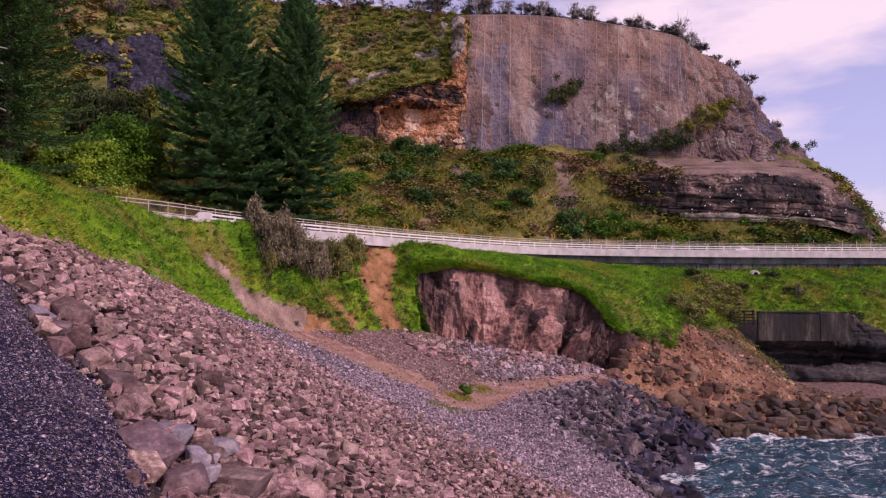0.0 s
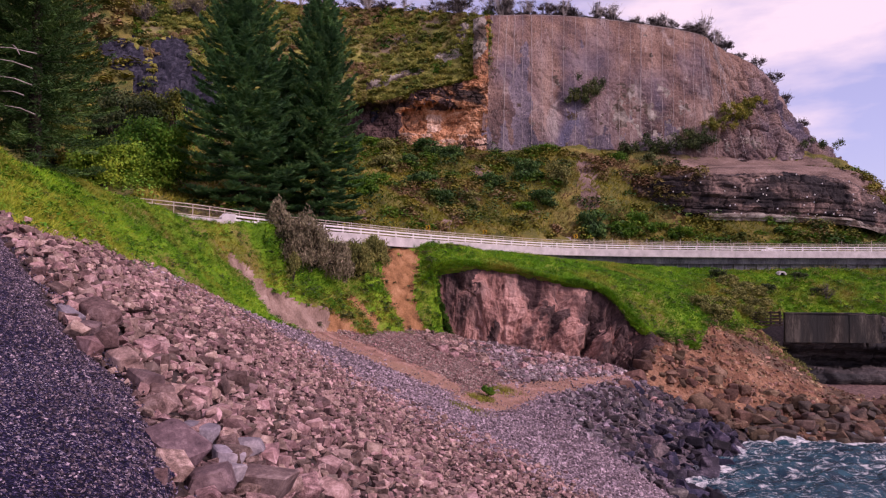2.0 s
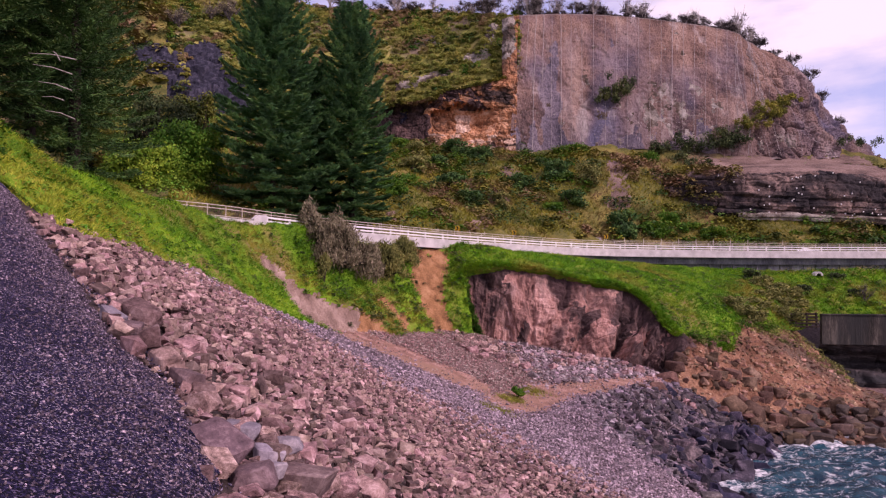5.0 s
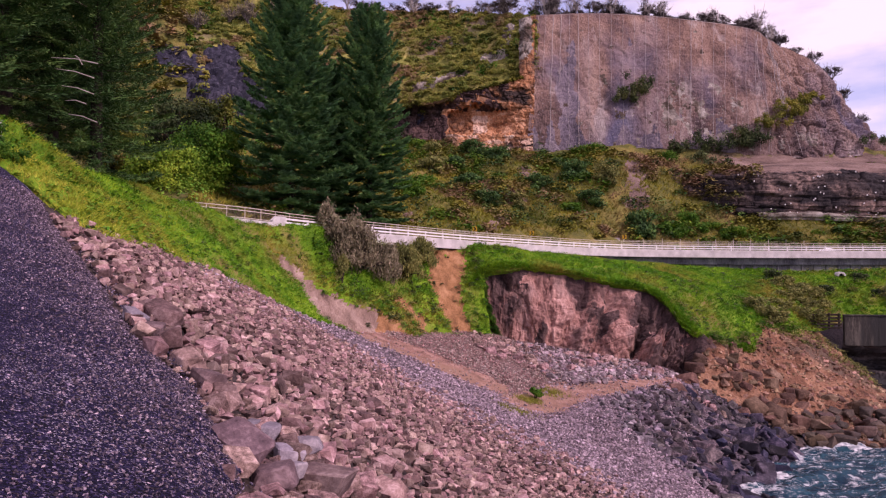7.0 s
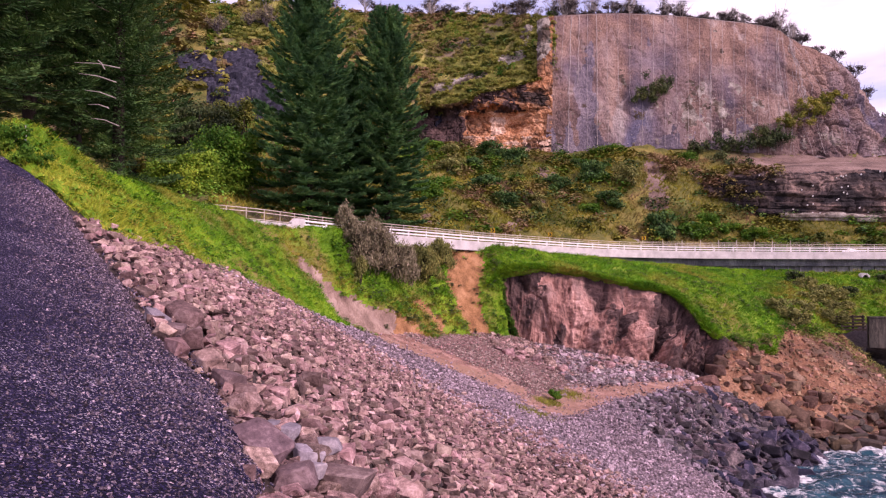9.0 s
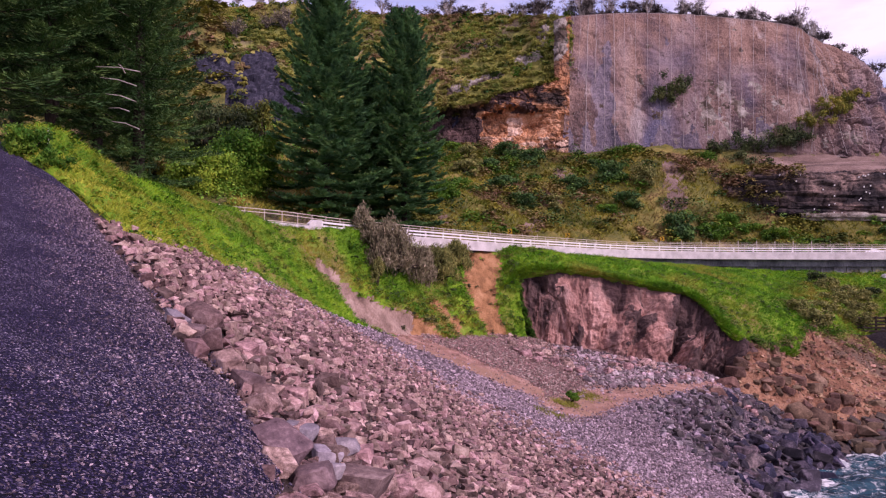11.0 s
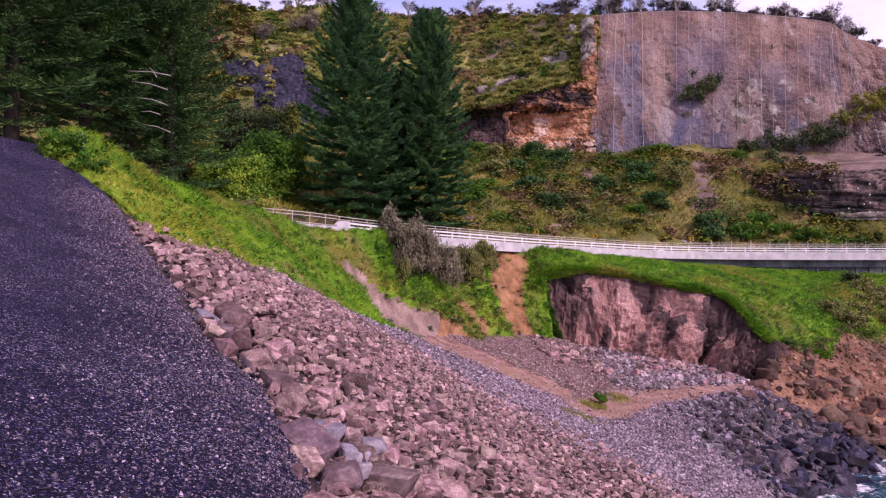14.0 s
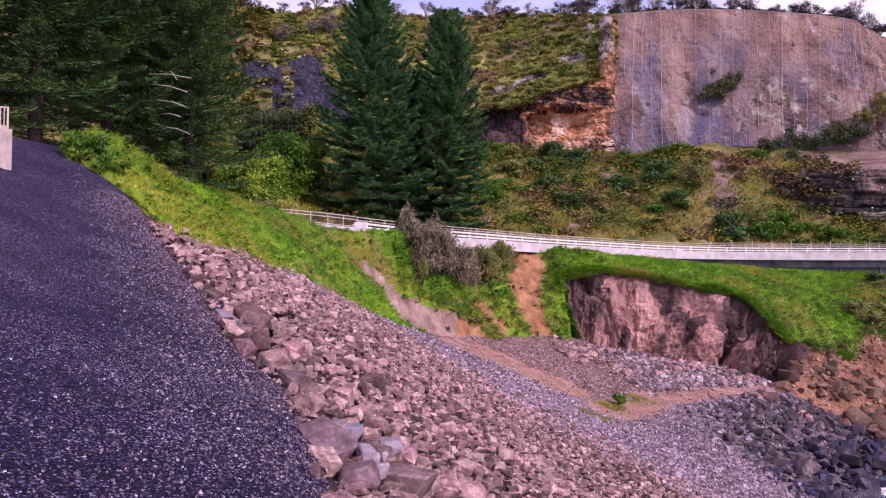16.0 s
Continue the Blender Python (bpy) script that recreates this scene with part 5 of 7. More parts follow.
def build_bank_stones():
    near = jittered(-24, 12, -4, 40, 0.275)
    near = near[(edge_gap(near) > -0.12) & (verge_limit(near) > 0) & (near[:, 0] < 12 - 0.2 * near[:, 1])]
    d, side = line_distance(near, GRAVEL_LINE)
    near = near[(side < 0) | (d < 5 * rng.random(len(d)) ** 1.5)]
    size = 0.09 + 0.13 * rng.random(len(near)) ** 1.8 + 0.12 * (rng.random(len(near)) < 0.07)
    size *= np.interp(near[:, 1], [5, 20, 40], [1.1, 1.05, 1.0])
    p = on_ground(near)
    p[:, 2] += size * rng.uniform(-0.15, 0.85, len(p)) + 0.07
    order = np.argsort(np.hypot(p[:, 0] + 3, p[:, 1] - 9))
    first, rest = order[:290], order[290:]
    single_stones("stone", p[first], size[first] * 1.02, STONE_ONE, ground)
    # the large blocks along the path's edge, fitted to the camera's view: place, half sizes, turn and tilt
    for k, (at, half, turn, tilt, material) in enumerate((
            ((-8.2, 15.7), (0.56, 0.38, 0.27), -20, 14, STONE_ONE), ((-8.25, 14.6), (0.34, 0.22, 0.16), -30, 24, BLUE_STONE), ((-6.75, 13.1), (0.3, 0.62, 0.24), 35, -14, STONE_ONE),
            ((-7.35, 13.7), (0.3, 0.3, 0.22), 20, 10, PURPLE_STONE), ((-3.7, 8.95), (0.5, 0.34, 0.26), -28, 26, PURPLE_STONE), ((-4.02, 10.5), (0.4, 0.24, 0.2), -12, 12, BLUE_STONE),
            ((-3.6, 11.6), (0.32, 0.25, 0.2), 15, -10, BLUE_STONE), ((-3.45, 10.2), (0.27, 0.22, 0.2), 40, 8, BLUE_STONE), ((-2.85, 10.0), (0.46, 0.3, 0.26), -8, 10, PURPLE_STONE),
            ((-3.1, 8.6), (0.34, 0.3, 0.2), 12, -8, PURPLE_STONE), ((-5.35, 11.75), (0.32, 0.24, 0.22), -30, 10, PURPLE_STONE), ((-5.05, 11.65), (0.25, 0.2, 0.2), 25, 0, STONE_ONE),
            ((-5.2, 13.9), (0.28, 0.2, 0.16), -10, 14, STONE_ONE), ((-6.9, 15.3), (0.32, 0.24, 0.2), -25, 20, STONE_ONE), ((-3.2, 9.65), (0.2, 0.17, 0.16), 50, 0, BLUE_STONE),
            ((-8.75, 16.0), (0.3, 0.22, 0.2), 30, -10, PURPLE_STONE), ((-10.1, 17.3), (0.26, 0.18, 0.12), -15, 22, STONE_ONE), ((-6.0, 12.3), (0.34, 0.26, 0.2), -40, 18, STONE_ONE))):
        v, f = block_shape(300 + k, 0.8, 0.08)
        v = v / np.abs(v).max(axis=0) * np.array(half) * 0.92
        ob = new("big_stone", mesh_data("big_stone", v, f, material))
        ob.parent = ground
        q = on_ground(np.array([at]))[0]
        ob.matrix_basis = pose(q[0], q[1], q[2] + 0.75 * half[2] + 0.08, tilt * 0.5, tilt, turn)
    heap = stone_heap("quarry_stones", p[rest], size[rest], STONE)
    tagged(heap, "pinkish broken quarry stones covering the bank", "stones", kind="stuff")
    far = jittered(-30, 10, 40, 84, 0.38)
    d, side = line_distance(far, GRAVEL_LINE)
    far = far[(verge_limit(far) > -0.3) & ((side < 0) | (d < 5 * rng.random(len(d)) ** 1.5))]
    size = 0.11 + 0.2 * rng.random(len(far)) ** 1.8
    p = on_ground(far)
    p[:, 2] += size * rng.uniform(0.0, 0.4, len(p)) + 0.05
    tagged(stone_heap("quarry_stones", p, size, STONE), "pinkish broken stones on the far bank", "stones", kind="stuff")
    small = jittered(-26, 16, -4, 80, 0.55)
    d, side = line_distance(small, GRAVEL_LINE)
    small = small[(edge_gap(small) > -0.3) & (verge_limit(small) > 0) & (side < 0)]
    size = rng.uniform(0.05, 0.12, len(small))
    p = on_ground(small)
    p[:, 2] += 0.05 + size * 0.3
    tagged(stone_heap("small_stones", p, size, STONE, 0.8, CHIP_SHAPES), "small stones between the quarry stones", "stones", kind="stuff")


build_bank_stones()


def build_cove_stones():
    p = jittered(-28, 24, 30, 98, 0.34)
    d, side = line_distance(p, GRAVEL_LINE)
    td, _ = line_distance(p, TRACK_LINE)
    z = ground_height(p[:, 0], p[:, 1])
    ok = ((side > 0) | (p[:, 1] > 80) | (d < 6 * rng.random(len(d)) ** 1.5)) & (z > 1.5) & (verge_limit(p) > np.where(p[:, 1] > 82, -6.0, -0.5)) & ((track_gap(p) > rng.uniform(-1.2, 0.1, len(p))) | (rng.random(len(p)) < 0.1)) & (p[:, 1] < 97 + 0 * p[:, 0])
    p, td, z = p[ok], td[ok], z[ok]
    beyond = p[:, 1] > np.interp(p[:, 0], TRACK_LINE[:, 0], TRACK_LINE[:, 1])
    size = 0.1 + 0.17 * rng.random(len(p)) ** 2
    q = on_ground(p)
    q[:, 2] += 0.06
    e = jittered(-8, 22, 36, 80, 0.27)
    _, side = line_distance(e, GRAVEL_LINE)
    e = e[(side > 0) & (ground_height(e[:, 0], e[:, 1]) > 1.5) & (e[:, 1] < np.interp(e[:, 0], TRACK_LINE[:, 0], TRACK_LINE[:, 1])) & (track_gap(e) > rng.uniform(-0.8, 0.1, len(e)))]
    e = on_ground(e) + [0, 0, 0.05]
    tagged(stone_heap("gravel", np.vstack([q[~beyond], e]), np.concatenate([size[~beyond], rng.uniform(0.08, 0.18, len(e))]), GRAVEL, 0.7, PEBBLE_SHAPES), "blue grey broken gravel at the foot of the bank", "gravel", kind="stuff")
    # fine pink shingle under the gullies, larger lavender stones below the face
    coarse = beyond & (p[:, 0] + 0.25 * (p[:, 1] - 88) + rng.normal(0, 1.5, len(p)) > 3.0)
    fine = beyond & ~coarse
    e = jittered(-26, 6, 70, 98, 0.25)
    e = e[(e[:, 1] > np.interp(e[:, 0], TRACK_LINE[:, 0], TRACK_LINE[:, 1])) & (e[:, 0] + 0.25 * (e[:, 1] - 88) + rng.normal(0, 1.5, len(e)) < 4.0) & (verge_limit(e) > np.where(e[:, 1] > 82, -6.0, -0.5)) & (track_gap(e) > rng.uniform(-1.0, 0.1, len(e)))]
    e = on_ground(e) + [0, 0, 0.05]
    tagged(stone_heap("shingle", np.vstack([q[fine], e]), np.concatenate([size[fine] * 0.75, rng.uniform(0.07, 0.17, len(e))]), SHINGLE, 0.7, PEBBLE_SHAPES), "fine pinkish shingle at the foot of the slope", "shingle", kind="stuff")
    size = size * np.where(rng.random(len(p)) < 0.2, 2.3, 1.15)
    tagged(stone_heap("cove_stones", q[coarse], size[coarse], COVE_STONE, 0.7, SHAPES), "lavender grey stones at the foot of the rock face", "stones", kind="stuff")
    # pale slabs under the face
    b = np.column_stack([rng.uniform(-5, 24, 130), rng.uniform(84, 95, 130)])
    b = b[track_gap(b) > 0]
    q = on_ground(b)
    q[:, 2] += 0.15
    single_stones("slab", q, rng.uniform(0.3, 0.85, len(q)), STONE_ONE, ground, 0.35)


build_cove_stones()


def build_track_pebbles():
    p = jittered(-28, 24, 40, 98, 0.2)
    worn = np.interp(p[:, 0], [-6, 1, 3, 12], [0.28, 0.4, 0.75, 0.6])
    p = p[(track_gap(p) < 0.5) & (rng.random(len(p)) < worn)]
    q = on_ground(p)
    tagged(stone_heap("track_pebbles", q, rng.uniform(0.04, 0.13, len(q)) * rng.uniform(0.7, 1.3, len(q)), SHINGLE, 0.8, CHIP_SHAPES), "small pinkish pebbles trodden into the track", "gravel", kind="stuff")
    spots = []
    for c, r in (((0.1, 63.5, 8.1), 1.6), ((3.9, 75.5, 7.8), 1.3), ((1.6, 70.8, 7.8), 1.0)):
        spots.append(np.array(c)[None, :2] + rng.normal(0, r * 0.6, (160, 2)))
    q = on_ground(np.vstack(spots))
    v, f = blades(q, np.tile([[0.0, 0.0, 1.0]], (len(q), 1)), 0.22, 0.03, 6)
    tagged(mesh_object("track_grass", v, f, STRAW, False), "yellow green grass tufts round the plant", "grass", kind="stuff")


build_track_pebbles()


def build_armour():
    """Dark armour rock along the water, and brown blocks under the landslip."""
    p = jittered(4, 40, 52, 92, 1.15)
    shore = np.interp(p[:, 1], [50, 60, 70, 80, 89, 92], [19, 20, 21, 27.5, 34, 36])
    gap = shore - p[:, 0]
    start = np.interp(p[:, 1], [50, 58, 64, 70, 78, 86, 92], [1.5, 2.5, 6, 10, 14, 14, 9])
    p, gap, start = p[(gap > -2.2) & (gap < start)], gap[(gap > -2.2) & (gap < start)], start[(gap > -2.2) & (gap < start)]
    size = np.interp(gap / start, [0, 0.5, 1], [1.15, 0.85, 0.5]) * rng.uniform(0.5, 1.4, len(p))
    q = on_ground(p)
    q[:, 2] = np.maximum(q[:, 2], -0.6) + size * rng.uniform(0.05, 0.4, len(p))
    dry = gap / start > 0.5 + 0.18 * rng.normal(size=len(p))
    single_stones("boulder", q[~dry], size[~dry], BASALT, ground, 0.9, ARMOUR_SHAPES)
    single_stones("boulder", q[dry], size[dry] * 1.15, DRY_ARMOUR, ground, 0.75, ARMOUR_SHAPES)
    upper = jittered(0, 34, 62, 90, 0.8)
    gap = np.interp(upper[:, 1], [50, 60, 70, 80, 89, 92], [19, 20, 21, 27.5, 34, 36]) - upper[:, 0]
    start = np.interp(upper[:, 1], [50, 58, 64, 70, 78, 86, 92], [1.5, 2.5, 6, 10, 14, 14, 9])
    upper = upper[(gap > start - 4) & (gap < start + 4 * rng.random(len(gap))) & (track_gap(upper) > 0.2)]
    q = on_ground(upper)
    q[:, 2] += 0.12
    tagged(stone_heap("rock_apron", q, rng.uniform(0.2, 0.55, len(q)), APRON, 0.7, SHAPES), "lavender grey rocks between the gravel and the armour", "stones", kind="stuff")
    fill = jittered(4, 38, 52, 92, 0.7)
    shore = np.interp(fill[:, 1], [50, 60, 70, 80, 89, 92], [19, 20, 21, 27.5, 34, 36])
    gap = shore - fill[:, 0]
    fill = fill[(gap > -0.5) & (gap < np.interp(fill[:, 1], [50, 58, 64, 70, 78, 86, 92], [2, 3, 7, 11, 15, 15, 10]))]
    q = on_ground(fill)
    tagged(stone_heap("armour_rubble", q, rng.uniform(0.25, 0.5, len(q)), mottled("dark rubble", (0.015, 0.013, 0.017), (0.045, 0.038, 0.047), (0.12, 0.1, 0.115), 1, 8, 0.7, 0.3, island=0.4)),
           "dark rubble between the armour rocks", "stones", kind="stuff")


build_armour()


WET_ROCK = mottled("wet brown boulder", (0.026, 0.017, 0.015), (0.075, 0.047, 0.037), (0.17, 0.105, 0.083), 0.6, 9, 0.7, 0.6, spread=0.45, spec=0.35)


def build_landslip_rocks():
    landslip = bpy.data.objects["landslip"]
    p, n = scatter(debris_grid, 2200, lambda q, uv: uv[:, 1] < 0.92)
    size = rng.uniform(0.15, 0.5, len(p))
    tagged(stone_heap("rubble", p, size, RUBBLE), "red brown rubble lying on the landslip", "rubble", kind="stuff")
    p, n = scatter(debris_grid, 6000)
    tagged(stone_heap("fine_rubble", p, rng.uniform(0.06, 0.2, len(p)), RUBBLE, 0.8, CHIP_SHAPES), "fine red brown rubble", "rubble", kind="stuff")
    p, n = scatter(debris_grid, 330, lambda q, uv: (uv[:, 1] < 0.55) | (uv[:, 0] < 0.3))
    low = np.clip((p[:, 2]) / 8, 0, 1)
    single_stones("block", p + [0, 0, 0.1], (1.4 - 0.6 * low) * rng.uniform(0.4, 1.5, len(p)) ** 1.2, BROWN_ROCK, landslip, 0.7, BIG_SHAPES)


    # wave-washed boulders along the foot
    q = jittered(27, 80, 85, 99, 1.7)
    line = np.interp(q[:, 0], [27, 34, 45, 60, 80], [84, 88, 88.5, 89.5, 92])
    gap = q[:, 1] - line
    q, gap = q[(gap > -1.0) & (gap < 8)], gap[(gap > -1.0) & (gap < 8)]
    z = np.interp(gap, [-1, 0, 8], [-0.2, 0.3, 2.6])
    single_stones("shore_boulder", np.column_stack([q, z]), np.interp(gap, [-1, 8], [1.15, 0.8]) * rng.uniform(0.6, 1.4, len(q)), WET_ROCK, landslip, 0.6, BIG_SHAPES)


build_landslip_rocks()


def build_chippings():
    p, n = scatter(path_grid, 130000, lambda q, uv: (q[:, 1] > 3.5) & (q[:, 1] < 17) & (q[:, 0] > -12.5))
    e = edge_gap(p[:, :2])
    keep = rng.random(len(p)) < np.interp(-e, [0, 1.2, 4], [1.0, 0.75, 0.45])
    p = p[keep]
    size = rng.uniform(0.01, 0.026, len(p)) * np.where(rng.random(len(p)) < 0.06, 1.9, 1)
    far, n = scatter(path_grid, 26000, lambda q, uv: (q[:, 1] > 15) & (q[:, 1] < 29) & (q[:, 0] > -26))
    p, size = np.vstack([p, far]), np.concatenate([size, rng.uniform(0.015, 0.034, len(far))])
    tagged(stone_heap("chippings", p, size, CHIPS, 3.1, CHIP_SHAPES), "loose dark and pale chippings on the path", "gravel", kind="stuff")


build_chippings()


def build_shoulder():
    """Pale grit along the path's edge, and dark chippings spilt over the first stones."""
    p, n = scatter(path_grid, 260000, lambda q, uv: (q[:, 1] > 3.5) & (q[:, 1] < 27) & (uv[:, 1] < 0.7))
    e = -edge_gap(p[:, :2])
    p = p[rng.random(len(p)) < np.interp(e, [0, 0.7, 1.6, 3.6], [0.85, 0.6, 0.26, 0.0])]
    tagged(stone_heap("shoulder_grit", p, rng.uniform(0.014, 0.042, len(p)) * np.interp(p[:, 1], [6, 10, 25], [1.0, 1.4, 1.9]), SHOULDER, 3.1, CHIP_SHAPES), "lavender grey grit along the path's edge", "gravel", kind="stuff")
    q = jittered(-16, 3, 3.5, 22, 0.045)
    e = edge_gap(q)
    q = q[(e > -0.1) & (e < 0.75) & (rng.random(len(q)) < np.interp(e, [0, 0.2, 0.75], [0.6, 0.35, 0.02]))]
    q = on_ground(q)
    q[:, 2] += rng.uniform(0.05, 0.16, len(q))
    tagged(stone_heap("spilt_chippings", q, rng.uniform(0.014, 0.04, len(q)), CHIPS, 3.1, CHIP_SHAPES), "dark chippings spilt over the stones beside the path", "gravel", kind="stuff")


build_shoulder()


# ---- road bridge ----
ROAD = [(-30.7, 60.6, 27.1), (-30.1, 64.5, 27.1), (-26.9, 69.7, 27.1), (-24.0, 78.5, 27.0), (-19.4, 85.6, 26.9), (-14.0, 95.6, 26.9), (-7.0, 105.3, 26.7), (1.4, 113.5, 26.5),
        (11.4, 123.9, 26.3), (22.6, 131.1, 26.2), (33.9, 134.7, 26.1), (56.4, 139.5, 26.0), (74, 142, 26.0), (91, 145.5, 26.0), (108, 149, 26), (125, 153, 26)]


def road_line():
    fine = spline(ROAD, 1500)
    for _ in range(3000):
        fine[1:-1] = 0.25 * fine[:-2] + 0.5 * fine[1:-1] + 0.25 * fine[2:]
    return fine


ROAD_FINE = road_line()
STEP = np.concatenate([[0], np.cumsum(np.linalg.norm(np.diff(ROAD_FINE[:, :2], axis=0), axis=1))])


def along(s, offset=0.0, up=0.0):
    """A place on the road's outer edge at s metres, moved inland and up; and its heading."""
    p = np.array([np.interp(s, STEP, ROAD_FINE[:, k]) for k in range(3)])
    q = np.array([np.interp(s + 0.5, STEP, ROAD_FINE[:, k]) for k in range(3)]) - np.array([np.interp(s - 0.5, STEP, ROAD_FINE[:, k]) for k in range(3)])
    h = math.atan2(q[1], q[0])
    return (p[0] - math.sin(h) * offset, p[1] + math.cos(h) * offset, p[2] + up), h


def run(s0, s1, offset=0.0, up=0.0, step=1.0):
    return [along(s, offset, up)[0] for s in np.arange(s0, s1 + 0.01, step)]


def road_at(x):
    """Metres along the road at the plan's x."""
    return float(np.interp(x, ROAD_FINE[:, 0], STEP))


S_END = STEP[-1]
S_BLOCK = road_at(-25.2)


def build_bridge():
    bridge = thing("road_bridge", "white concrete road bridge with steel rails along the cliff", "bridge")
    part("deck", swept(run(2, S_END - 1), [(0.1, -1.75), (0.1, -1.5), (9.5, -1.5), (9.5, -1.75)]), ASPHALT, bridge, "asphalt road deck")
    part("edge_beam", swept(run(S_BLOCK, S_END - 1), [(-0.25, -2.75), (-0.25, -1.46), (-0.2, -1.4), (0.25, -1.4), (0.3, -1.46), (0.3, -2.75)]), CONCRETE, bridge, "white painted concrete edge beam")
    part("kerb", swept(run(2, S_BLOCK - 0.2), [(-0.2, -1.9), (-0.2, -1.25), (0.2, -1.25), (0.2, -1.9)]), CONCRETE, bridge, "low white concrete kerb")
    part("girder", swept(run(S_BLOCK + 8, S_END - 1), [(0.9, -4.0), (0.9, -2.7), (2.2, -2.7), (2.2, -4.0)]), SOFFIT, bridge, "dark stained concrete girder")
    part("inner_barrier", swept(run(2, S_END - 1), [(9.2, -1.6), (9.2, -1.3), (9.35, -1.25), (9.5, -1.3), (9.5, -1.6)]), TAN_CONCRETE, bridge, "low concrete barrier on the hill side")
    for up, w, off in ((-0.7, 0.1, 0.0), (-1.12, 0.1, 0.0)):
        part("barrier_rail", swept(run(S_BLOCK + 1, S_END - 1, 0, up), [(off - 0.06, -w), (off - 0.06, w), (off + 0.06, w), (off + 0.06, -w)]), STEEL, bridge, "white steel barrier rail")
    for up in (-0.03, -0.36):
        part("hand_rail", swept(run(2, S_END - 1, 0.2, up), [(-0.035, -0.035), (-0.035, 0.035), (0.035, 0.035), (0.035, -0.035)]), GALV, bridge, "thin cream hand rail")
    part("bottom_rail", swept(run(2, S_BLOCK - 0.5, 0.2, -1.1), [(-0.03, -0.03), (-0.03, 0.03), (0.03, 0.03), (0.03, -0.03)]), GALV, bridge, "thin cream bottom rail")
    post = mesh_data("fence_post", *quads_of(box_mesh((0.07, 0.07, 1.42), (0, 0, -0.71), 0.01)), GALV)
    for s in np.arange(3, S_END - 2, 2.4):
        p, h = along(s, 0.2)
        ob = new("fence_post", post)
        ob.parent = bridge
        ob.matrix_basis = pose(*p, 0, 0, math.degrees(h))
    wires = [tube([along(s, 0.2, -0.06)[0], along(s, 0.2, -1.1)[0]], 0.009, 3) for s in np.arange(2.2, S_BLOCK - 0.6, 0.11)]
    mesh_object("wire_infill", *joined(wires), RUST_WIRE, False, bridge, "brownish wire mesh between the fence posts")
    stout = mesh_data("barrier_post", *quads_of(box_mesh((0.24, 0.14, 0.9), (0, 0, -1.0), 0.015)), STEEL)
    for s in np.arange(S_BLOCK + 1.2, S_END - 2, 3.7):
        p, h = along(s, 0.08)
        ob = new("barrier_post", stout)
        ob.parent = bridge
        ob.matrix_basis = pose(*p, 0, 0, math.degrees(h))
    # end block of the barrier
    p, h = along(S_BLOCK, 0.0)
    bm = bmesh.new()
    outline = [(-1.3, -1.45), (-1.3, -1.0), (-0.6, -0.55), (0.9, -0.5), (0.9, -1.45)]
    front = [bm.verts.new((x, -0.2, z)) for x, z in outline]
    rear = [bm.verts.new((x, 0.2, z)) for x, z in outline]
    bm.faces.new(front)
    bm.faces.new(rear[::-1])
    for i in range(5):
        bm.faces.new([front[i], rear[i], rear[(i + 1) % 5], front[(i + 1) % 5]])
    bmesh.ops.recalc_face_normals(bm, faces=bm.faces)
    block = part("end_block", bm, CONCRETE, bridge, "sloped white concrete end block")
    block.matrix_basis = pose(*p, 0, 0, math.degrees(h))
    # ribbed wall under the far spans
    s0 = road_at(33)
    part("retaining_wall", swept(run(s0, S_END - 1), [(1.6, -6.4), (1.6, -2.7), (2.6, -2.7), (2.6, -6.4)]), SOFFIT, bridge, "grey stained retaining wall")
    rib = mesh_data("rib", *quads_of(box_mesh((0.3, 0.35, 3.6), (0, 0, -4.55), 0.02)), SOFFIT)
    for s in np.arange(s0 + 1, S_END - 2, 2.4):
        q, h = along(s, 1.45)
        ob = new("rib", rib)
        ob.parent = bridge
        ob.matrix_basis = pose(*q, 0, 0, math.degrees(h))
    # fence on the hill side
    hill_fence = thing("hill_fence", "wire fence with steel posts between road and hill", "fence")
    tall = mesh_data("post", *quads_of(box_mesh((0.1, 0.1, 2.5), (0, 0, -0.95), 0.01)), GALV)
    for s in np.arange(road_at(-10), S_END - 2, 3.6):
        q, h = along(s, 8.9, 0.85)
        ob = new("post", tall)
        ob.parent = hill_fence
        ob.matrix_basis = pose(*q, 0, 0, math.degrees(h))
    for up in (0.7, 0.2):
        part("wire", swept(run(road_at(-10), S_END - 2, 8.9, up), [(-0.02, -0.02), (-0.02, 0.02), (0.02, 0.02), (0.02, -0.02)]), GALV, hill_fence)
    return bridge


def quads_of(bm):
    """Arrays of a bmesh, cut into triangles."""
    bmesh.ops.triangulate(bm, faces=bm.faces)
    bm.verts.index_update()
    v = np.array([q.co[:] for q in bm.verts])
    f = np.array([[q.index for q in face.verts] for face in bm.faces])
    bm.free()
    return v, f


bridge = build_bridge()


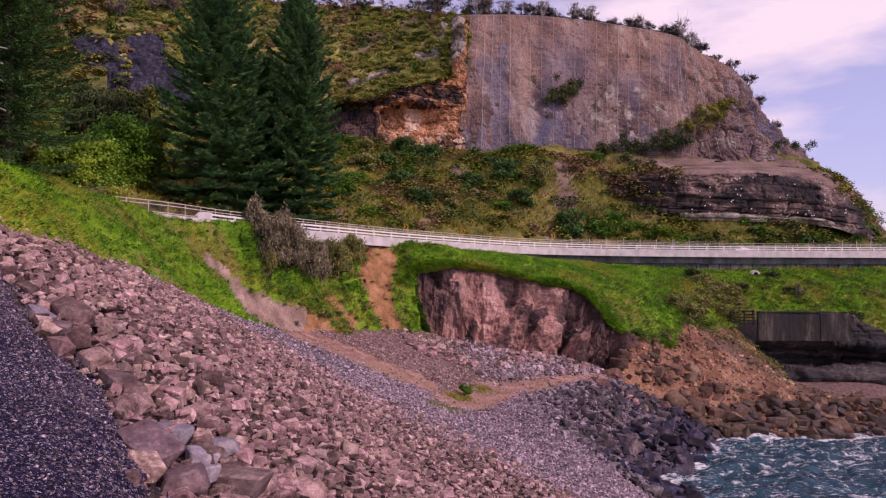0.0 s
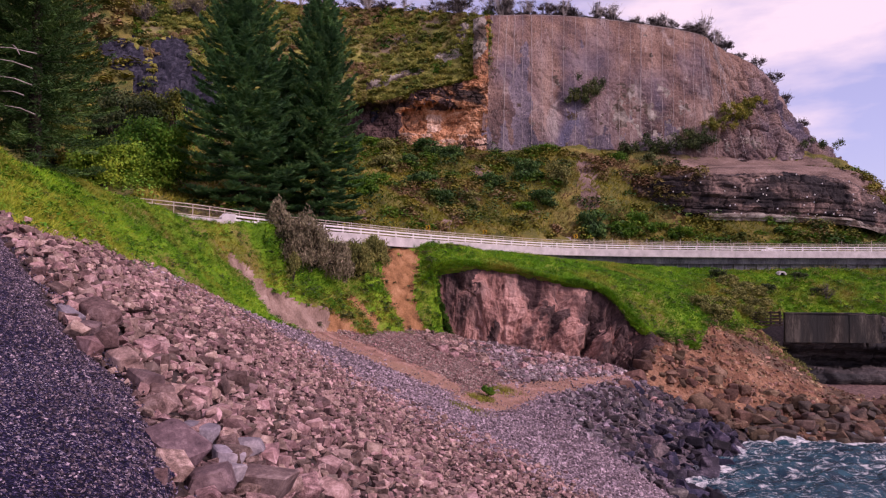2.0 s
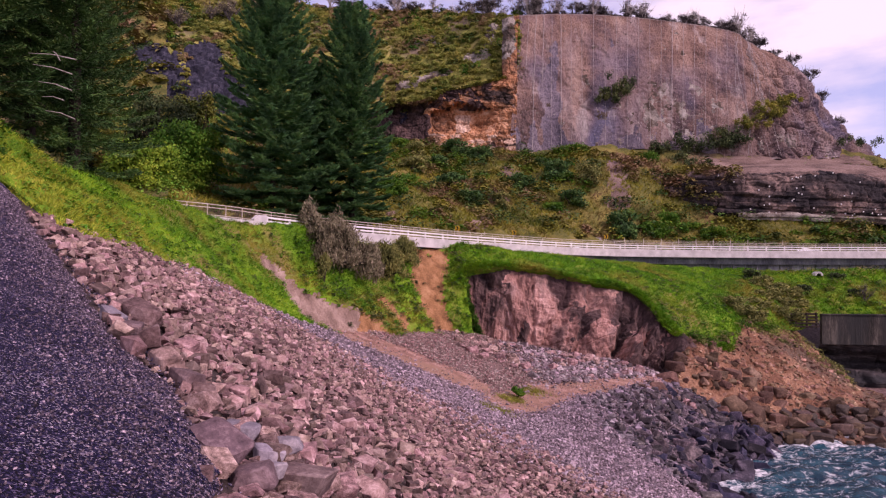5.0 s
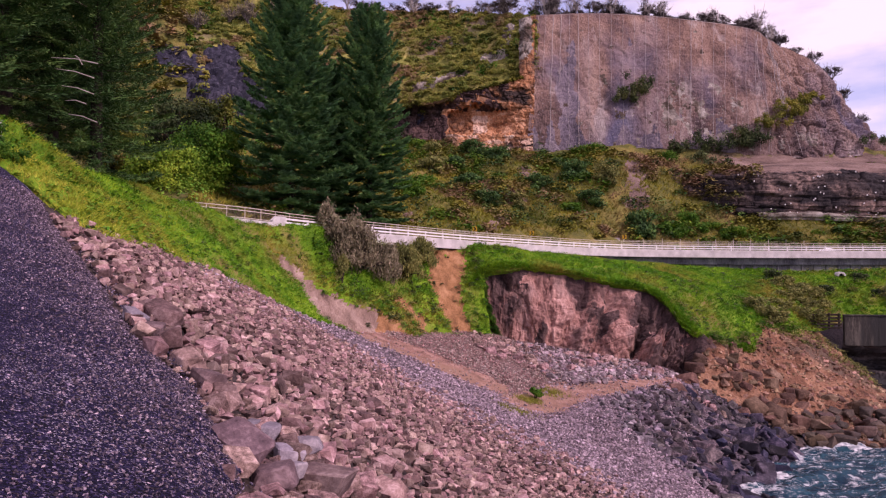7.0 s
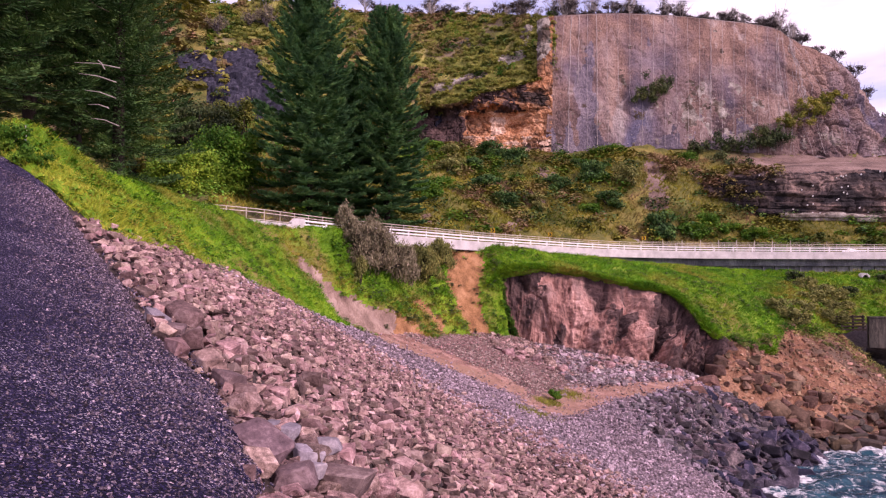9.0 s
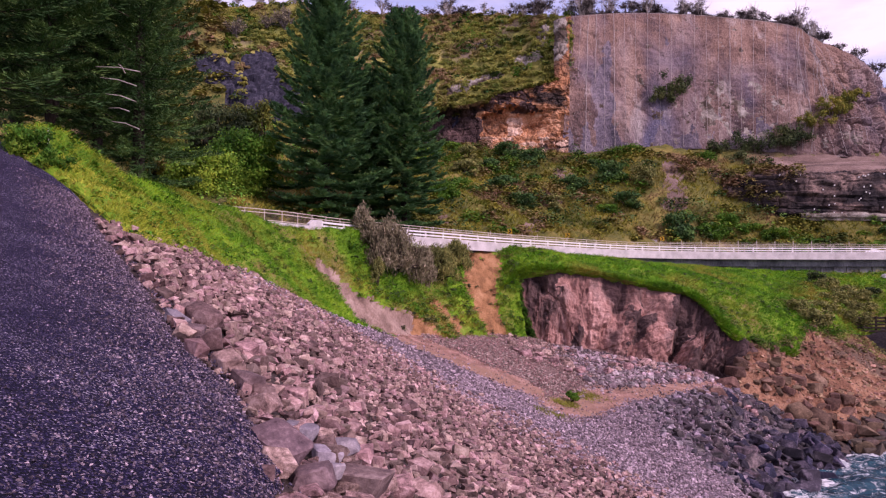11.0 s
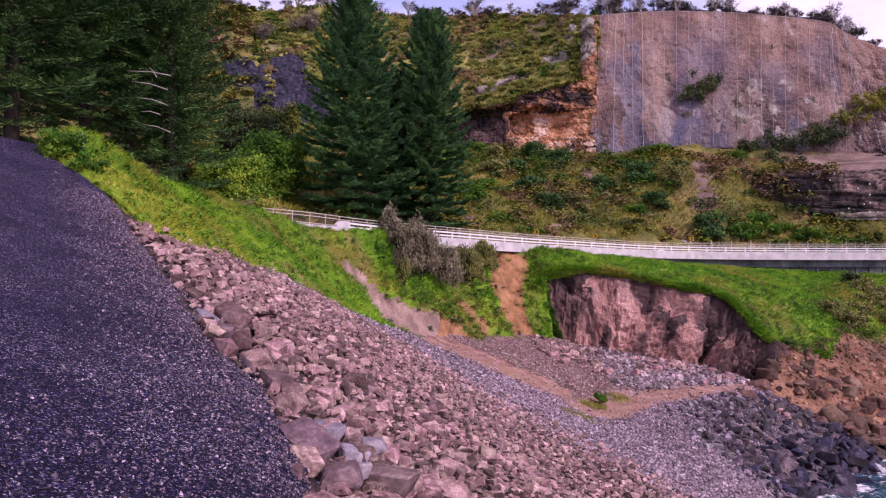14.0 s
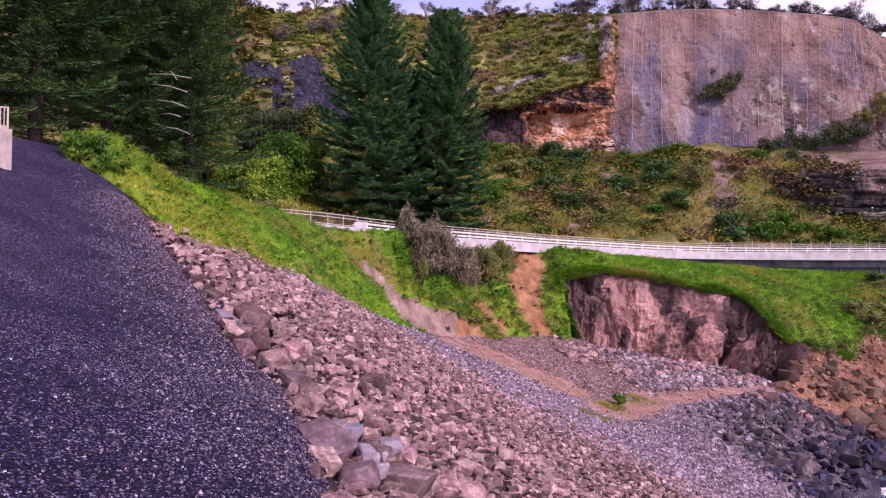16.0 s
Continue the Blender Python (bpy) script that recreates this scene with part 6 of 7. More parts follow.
def chevron_sign(s, up):
    p, h = along(s, 8.7)
    sign = thing("chevron_sign", "yellow road sign with a black chevron on a post", "road sign", "chevron signs", p)
    sign.rotation_euler[2] = math.radians(-10)
    part("post", box_mesh((0.08, 0.08, 3.0), (0, 0.06, -0.6 + up * 0.5), 0.01), GALV, sign)
    board = part("board", box_mesh((0.75, 0.04, 0.75), (0, 0, 0.35 + up), 0.01), YELLOW, sign, "yellow board")
    bm = bmesh.new()
    for k in (-0.02, 0.02):
        pts = [(-0.22, -0.32), (0.02, -0.32), (0.26, 0), (0.02, 0.32), (-0.22, 0.32), (0.02, 0)]
        vs = [bm.verts.new((x, -0.028 + k * 0.1, z + 0.35 + up)) for x, z in pts]
        bm.faces.new(vs)
    part("chevron", bm, BLACK, board, "black chevron")


for x in (0.0, 9.5, 25.0):
    chevron_sign(road_at(x), 1.0)


def build_cabinet():
    p, h = along(road_at(23), 8.6, 0.55)
    cab = thing("notice_board", "pale grey notice board on two posts beside the road", "sign", at=p)
    cab.rotation_euler[2] = h * 0.3
    part("board", box_mesh((2.6, 0.08, 1.1), (0, 0, 0.0), 0.01), CABLE, cab)
    for x in (-1.0, 1.0):
        part("post", box_mesh((0.1, 0.1, 1.8), (x, 0.1, -0.55), 0.01), GALV, cab)


build_cabinet()


def build_culvert():
    c = thing("culvert", "small arched concrete culvert mouth in the grass", "culvert", at=(59.1, 134.5, 19.9))
    bm = bmesh.new()
    ring = []
    for r, y in ((0.75, -0.4), (0.45, -0.4), (0.45, 1.2), (0.75, 1.2)):
        ring.append([bm.verts.new((r * math.cos(a), y, max(r * math.sin(a), -0.0))) for a in np.linspace(0, math.pi, 13)])
    for k in range(4):
        for i in range(12):
            bm.faces.new([ring[k][i], ring[k][i + 1], ring[(k + 1) % 4][i + 1], ring[(k + 1) % 4][i]])
    bmesh.ops.recalc_face_normals(bm, faces=bm.faces)
    arch = part("arch", bm, CONCRETE, c, "pale concrete arch")
    part("pipe_end", box_mesh((0.88, 0.1, 0.45), (0, 0.2, 0.22)), BLACK, arch, "dark pipe opening")


build_culvert()


def build_retaining_wall():
    a, b = Vector((52.8, 119.6, 8.8)), Vector((67.9, 118.6, 8.8))
    wall = thing("retaining_wall", "stained grey concrete retaining wall over the sea ledge", "wall", at=a)
    along_wall = (b - a).to_2d()
    wall.rotation_euler[2] = math.atan2(along_wall.y, along_wall.x)
    width = along_wall.length / 3
    for k in range(3):
        tall = 4.75 + (0.05, 0.0, -0.2)[k]
        part("wall_panel", box_mesh((width - 0.01, 0.7, tall), ((k + 0.5) * width, (0.0, 0.05, -0.03)[k], tall / 2), 0.05), OLD_CONCRETE, wall)
    part("coping", box_mesh((width * 2.5, 0.95, 0.22), (width * 1.25, 0, 4.82), 0.04), OLD_CONCRETE, wall)
    crib = thing("timber_crib", "low weathered timber crib wall at the head of the landslip", "wall", at=(46.6, 119.0, 11.5))
    for k in range(5):
        part("timber", box_mesh((5.6 - 0.2 * k, 0.3, 0.28), (2.9 + 0.1 * k, 0.12 * k, 0.2 + 0.5 * k), 0.03), BARK, crib)
    for x in (0.5, 2.2, 3.9, 5.4):
        part("post", box_mesh((0.25, 0.3, 2.5), (x, 0.35, 1.2), 0.03), BARK, crib)


build_retaining_wall()


# ---- netting over the cliff ----
def build_net():
    net = thing("rockfall_net", "steel rockfall netting hung over the cliff face", "netting")
    n = grid_normals(cliff_grid)
    if n[..., 1].mean() > 0:
        n = -n
    nv, nu = cliff_grid.shape[:2]

    def on_cliff(u, v, lift):
        x, y = u * (nu - 1), v * (nv - 1)
        i, j = min(int(x), nu - 2), min(int(y), nv - 2)
        a, b = x - i, y - j
        q = cliff_grid[j, i] * (1 - a) * (1 - b) + cliff_grid[j, i + 1] * a * (1 - b) + cliff_grid[j + 1, i + 1] * a * b + cliff_grid[j + 1, i] * (1 - a) * b
        return q + n[j, i] * lift

    def cable(pts, r, name="cable"):
        v, f = tube(pts, r, 4)
        mesh_object(name, v, f, CABLE, False, net)

    count = 23
    for k in range(count):
        u0 = 0.01 + 0.6 * k / (count - 1)
        strong = rng.random() < 0.3
        low = rng.uniform(0, 0.04) if rng.random() < 0.75 else rng.uniform(0.3, 0.6)
        cable([on_cliff(u0 + 0.0006 * math.sin(v * 5 + k), v, 0.3) for v in np.linspace(low, 0.995, 26)], 0.08 if strong else 0.045)
    for k in range(9):
        u0 = 0.6 + 0.045 * k
        cable([on_cliff(min(u0 + 0.012 * math.sin(v * 6 + 2 * k), 0.99), v, 0.3 + 0.2 * math.sin(9 * v + k)) for v in np.linspace(0.02, 0.97 - 0.01 * k, 26)], 0.045 + 0.03 * (k == 0))
    # the bunched edge where the flat sheets of net end
    for k in range(5):
        u0 = 0.655 + 0.004 * k
        cable([on_cliff(u0 + 0.006 * math.sin(v * 5 + 2.1 * k), v, 0.5 + 0.2 * math.sin(9 * v + k)) for v in np.linspace(0.3 + 0.05 * k, 0.97, 24)], 0.07, "net_edge")
    for v0 in (0.3, 0.62, 0.8):
        cable([on_cliff(u, v0 + 0.02 * math.sin(14 * u + 9 * v0), 0.2) for u in np.linspace(0.62, 0.97, 30)], 0.04, "cross_cable")
    cable([on_cliff(u, 0.99, 0.3) for u in np.linspace(0.005, 0.75, 60)], 0.06, "top_cable")
    cable([on_cliff(u, 0.015, 0.3) for u in np.linspace(0.005, 0.3, 30)], 0.07, "bottom_cable")
    plate = mesh_data("anchor_plate", *quads_of(box_mesh((0.2, 0.1, 0.2), (0, 0, 0), 0.02)), CABLE)
    for k in range(200):
        u, v = rng.uniform(0.01, 0.8), rng.uniform(0.02, 0.6)
        ob = new("anchor_plate", plate)
        ob.parent = net
        ob.location = on_cliff(u, v, 0.2)


build_net()


def build_bolts():
    """White rock bolts on the lower band."""
    p, n = scatter(band_grid, 150, lambda q, uv: (uv[:, 0] > 0.12) & (uv[:, 0] < 0.8) & (uv[:, 1] < 0.58))
    plate = mesh_data("rock_bolt", *quads_of(box_mesh((0.22, 0.35, 0.3), (0, 0, 0), 0.03)), STEEL)
    for q in p:
        ob = new("rock_bolt", plate)
        ob.parent = band
        ob.location = q + np.array([0, -0.1, 0])


build_bolts()


# ---- plants ----
def noise_keep(p, scale, level):
    return np.array([fbm(q, scale, 3) > level for q in p])


def shrubs(name, g, count, size, each, leaf, material, label, keep=None, kind="stuff", flat=0.75, broad=0.5, level=0.85):
    p, n = scatter(g, count, keep)
    r = rng.uniform(size[0], size[1], (len(p), 1)) * np.array([[1, 1, flat]])
    v, f = leaf_clouds(p + n * r[:, 2:3] * 0.25, r, each, leaf, 0.6, -0.35, level, broad)
    return tagged(mesh_object(name, v, f, material, False), label, "shrubs", kind=kind)


def grass(name, g, count, height, width, material, label, keep=None, each=5):
    p, n = scatter(g, count, keep)
    v, f = blades(p, n, height, width, each)
    return tagged(mesh_object(name, v, f, material, False), label, "grass", kind="stuff")


grass("verge_grass", verge_grid, 32000, 0.22, 0.028, BLADE, "bright green grass on the bank above the stones", lambda p, uv: on_turf(p, uv) & (uv[:, 0] > 0.32 * rng.random(len(p)) + 0.02) & ((uv[:, 1] > 0.55 * rng.random(len(p)) + 0.1) | (uv[:, 0] > 0.62 + 0.2 * rng.random(len(p)))))
grass("verge_straw", verge_grid, 32000, 0.2, 0.022, LIME, "yellow green grass near the path", lambda p, uv: on_turf(p, uv) & (uv[:, 0] < 0.6 - 0.2 * rng.random(len(p))) & ((uv[:, 1] < 0.62 - 0.3 * rng.random(len(p))) | (uv[:, 0] < 0.28)))
grass("slope_grass", slope_grid, 9000, 0.35, 0.045, BLADE, "green grass on the slope below the road", on_turf)
grass("shelf_grass", shelf_grid, 22000, 0.35, 0.05, BLADE, "green grass on the shelf over the rock face", on_turf)
grass("lip_grass", shelf_grid[9:15], 5000, 0.5, 0.05, BLADE, "long grass hanging over the top of the rock face")
grass("right_grass", right_grid, 20000, 0.4, 0.055, BLADE, "green grass under the bridge", on_turf)
grass("hill_grass", hill_grid, 22000, 0.75, 0.09, HILL_BLADE, "olive and yellow grass among the scrub", on_hill, 5)
grass("crest_grass", crest_grid, 5000, 0.65, 0.11, HILL_BLADE, "olive and yellow grass on the hill top", on_hill, 3)
shrubs("verge_plants", verge_grid, 900, (0.2, 0.5), 40, 0.1, PLANT_LEAF, "low leafy plants in the grass bank", on_turf)
shrubs("verge_dark", verge_grid, 420, (0.15, 0.45), 36, 0.09, DUSKY_GREEN, "dull green weeds in the grass bank", lambda p, uv: on_turf(p, uv) & (uv[:, 0] > 0.3) & noise_keep(p, 0.25, 0.0))
shrubs("shelf_dark", shelf_grid, 500, (0.2, 0.6), 40, 0.13, DUSKY_GREEN, "dull green weeds on the grass shelf", lambda p, uv: noise_keep(p, 0.2, 0.05))
shrubs("slope_plants", slope_grid, 500, (0.3, 0.8), 50, 0.13, PLANT_LEAF, "leafy plants on the slope below the road", on_turf)
shrubs("slope_dark", slope_grid, 200, (0.3, 0.9), 60, 0.13, DUSKY_GREEN, "dull green plants on the slope below the road", on_turf)
shrubs("slope_dry", slope_grid, 300, (0.25, 0.7), 50, 0.12, DRY_LEAF, "dry tufts on the slope below the road", lambda p, uv: on_turf(p, uv) & (earth_gap(p) < 1.6))
shrubs("gully_tufts", slope_grid, 150, (0.1, 0.45), 50, 0.11, DUSKY_GREEN, "grass tufts clinging to the bare gullies", lambda p, uv: (earth_gap(p) < -0.15) & noise_keep(p, 0.5, -0.05))
shrubs("shelf_plants", shelf_grid, 500, (0.25, 0.6), 40, 0.13, PLANT_LEAF, "low leafy plants on the grass shelf", on_turf)
shrubs("right_plants", right_grid, 600, (0.3, 0.9), 50, 0.15, PLANT_LEAF, "leafy plants under the bridge", on_turf)
shrubs("side_green", face_grid[:, :9], 220, (0.2, 0.55), 44, 0.12, GREEN_LEAF, "leaves along the side of the rock face")
shrubs("edge_scrub", shelf_grid[10:20], 170, (0.3, 0.8), 50, 0.13, DRY_LEAF, "dry tufts along the foot of the grass shelf", lambda p, uv: uv[:, 0] > 0.8)
shrubs("edge_green", shelf_grid[10:18], 420, (0.2, 0.55), 50, 0.12, PLANT_LEAF, "grass and leaves hanging over the top of the rock face", lambda p, uv: uv[:, 0] < 0.85)
shrubs("right_scrub", right_grid, 260, (0.5, 1.3), 60, 0.17, SCRUB_LEAF, "brown and olive scrub under the bridge", lambda p, uv: noise_keep(p, 0.09, 0.1) & (uv[:, 1] < 0.8))
shrubs("right_dark", right_grid, 120, (0.6, 1.5), 80, 0.18, DUSKY_GREEN, "dull dark green bushes under the bridge", lambda p, uv: (uv[:, 0] > 0.55) & (uv[:, 1] < 0.85))
shrubs("hill_scrub", hill_grid, 1500, (0.8, 2.5), 120, 0.26, SCRUB_LEAF, "olive and brown coastal scrub on the hillside", lambda p, uv: on_hill(p, uv) & (uv[:, 0] > 0.075) & noise_keep(p, 0.07, -0.05), broad=0.85)
shrubs("hill_dark", hill_grid, 260, (1.2, 3.2), 120, 0.25, BUSH_LEAF, "dark green rounded bushes on the hillside", lambda p, uv: on_hill(p, uv) & (uv[:, 0] > 0.075), broad=0.85)
shrubs("crest_dark", crest_grid, 240, (0.9, 2.4), 80, 0.3, BUSH_LEAF, "dark green bushes on the hill top", on_hill, broad=0.85)
shrubs("crest_green", crest_grid, 700, (0.8, 2.2), 80, 0.26, GREEN_LEAF, "green bushes on the hill top", lambda p, uv: on_hill(p, uv) & noise_keep(p, 0.04, 0.0), broad=0.85, level=0.5)
shrubs("vine_mound", hill_grid, 300, (1.6, 3.4), 170, 0.2, VINE_LEAF, "bright green creeper mounded over the hillside beside the pines", lambda p, uv: (uv[:, 0] < 0.085) & (uv[:, 1] > 0.12) & (uv[:, 1] < 1.0) & noise_keep(p, 0.06, -0.5), broad=0.8, level=0.6)
shrubs("vine_cover", crest_grid, 260, (1.0, 2.4), 130, 0.22, VINE_LEAF, "bright green creeper under the bare rock", lambda p, uv: (uv[:, 1] < 0.22) & (uv[:, 0] < 0.22) & (bare_gap(p)[0] > 0.8) & noise_keep(p, 0.06, -0.1), broad=0.8, level=0.6)
shrubs("band_scrub", band_grid, 400, (0.6, 1.8), 80, 0.25, SCRUB_LEAF, "scrub hanging over the rock band", lambda p, uv: ((uv[:, 1] > 0.8 + 0.15 * rng.random(len(p))) & ((p[:, 0] < 53) | (p[:, 0] > 93))) | (uv[:, 0] < 0.1 + 0.16 * rng.random(len(p))), broad=0.85)
shrubs("band_mound", band_grid, 260, (1.0, 2.4), 110, 0.24, SCRUB_LEAF, "mounded olive scrub growing over the end of the rock band", lambda p, uv: (p[:, 0] < 55 - 0.8 * np.abs(p[:, 2] - 43)) & (p[:, 2] > 36.5), broad=0.85)
shrubs("nose_scrub", band_grid, 200, (0.8, 1.8), 90, 0.24, SCRUB_LEAF, "olive scrub on the end of the headland", lambda p, uv: (p[:, 0] > 90) & (uv[:, 1] > 0.6), broad=0.85)
shrubs("hill_green", hill_grid, 900, (0.9, 2.8), 90, 0.27, GREEN_LEAF, "fresh green bushes on the hillside", lambda p, uv: on_hill(p, uv) & noise_keep(p, 0.04, 0.05), broad=0.85)
shrubs("roadside_green", hill_grid[:40], 520, (0.7, 2.0), 80, 0.24, GREEN_LEAF, "thick green bushes above the road", lambda p, uv: (p[:, 0] > 32) & (uv[:, 1] < 0.95), broad=0.85)
shrubs("crest_scrub", crest_grid, 2700, (0.6, 1.7), 90, 0.27, CREST_LEAF, "olive scrub on the hill top", on_hill, flat=0.6, broad=0.85, level=0.35)
shrubs("seam_scrub", left_grid[20:, 92:], 700, (0.8, 2.2), 50, 0.3, SCRUB_LEAF, "olive scrub on the upper hillside", lambda p, uv: bare_gap(p)[0] > 0.5, broad=0.85)
shrubs("far_scrub", left_grid, 1500, (1.2, 3.0), 50, 0.45, SCRUB_LEAF, "dense scrub on the steep hillside", lambda p, uv: (p[:, 0] > -125) & (p[:, 1] > 100), broad=0.85)
shrubs("near_scrub", left_grid[:34], 700, (0.6, 1.6), 70, 0.16, GREEN_LEAF, "green scrub behind the pines", lambda p, uv: p[:, 0] > -90, broad=0.85)


for at, size, count in (((34.3, 190.0, 70.0), 2.8, 18), ((30.5, 190.0, 68.0), 2.2, 12), ((51.5, 187.0, 54.6), 3.0, 22), ((60.5, 187.0, 55.4), 3.2, 26), ((41.1, 186.0, 53.2), 2.2, 8), ((72.1, 190.0, 63.6), 2.2, 18),
                        ((66.6, 188.0, 59.4), 2.2, 14), ((77.7, 193.0, 66.2), 1.9, 14), ((93.7, 190.0, 54.9), 2.5, 8), ((52.7, 180.0, 46.6), 3.0, 12), ((46.0, 182.0, 48.3), 3.0, 12)):
    c = np.array(at) + rng.normal(0, size * 0.7, (count, 3)) * np.array([1.3, 0.3, 0.6])
    grassy = at[0] > 64 and at[2] > 58
    v, f = leaf_clouds(c, np.full((count, 3), size * 0.5), 130, 0.24, 0.25, -2)
    tagged(mesh_object("cliff_shrub", v, f, SCRUB_LEAF if grassy else DUSKY_GREEN, False), "olive grass and leaves on a ledge of the cliff" if grassy else "dark green shrub rooted on the cliff face", "shrub", "cliff shrubs")


shrubs("slip_scrub", debris_grid[84:], 300, (0.3, 0.9), 50, 0.13, DRY_LEAF, "dry scrub along the top of the landslip", lambda p, uv: uv[:, 0] < 0.75)
shrubs("slip_green", debris_grid[88:, :90], 220, (0.3, 0.8), 50, 0.13, GREEN_LEAF, "green tufts along the top of the landslip")
shrubs("landslip_scrub", right_grid, 420, (0.4, 1.1), 60, 0.14, DRY_LEAF, "dry brown scrub round the head of the landslip", lambda p, uv: (uv[:, 0] > 0.05) & (uv[:, 0] < 0.42) & (uv[:, 1] < 0.55) & (rng.random(len(p)) < 1.3 - 2 * uv[:, 1]))


# ---- pines ----
def pine_shape(height, radius, seed, gap=1.5, wide=0.16, each=80, taper=0.5, base=0.03, twig=1.0):
    """Tiers of level boughs with open gaps between: each bough a feathered frond of needled twigs whose tips turn up."""
    r = np.random.default_rng(seed)
    trunk = tube([(0, 0, -1), (0, 0, height * 0.5), (0, 0, height * 0.97)], [0.016 * height, 0.01 * height, 0.03], 9)
    quads, limbs = [], []
    z = height * base
    while z < height * 0.99:
        rel = z / height
        L = radius * (1 - rel) ** taper * (0.86 + 0.14 * min(1, rel * 8)) + 0.25
        count = 9 if rel < 0.6 else 8
        start = r.uniform(0, 2 * math.pi)
        for k in range(count):
            a = start + 2 * math.pi * (k / count) + r.uniform(-0.25, 0.25)
            Lk = L * r.uniform(0.76, 1.08)
            z0 = z + r.uniform(-0.22, 0.22) * gap
            sag, rise = (0.1 + 0.6 * rel) - 0.36 * (1 - rel), 0.3 * min(Lk, 3.0)

            def bough(t):
                return np.stack([t * Lk, 0 * t, z0 + Lk * sag * t + rise * t ** 4], 1)
            limbs.append([(math.cos(a) * q[0], math.sin(a) * q[0], q[2]) for q in bough(np.array([0.0, 0.5, 0.97]))])
            n = int(each * (0.25 + 0.75 * min(1.0, Lk / 6)))
            t = np.concatenate([1 - 0.9 * r.random(n) ** 1.25, np.full(7, 0.97)])
            m = len(t)
            side = r.choice([-1.0, 1.0], m)
            turn = side * r.uniform(0.3, 1.3, m)
            turn[-7:] = r.uniform(-0.5, 0.5, 7)
            reach = (0.3 + 0.3 * Lk * (1 - t) ** 0.6 * (0.35 + t)) * r.uniform(0.6, 1.15, m)
            reach = np.minimum(reach, 1.7) * twig
            root = bough(t) + r.normal(0, 0.07, (m, 3))
            root[:, 1] += (1 - twig) * side * r.random(m) * np.minimum(0.3 * Lk * (1 - t) ** 0.6 * (0.35 + t), 1.6)
            aim = np.stack([np.cos(turn), np.sin(turn), r.uniform(-0.05, 0.25, m) + 0.5 * t ** 5], 1)
            tip = root + aim * reach[:, None]
            roll = r.normal(0, 0.55, m)
            w = wide * (0.7 + 0.5 * r.random(m))
            flat = np.stack([-np.sin(turn) * np.cos(roll), np.cos(turn) * np.cos(roll), np.sin(roll)], 1) * w[:, None]
            mid = root * 0.5 + tip * 0.5 - np.array([0, 0, 0.05])
            q = np.stack([root, mid - flat, tip, mid + flat], 1).reshape(-1, 3)
            c, d = math.cos(a), math.sin(a)
            quads.append(np.stack([q[:, 0] * c - q[:, 1] * d, q[:, 0] * d + q[:, 1] * c, q[:, 2]], 1))
        z += gap * (1.1 - 0.6 * rel) * r.uniform(0.85, 1.15)
    V = np.vstack(quads)
    fronds = V, np.arange(len(V)).reshape(-1, 4)
    # large inner leaves round the trunk, added to block light through the crown
    zc = np.arange(height * (base + 0.02), height * 0.93, 0.7)
    rc = 0.34 * radius * (1 - zc / height) ** taper
    core = leaf_clouds(np.stack([0 * zc, 0 * zc, zc], 1), np.stack([rc, rc, 0 * rc + 0.6], 1), int(90 / twig), 0.34 * twig + 0.1, 0.2, -2, 0.7, 0.18)
    wood = joined([trunk] + [tube(q, [0.06, 0.035, 0.012], 3) for q in limbs[::2]])
    return wood, joined([fronds, core])


def pine(at, height, radius, seed, gap=1.45, label="tall dark green pine with tiered branches", wide=0.14, each=180, taper=0.5, base=0.03, foliage=None, twig=1.0):
    tree = thing("pine_tree", label, "tree", "pines", at)
    wood, crown = pine_shape(height, radius, seed, gap, wide, each, taper, base, twig)
    mesh_object("trunk", *wood, BARK, True, tree)
    mesh_object("crown", *crown, foliage or PINE_LEAF, False, tree)
    return tree


pine((-30.7, 96.0, 28.0), 33.5, 9.6, 1, 1.4, taper=0.52)
pine((-28.1, 108.0, 28.6), 24, 6.5, 6, 1.4)
pine((-21.2, 104.0, 27.7), 32.5, 7.4, 2, 1.4, taper=0.48)
old_pine = pine((-34.9, 38.6, 28.5), 30, 9.0, 3, 1.8, "huge old pine standing beside the path", 0.045, 520, 0.5, 0.12, OLD_PINE_LEAF, 0.34)
for at, f, turn in (((-38.1, 35.5, 26.8), 1.0, 70), ((-35.3, 46.0, 29.0), 1.08, 150), ((-43.4, 52.4, 30.3), 1.1, 250), ((-37.0, 59.4, 28.6), 0.9, 200), ((-36.3, 52.7, 28.2), 0.95, 310)):
    copy_thing(old_pine, pose(*at, 0, 0, turn) @ Matrix.Diagonal((f, f, f, 1)))
thin_pine = pine((-29.5, 47.6, 26.9), 29, 5.0, 7, 1.6, "thin old pine with pale dead branches", 0.045, 380, 0.45, 0.03, OLD_PINE_LEAF, 0.36)
base = thin_pine.location
for a, b in (((-30.8, 44.3, 34.7), (-27.9, 45.0, 34.4)), ((-30.6, 44.5, 34.0), (-28.1, 44.9, 33.4)), ((-29.1, 44.3, 34.8), (-28.7, 44.5, 34.2)), ((-30.3, 44.7, 32.9), (-28.1, 44.9, 32.3)),
             ((-29.9, 44.9, 31.0), (-27.9, 45.0, 30.4)), ((-30.1, 44.8, 31.9), (-28.5, 44.7, 31.6))):
    a, b = (Vector(p) * 0.92 + Vector((0, 0, 20)) * 0.08 - base for p in (a, b))
    mid = (a + b) / 2 + Vector((0, 0, 0.12))
    mesh_object("dead_branch", *tube([a, mid, b], [0.012, 0.03, 0.04], 5), PALE_BARK, True, thin_pine, "pale bare dead branch")


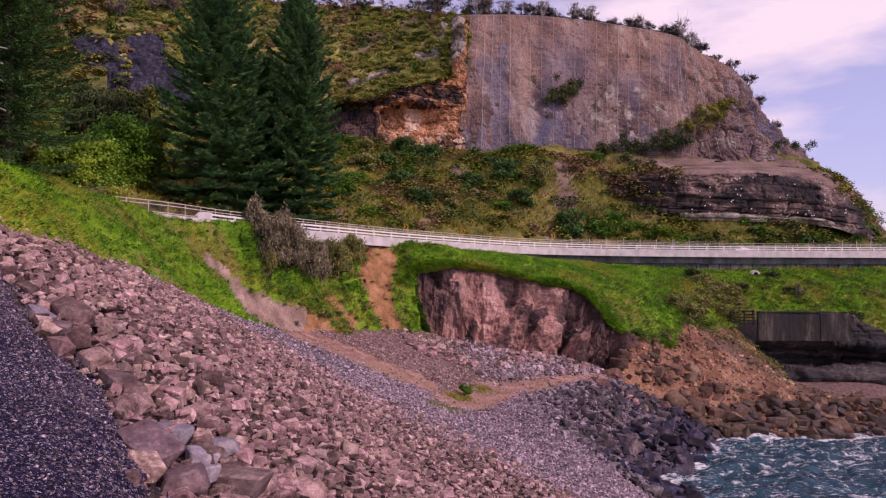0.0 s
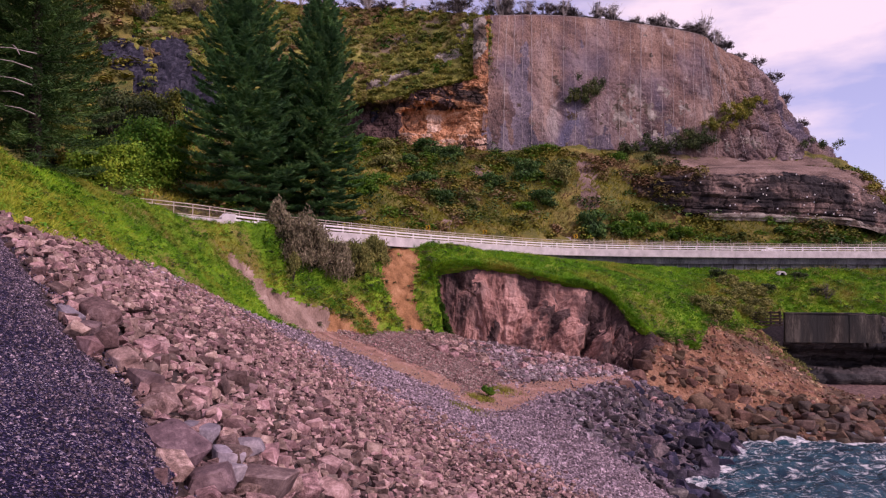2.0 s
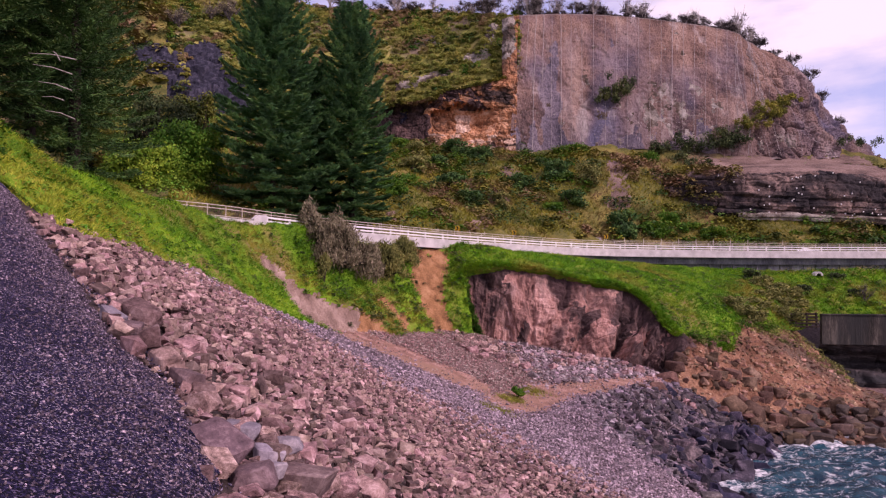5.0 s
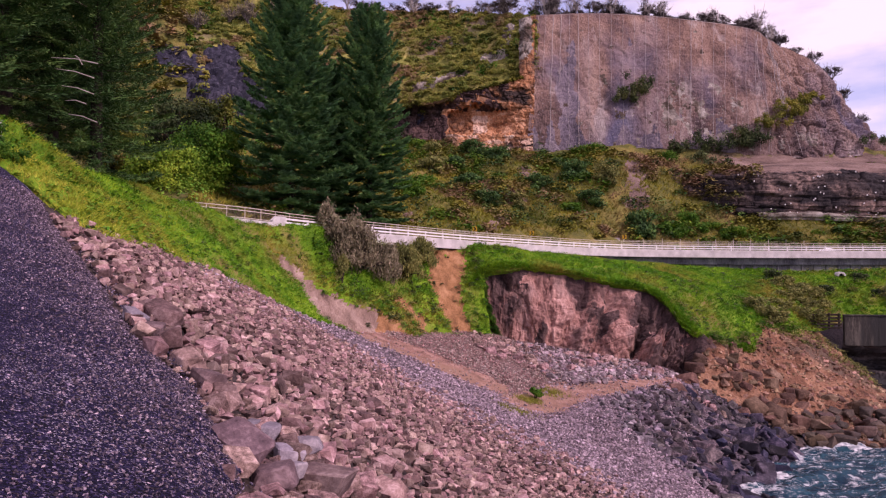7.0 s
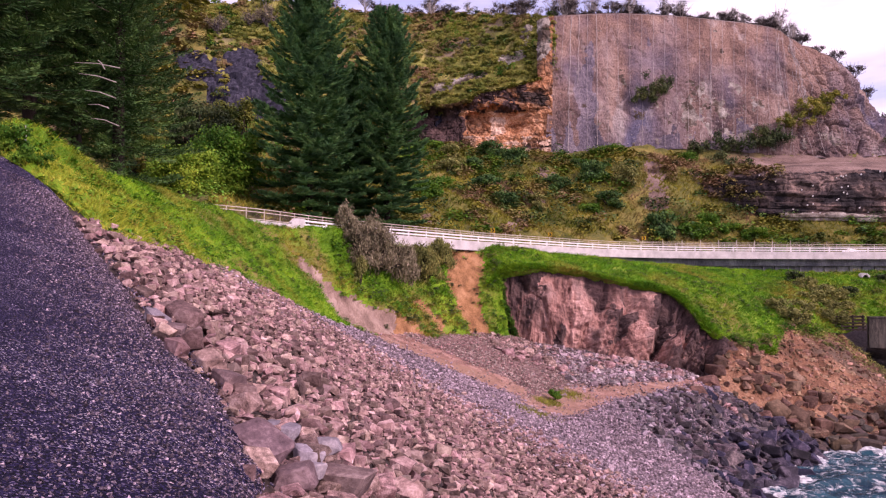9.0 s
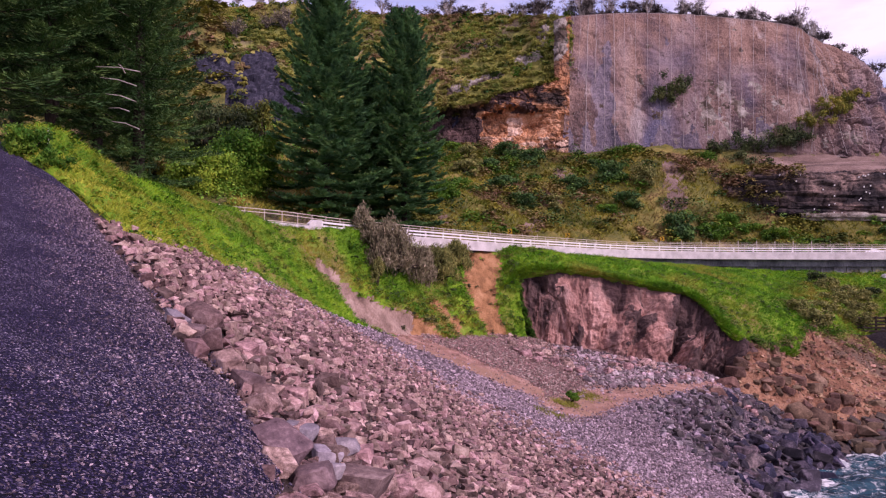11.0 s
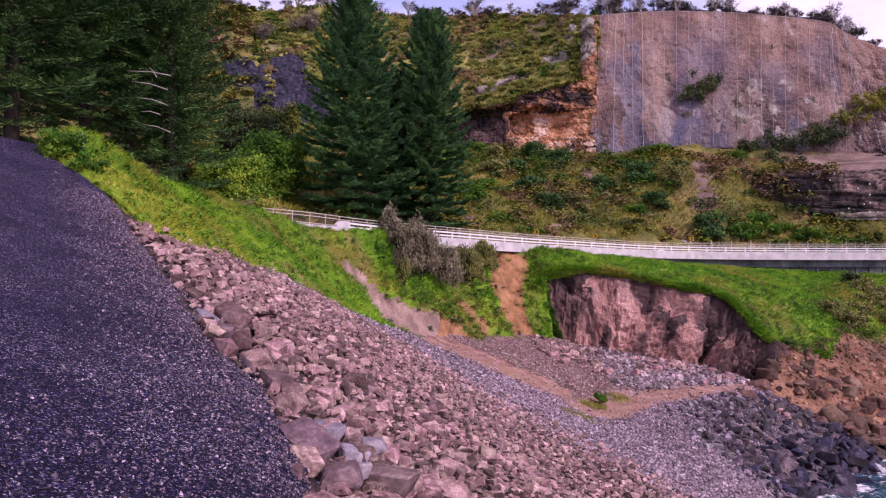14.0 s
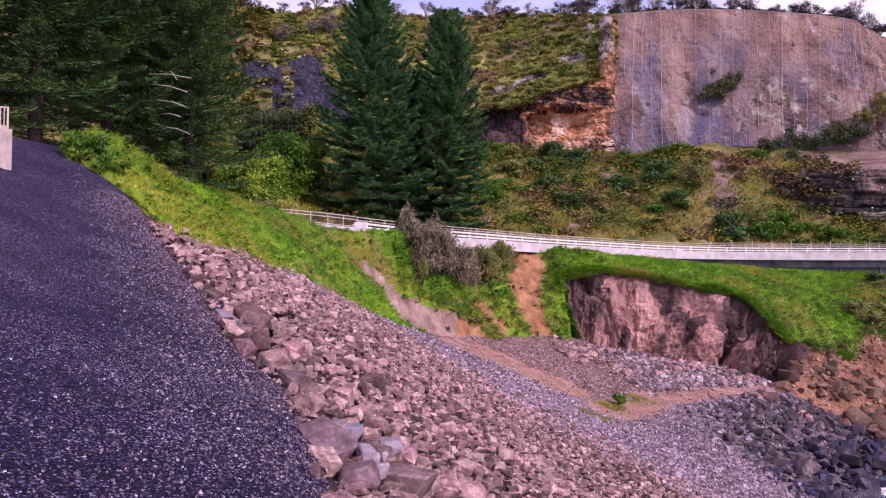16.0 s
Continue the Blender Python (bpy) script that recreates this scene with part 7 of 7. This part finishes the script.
def leafy_tree(name, at, height, radius, seed, leaf_material, label, blobs=14, each=220, leaf=0.2, category="bush", low=0.15, bare=False, group="", clump=(0.24, 0.42), feather=False, lean=(0, 0), bark=None):
    """A bush or small tree: forked tapered limbs and leaf clumps at their ends."""
    r = np.random.default_rng(seed)
    tree = thing(name, label, category, group, at)
    limbs, ends = [], []
    for k in range(blobs):
        a, rad = r.uniform(0, 2 * math.pi), radius * math.sqrt(r.random()) * 0.75
        h = height * r.uniform(low, 0.85) * (1 - 0.35 * (rad / radius) ** 2)
        if feather:
            rad *= 1.25 - h / height
        end = np.array([math.cos(a) * rad + lean[0] * h / height, math.sin(a) * rad + lean[1] * h / height, h])
        mid = end * np.array([0.4, 0.4, 0.55]) + r.normal(0, 0.08 * radius, 3)
        limbs.append(tube([(0, 0, -0.3), mid, end], [0.035 * radius + 0.02, 0.025 * radius, 0.008 * radius + 0.005], 5))
        ends.append(end)
        for _ in range(4 if bare else 0):
            tip = end + r.normal(0, 0.22 * radius, 3) + np.array([0, 0, 0.18 * height])
            limbs.append(tube([mid, (mid + tip) / 2 + r.normal(0, 0.05, 3), tip], [0.02 * radius, 0.014 * radius, 0.006 * radius], 4))
    mesh_object("trunk", *joined(limbs), bark or (GREY_BARK if bare else BARK), True, tree)
    ends = np.array(ends)
    size = np.repeat(r.uniform(*clump, (blobs, 1)) * radius, 3, 1) * np.array([[1, 1, 1.5 if feather else 0.75]])
    rise = ends * np.array([0.25, 0.25, 0]) + np.array([0, 0, 1.0]) if feather else None
    mesh_object("crown", *leaf_clouds(ends, size, each, leaf, 0.2 if feather else 0.3, -2, 0.0, 0.28 if feather else 0.55, rise), leaf_material, False, tree)
    return tree


for at, h, r, seed, blobs, lean, label in (((-19.7, 81.3, 22.0), 8.6, 2.6, 11, 60, (-2.4, -0.4), "tall grey brown coastal bush leaning over the slope"), ((-17.9, 84.0, 21.0), 7.2, 3.8, 12, 80, (-1.6, 0), "broad grey brown coastal bush"),
                                           ((-16.0, 86.5, 20.5), 5.2, 3.2, 22, 60, (0, 0), "rounded grey brown coastal bush"), ((-14.0, 90.4, 20.0), 5.0, 3.2, 13, 54, (0, 0), "rounded olive brown coastal bush"),
                                           ((-12.3, 95.5, 20.4), 3.8, 2.6, 23, 40, (0.3, 0), "low olive coastal bush beside the bare gully")):
    leafy_tree("coastal_bush", seat(slope_grid, at), h, r, seed, GREY_LEAF if seed not in (13, 23) else DRY_LEAF, label, blobs, 150, 0.19, low=0.05, clump=(0.16, 0.3), feather=True, lean=lean)
leafy_tree("shrub", seat(slope_grid, (-19.2, 79.0, 19.6)), 3.6, 1.3, 14, DRY_LEAF, "dry brown shrub at the edge of the gully", 20, 120, 0.14, feather=True, clump=(0.2, 0.32))
leafy_tree("green_tree", (-42.4, 95.0, 30.6), 12.0, 6.5, 15, GREEN_LEAF, "broad bright green tree behind the road", 60, 520, 0.2, "tree", clump=(0.2, 0.34))
leafy_tree("green_tree", (-44.4, 85.0, 30.5), 7.0, 5.5, 16, LIME_LEAF, "low bright green tree behind the grass bank", 40, 420, 0.18, "tree", clump=(0.2, 0.34))
leafy_tree("green_tree", (-51.1, 105.0, 35.5), 14.0, 6.5, 17, DUSKY_GREEN, "dull green tree on the lower hillside", 44, 360, 0.22, "tree", clump=(0.2, 0.34))
leafy_tree("green_tree", (-52.1, 90.0, 32.6), 9.0, 5.5, 18, SCRUB_LEAF, "olive green tree beside the pines", 40, 360, 0.2, "tree", clump=(0.2, 0.34))
leafy_tree("green_tree", (-47.4, 112.0, 36.5), 15.0, 6.5, 24, SCRUB_LEAF, "olive green tree above the road", 44, 360, 0.22, "tree", clump=(0.2, 0.34))
leafy_tree("mound_shrub", (-24.3, 29.8, 25.5), 1.9, 1.5, 19, GREEN_LEAF, "rounded light green shrub beside the path", 26, 300, 0.07, low=0.0)
leafy_tree("mound_shrub", (-22.5, 29.2, 24.9), 1.35, 1.05, 20, GREEN_LEAF, "small green shrub at the path's edge", 12, 220, 0.06, low=0.0)
leafy_tree("green_plant", (2.2, 72.2, 7.7), 1.1, 0.9, 21, GREEN_LEAF, "lone green plant on the brown track", 10, 120, 0.12, low=0.0)


def slope_thicket():
    """Dry scrub between the bridge and the head of the landslip."""
    first = None
    for at in ((46.7, 128.3, 18.5), (48.7, 126.9, 17.8), (50.6, 125.4, 16.6), (45.8, 123.1, 16.2), (47.7, 121.9, 15.0), (50.8, 123.8, 15.2),
               (42.1, 118.2, 14.9), (38.0, 112.9, 14.1), (37.1, 114.3, 15.6), (39.4, 113.1, 13.2), (45.6, 119.0, 13.8), (47.9, 120.0, 13.2)):
        at = seat(right_grid, at, 0.3)
        if first is None:
            first = leafy_tree("dry_bush", at, 2.6, 2.2, 80, DRY_LEAF, "olive brown dry bush above the landslip", 26, 110, 0.15, "bush", 0.0, False, "dry bushes")
        else:
            ob = copy_thing(first, pose(*at, 0, 0, rng.uniform(0, 360)))
            k = rng.uniform(0.7, 1.25)
            ob.scale = (k * 1.2, k, k * rng.uniform(0.7, 1.1))
    for at, h, r in (((46.0, 131.6, 19.3), 2.2, 2.0), ((53.2, 127.1, 17.1), 1.6, 1.6), ((62.6, 129.0, 16.7), 1.3, 1.4), ((70.9, 123.7, 10.4), 2.2, 2.2), ((61.9, 133.9, 19.3), 1.4, 1.8)):
        leafy_tree("green_bush", seat(right_grid, at, 0.3), h, r, 81, DUSKY_GREEN, "dull green bush on the slope under the bridge", 18, 120, 0.16, "bush", 0.0, False, "green bushes")
    leafy_tree("dead_bush", seat(right_grid, (63.7, 127.5, 15.5), 0.2), 3.4, 1.6, 82, DRY_LEAF, "pale half-dead bush on the green slope", 12, 40, 0.13, "bush", 0.3, True)


slope_thicket()


def hill_bushes():
    kinds = ((((-13.5, 164.0, 41.3), (-9.5, 147.0, 34.2), (-4.7, 141.0, 31.7), (-6.6, 176.0, 47.7), (-9.7, 176.0, 48.1), (-2.7, 175.0, 47.0), (6.1, 157.0, 38.2), (15.2, 167.0, 42.3), (26.0, 146.0, 30.3), (16.3, 150.0, 33.5), (11.7, 174.0, 45.7)), BUSH_LEAF, "rounded dark green bush on the hillside", 3.4, 2.9),
             (((-19.3, 170.0, 44.4), (-18.3, 156.0, 38.0), (1.2, 145.0, 32.7), (21.6, 163.0, 39.5), (-16.7, 162.0, 40.7)), DRY_LEAF, "brown dry bush on the hillside", 4.0, 2.8),
             (((-24.4, 176.0, 49.0), (-18.0, 142.0, 33.2), (-15.1, 141.0, 32.4), (-18.8, 128.0, 29.5), (36.9, 154.0, 29.8), (33.6, 150.0, 28.7), (11.8, 147.0, 32.5), (21.1, 182.0, 49.4), (39.7, 183.0, 48.5), (40.7, 152.0, 28.8), (45.2, 151.0, 28.0), (-28.1, 168.0, 44.8)), GREEN_LEAF, "fresh green bush on the hillside", 2.6, 3.2))
    for places, leaf, label, h, r in kinds:
        first = None
        for at in places:
            at = seat(hill_grid, at, 0.4)
            if first is None:
                first = leafy_tree("hill_bush", at, h, r, 60, leaf, label, 22, 130, 0.21, "bush", 0.0, False, "hill bushes")
            else:
                ob = copy_thing(first, pose(*at, 0, 0, rng.uniform(0, 360)))
                k = rng.uniform(0.75, 1.3)
                ob.scale = (k * rng.uniform(0.9, 1.3), k, k * rng.uniform(0.8, 1.2))


hill_bushes()
for at, h in (((-76.9, 200.7, 92.8), 7), ((-88.8, 192.5, 96.6), 6), ((-69.1, 206.7, 98.1), 6), ((-82.0, 199.8, 95.3), 5)):
    leafy_tree("bare_tree", seat(crest_grid, at), h, 4.0, 70 + h, GREY_LEAF, "bare pinkish grey tree on the hill top", 22, 60, 0.2, "tree", 0.3, True, "bare trees")


# ---- trees on the cliff top ----
def cliff_top_trees():
    top = cliff_grid[-1]
    own = np.random.default_rng(41)
    kinds = [leafy_tree("cliff_tree", top[20] + [0, 2, 0], (3.0, 6.4, 4.2, 7.0)[k], (2.2, 2.8, 3.2, 2.8)[k], 30 + k, DUSKY_LEAF,
                        ("low dark rounded tree on the cliff edge", "pale half-bare tree on the cliff edge")[k % 2], (8, 9, 9, 8)[k], (80, 40, 100, 24)[k], 0.18, "tree", (0.25, 0.5, 0.5, 0.55)[k], True, "cliff top trees", bark=(GREY_BARK, PALE_BARK)[k % 2]) for k in range(4)]
    spots = list(np.linspace(0.02, 0.72, 60) + own.uniform(-0.008, 0.008, 60)) + [0.78, 0.82, 0.88, 0.93, 0.97]
    for i, u in enumerate(spots):
        q = top[int(u * (len(top) - 1))] + np.array([own.uniform(-2.5, 2.5), own.uniform(1.0, 5.0), -0.3])
        k = kinds[int(own.choice([0, 1, 2, 3], p=[0.3, 0.25, 0.25, 0.2])) if u < 0.75 else 2]
        t = copy_thing(k, pose(*q, 0, 0, own.uniform(0, 360)))
        f = own.uniform(0.6, 1.25)
        t.scale = (f * 1.1, f * 1.1, f * own.uniform(0.8, 1.1))
    for u in np.linspace(0.02, 0.98, 56) + own.uniform(-0.02, 0.02, 56):
        if u > 0.55 and own.random() < 0.5:
            continue
        q = crest_grid[-1][int(u * (crest_grid.shape[1] - 1))] + np.array([own.uniform(-2, 2), own.uniform(-2, 3), -0.4])
        t = copy_thing(kinds[int(own.integers(4))], pose(*q, 0, 0, own.uniform(0, 360)))
        f = own.uniform(0.6, 1.3)
        t.scale = (f * 1.4, f * 1.4, f * 0.8)


cliff_top_trees()
shrubs("cave_scrub", cave_grid[-3:], 150, (0.35, 0.9), 60, 0.26, SCRUB_LEAF, "scrub hanging over the orange overhang", lambda p, uv: uv[:, 0] < 0.97)
shrubs("cliff_top_scrub", cliff_grid[-2:] + np.array([0, 2.0, 0.2]), 300, (0.5, 1.3), 50, 0.25, DUSKY_LEAF, "dark low scrub along the cliff edge", lambda p, uv: uv[:, 0] < 0.98)


# ---- wall and fence beside the path ----
def build_path_wall():
    wall = thing("concrete_wall", "short pale concrete wall beside the path", "wall", at=(-21.5, 22.4, 24.2))
    wall.rotation_euler[2] = radians(40)
    part("body", box_mesh((2.2, 0.35, 2.0), (-1.0, 0, 0.66), 0.14), TAN_CONCRETE, wall)
    fence = thing("metal_fence", "grey metal bar fence on the wall", "fence", at=(-21.5, 22.3, 25.4))
    fence.rotation_euler[2] = radians(40)
    frame_part = part("frame", joined_bm([((0.06, 0.06, 1.15), (0.02, 0, 0.57)), ((2.0, 0.05, 0.05), (-1.0, 0, 1.12)), ((2.0, 0.05, 0.05), (-1.0, 0, 0.08))]), GALV, fence)
    bar = mesh_data("bar", *quads_of(box_mesh((0.03, 0.03, 1.05), (0, 0, 0.6))), GALV)
    for k in range(16):
        ob = new("bar", bar)
        ob.parent = frame_part
        ob.location = (-0.1 - 0.115 * k, 0, 0)
    for at, h in (((-25.1, 32.4, 27.3), 0.4),):
        post = thing("marker_post", "short white marker post in the grass", "post", "marker posts", at)
        part("shaft", box_mesh((0.08, 0.06, h + 0.4), (0, 0, h * 0.5 - 0.2), 0.01), STEEL, post)


def joined_bm(boxes):
    bm = bmesh.new()
    for size, at in boxes:
        bmesh.ops.create_cube(bm, size=1.0, matrix=Matrix.Translation(at) @ Matrix.Diagonal((*size, 1)))
    return bm


build_path_wall()
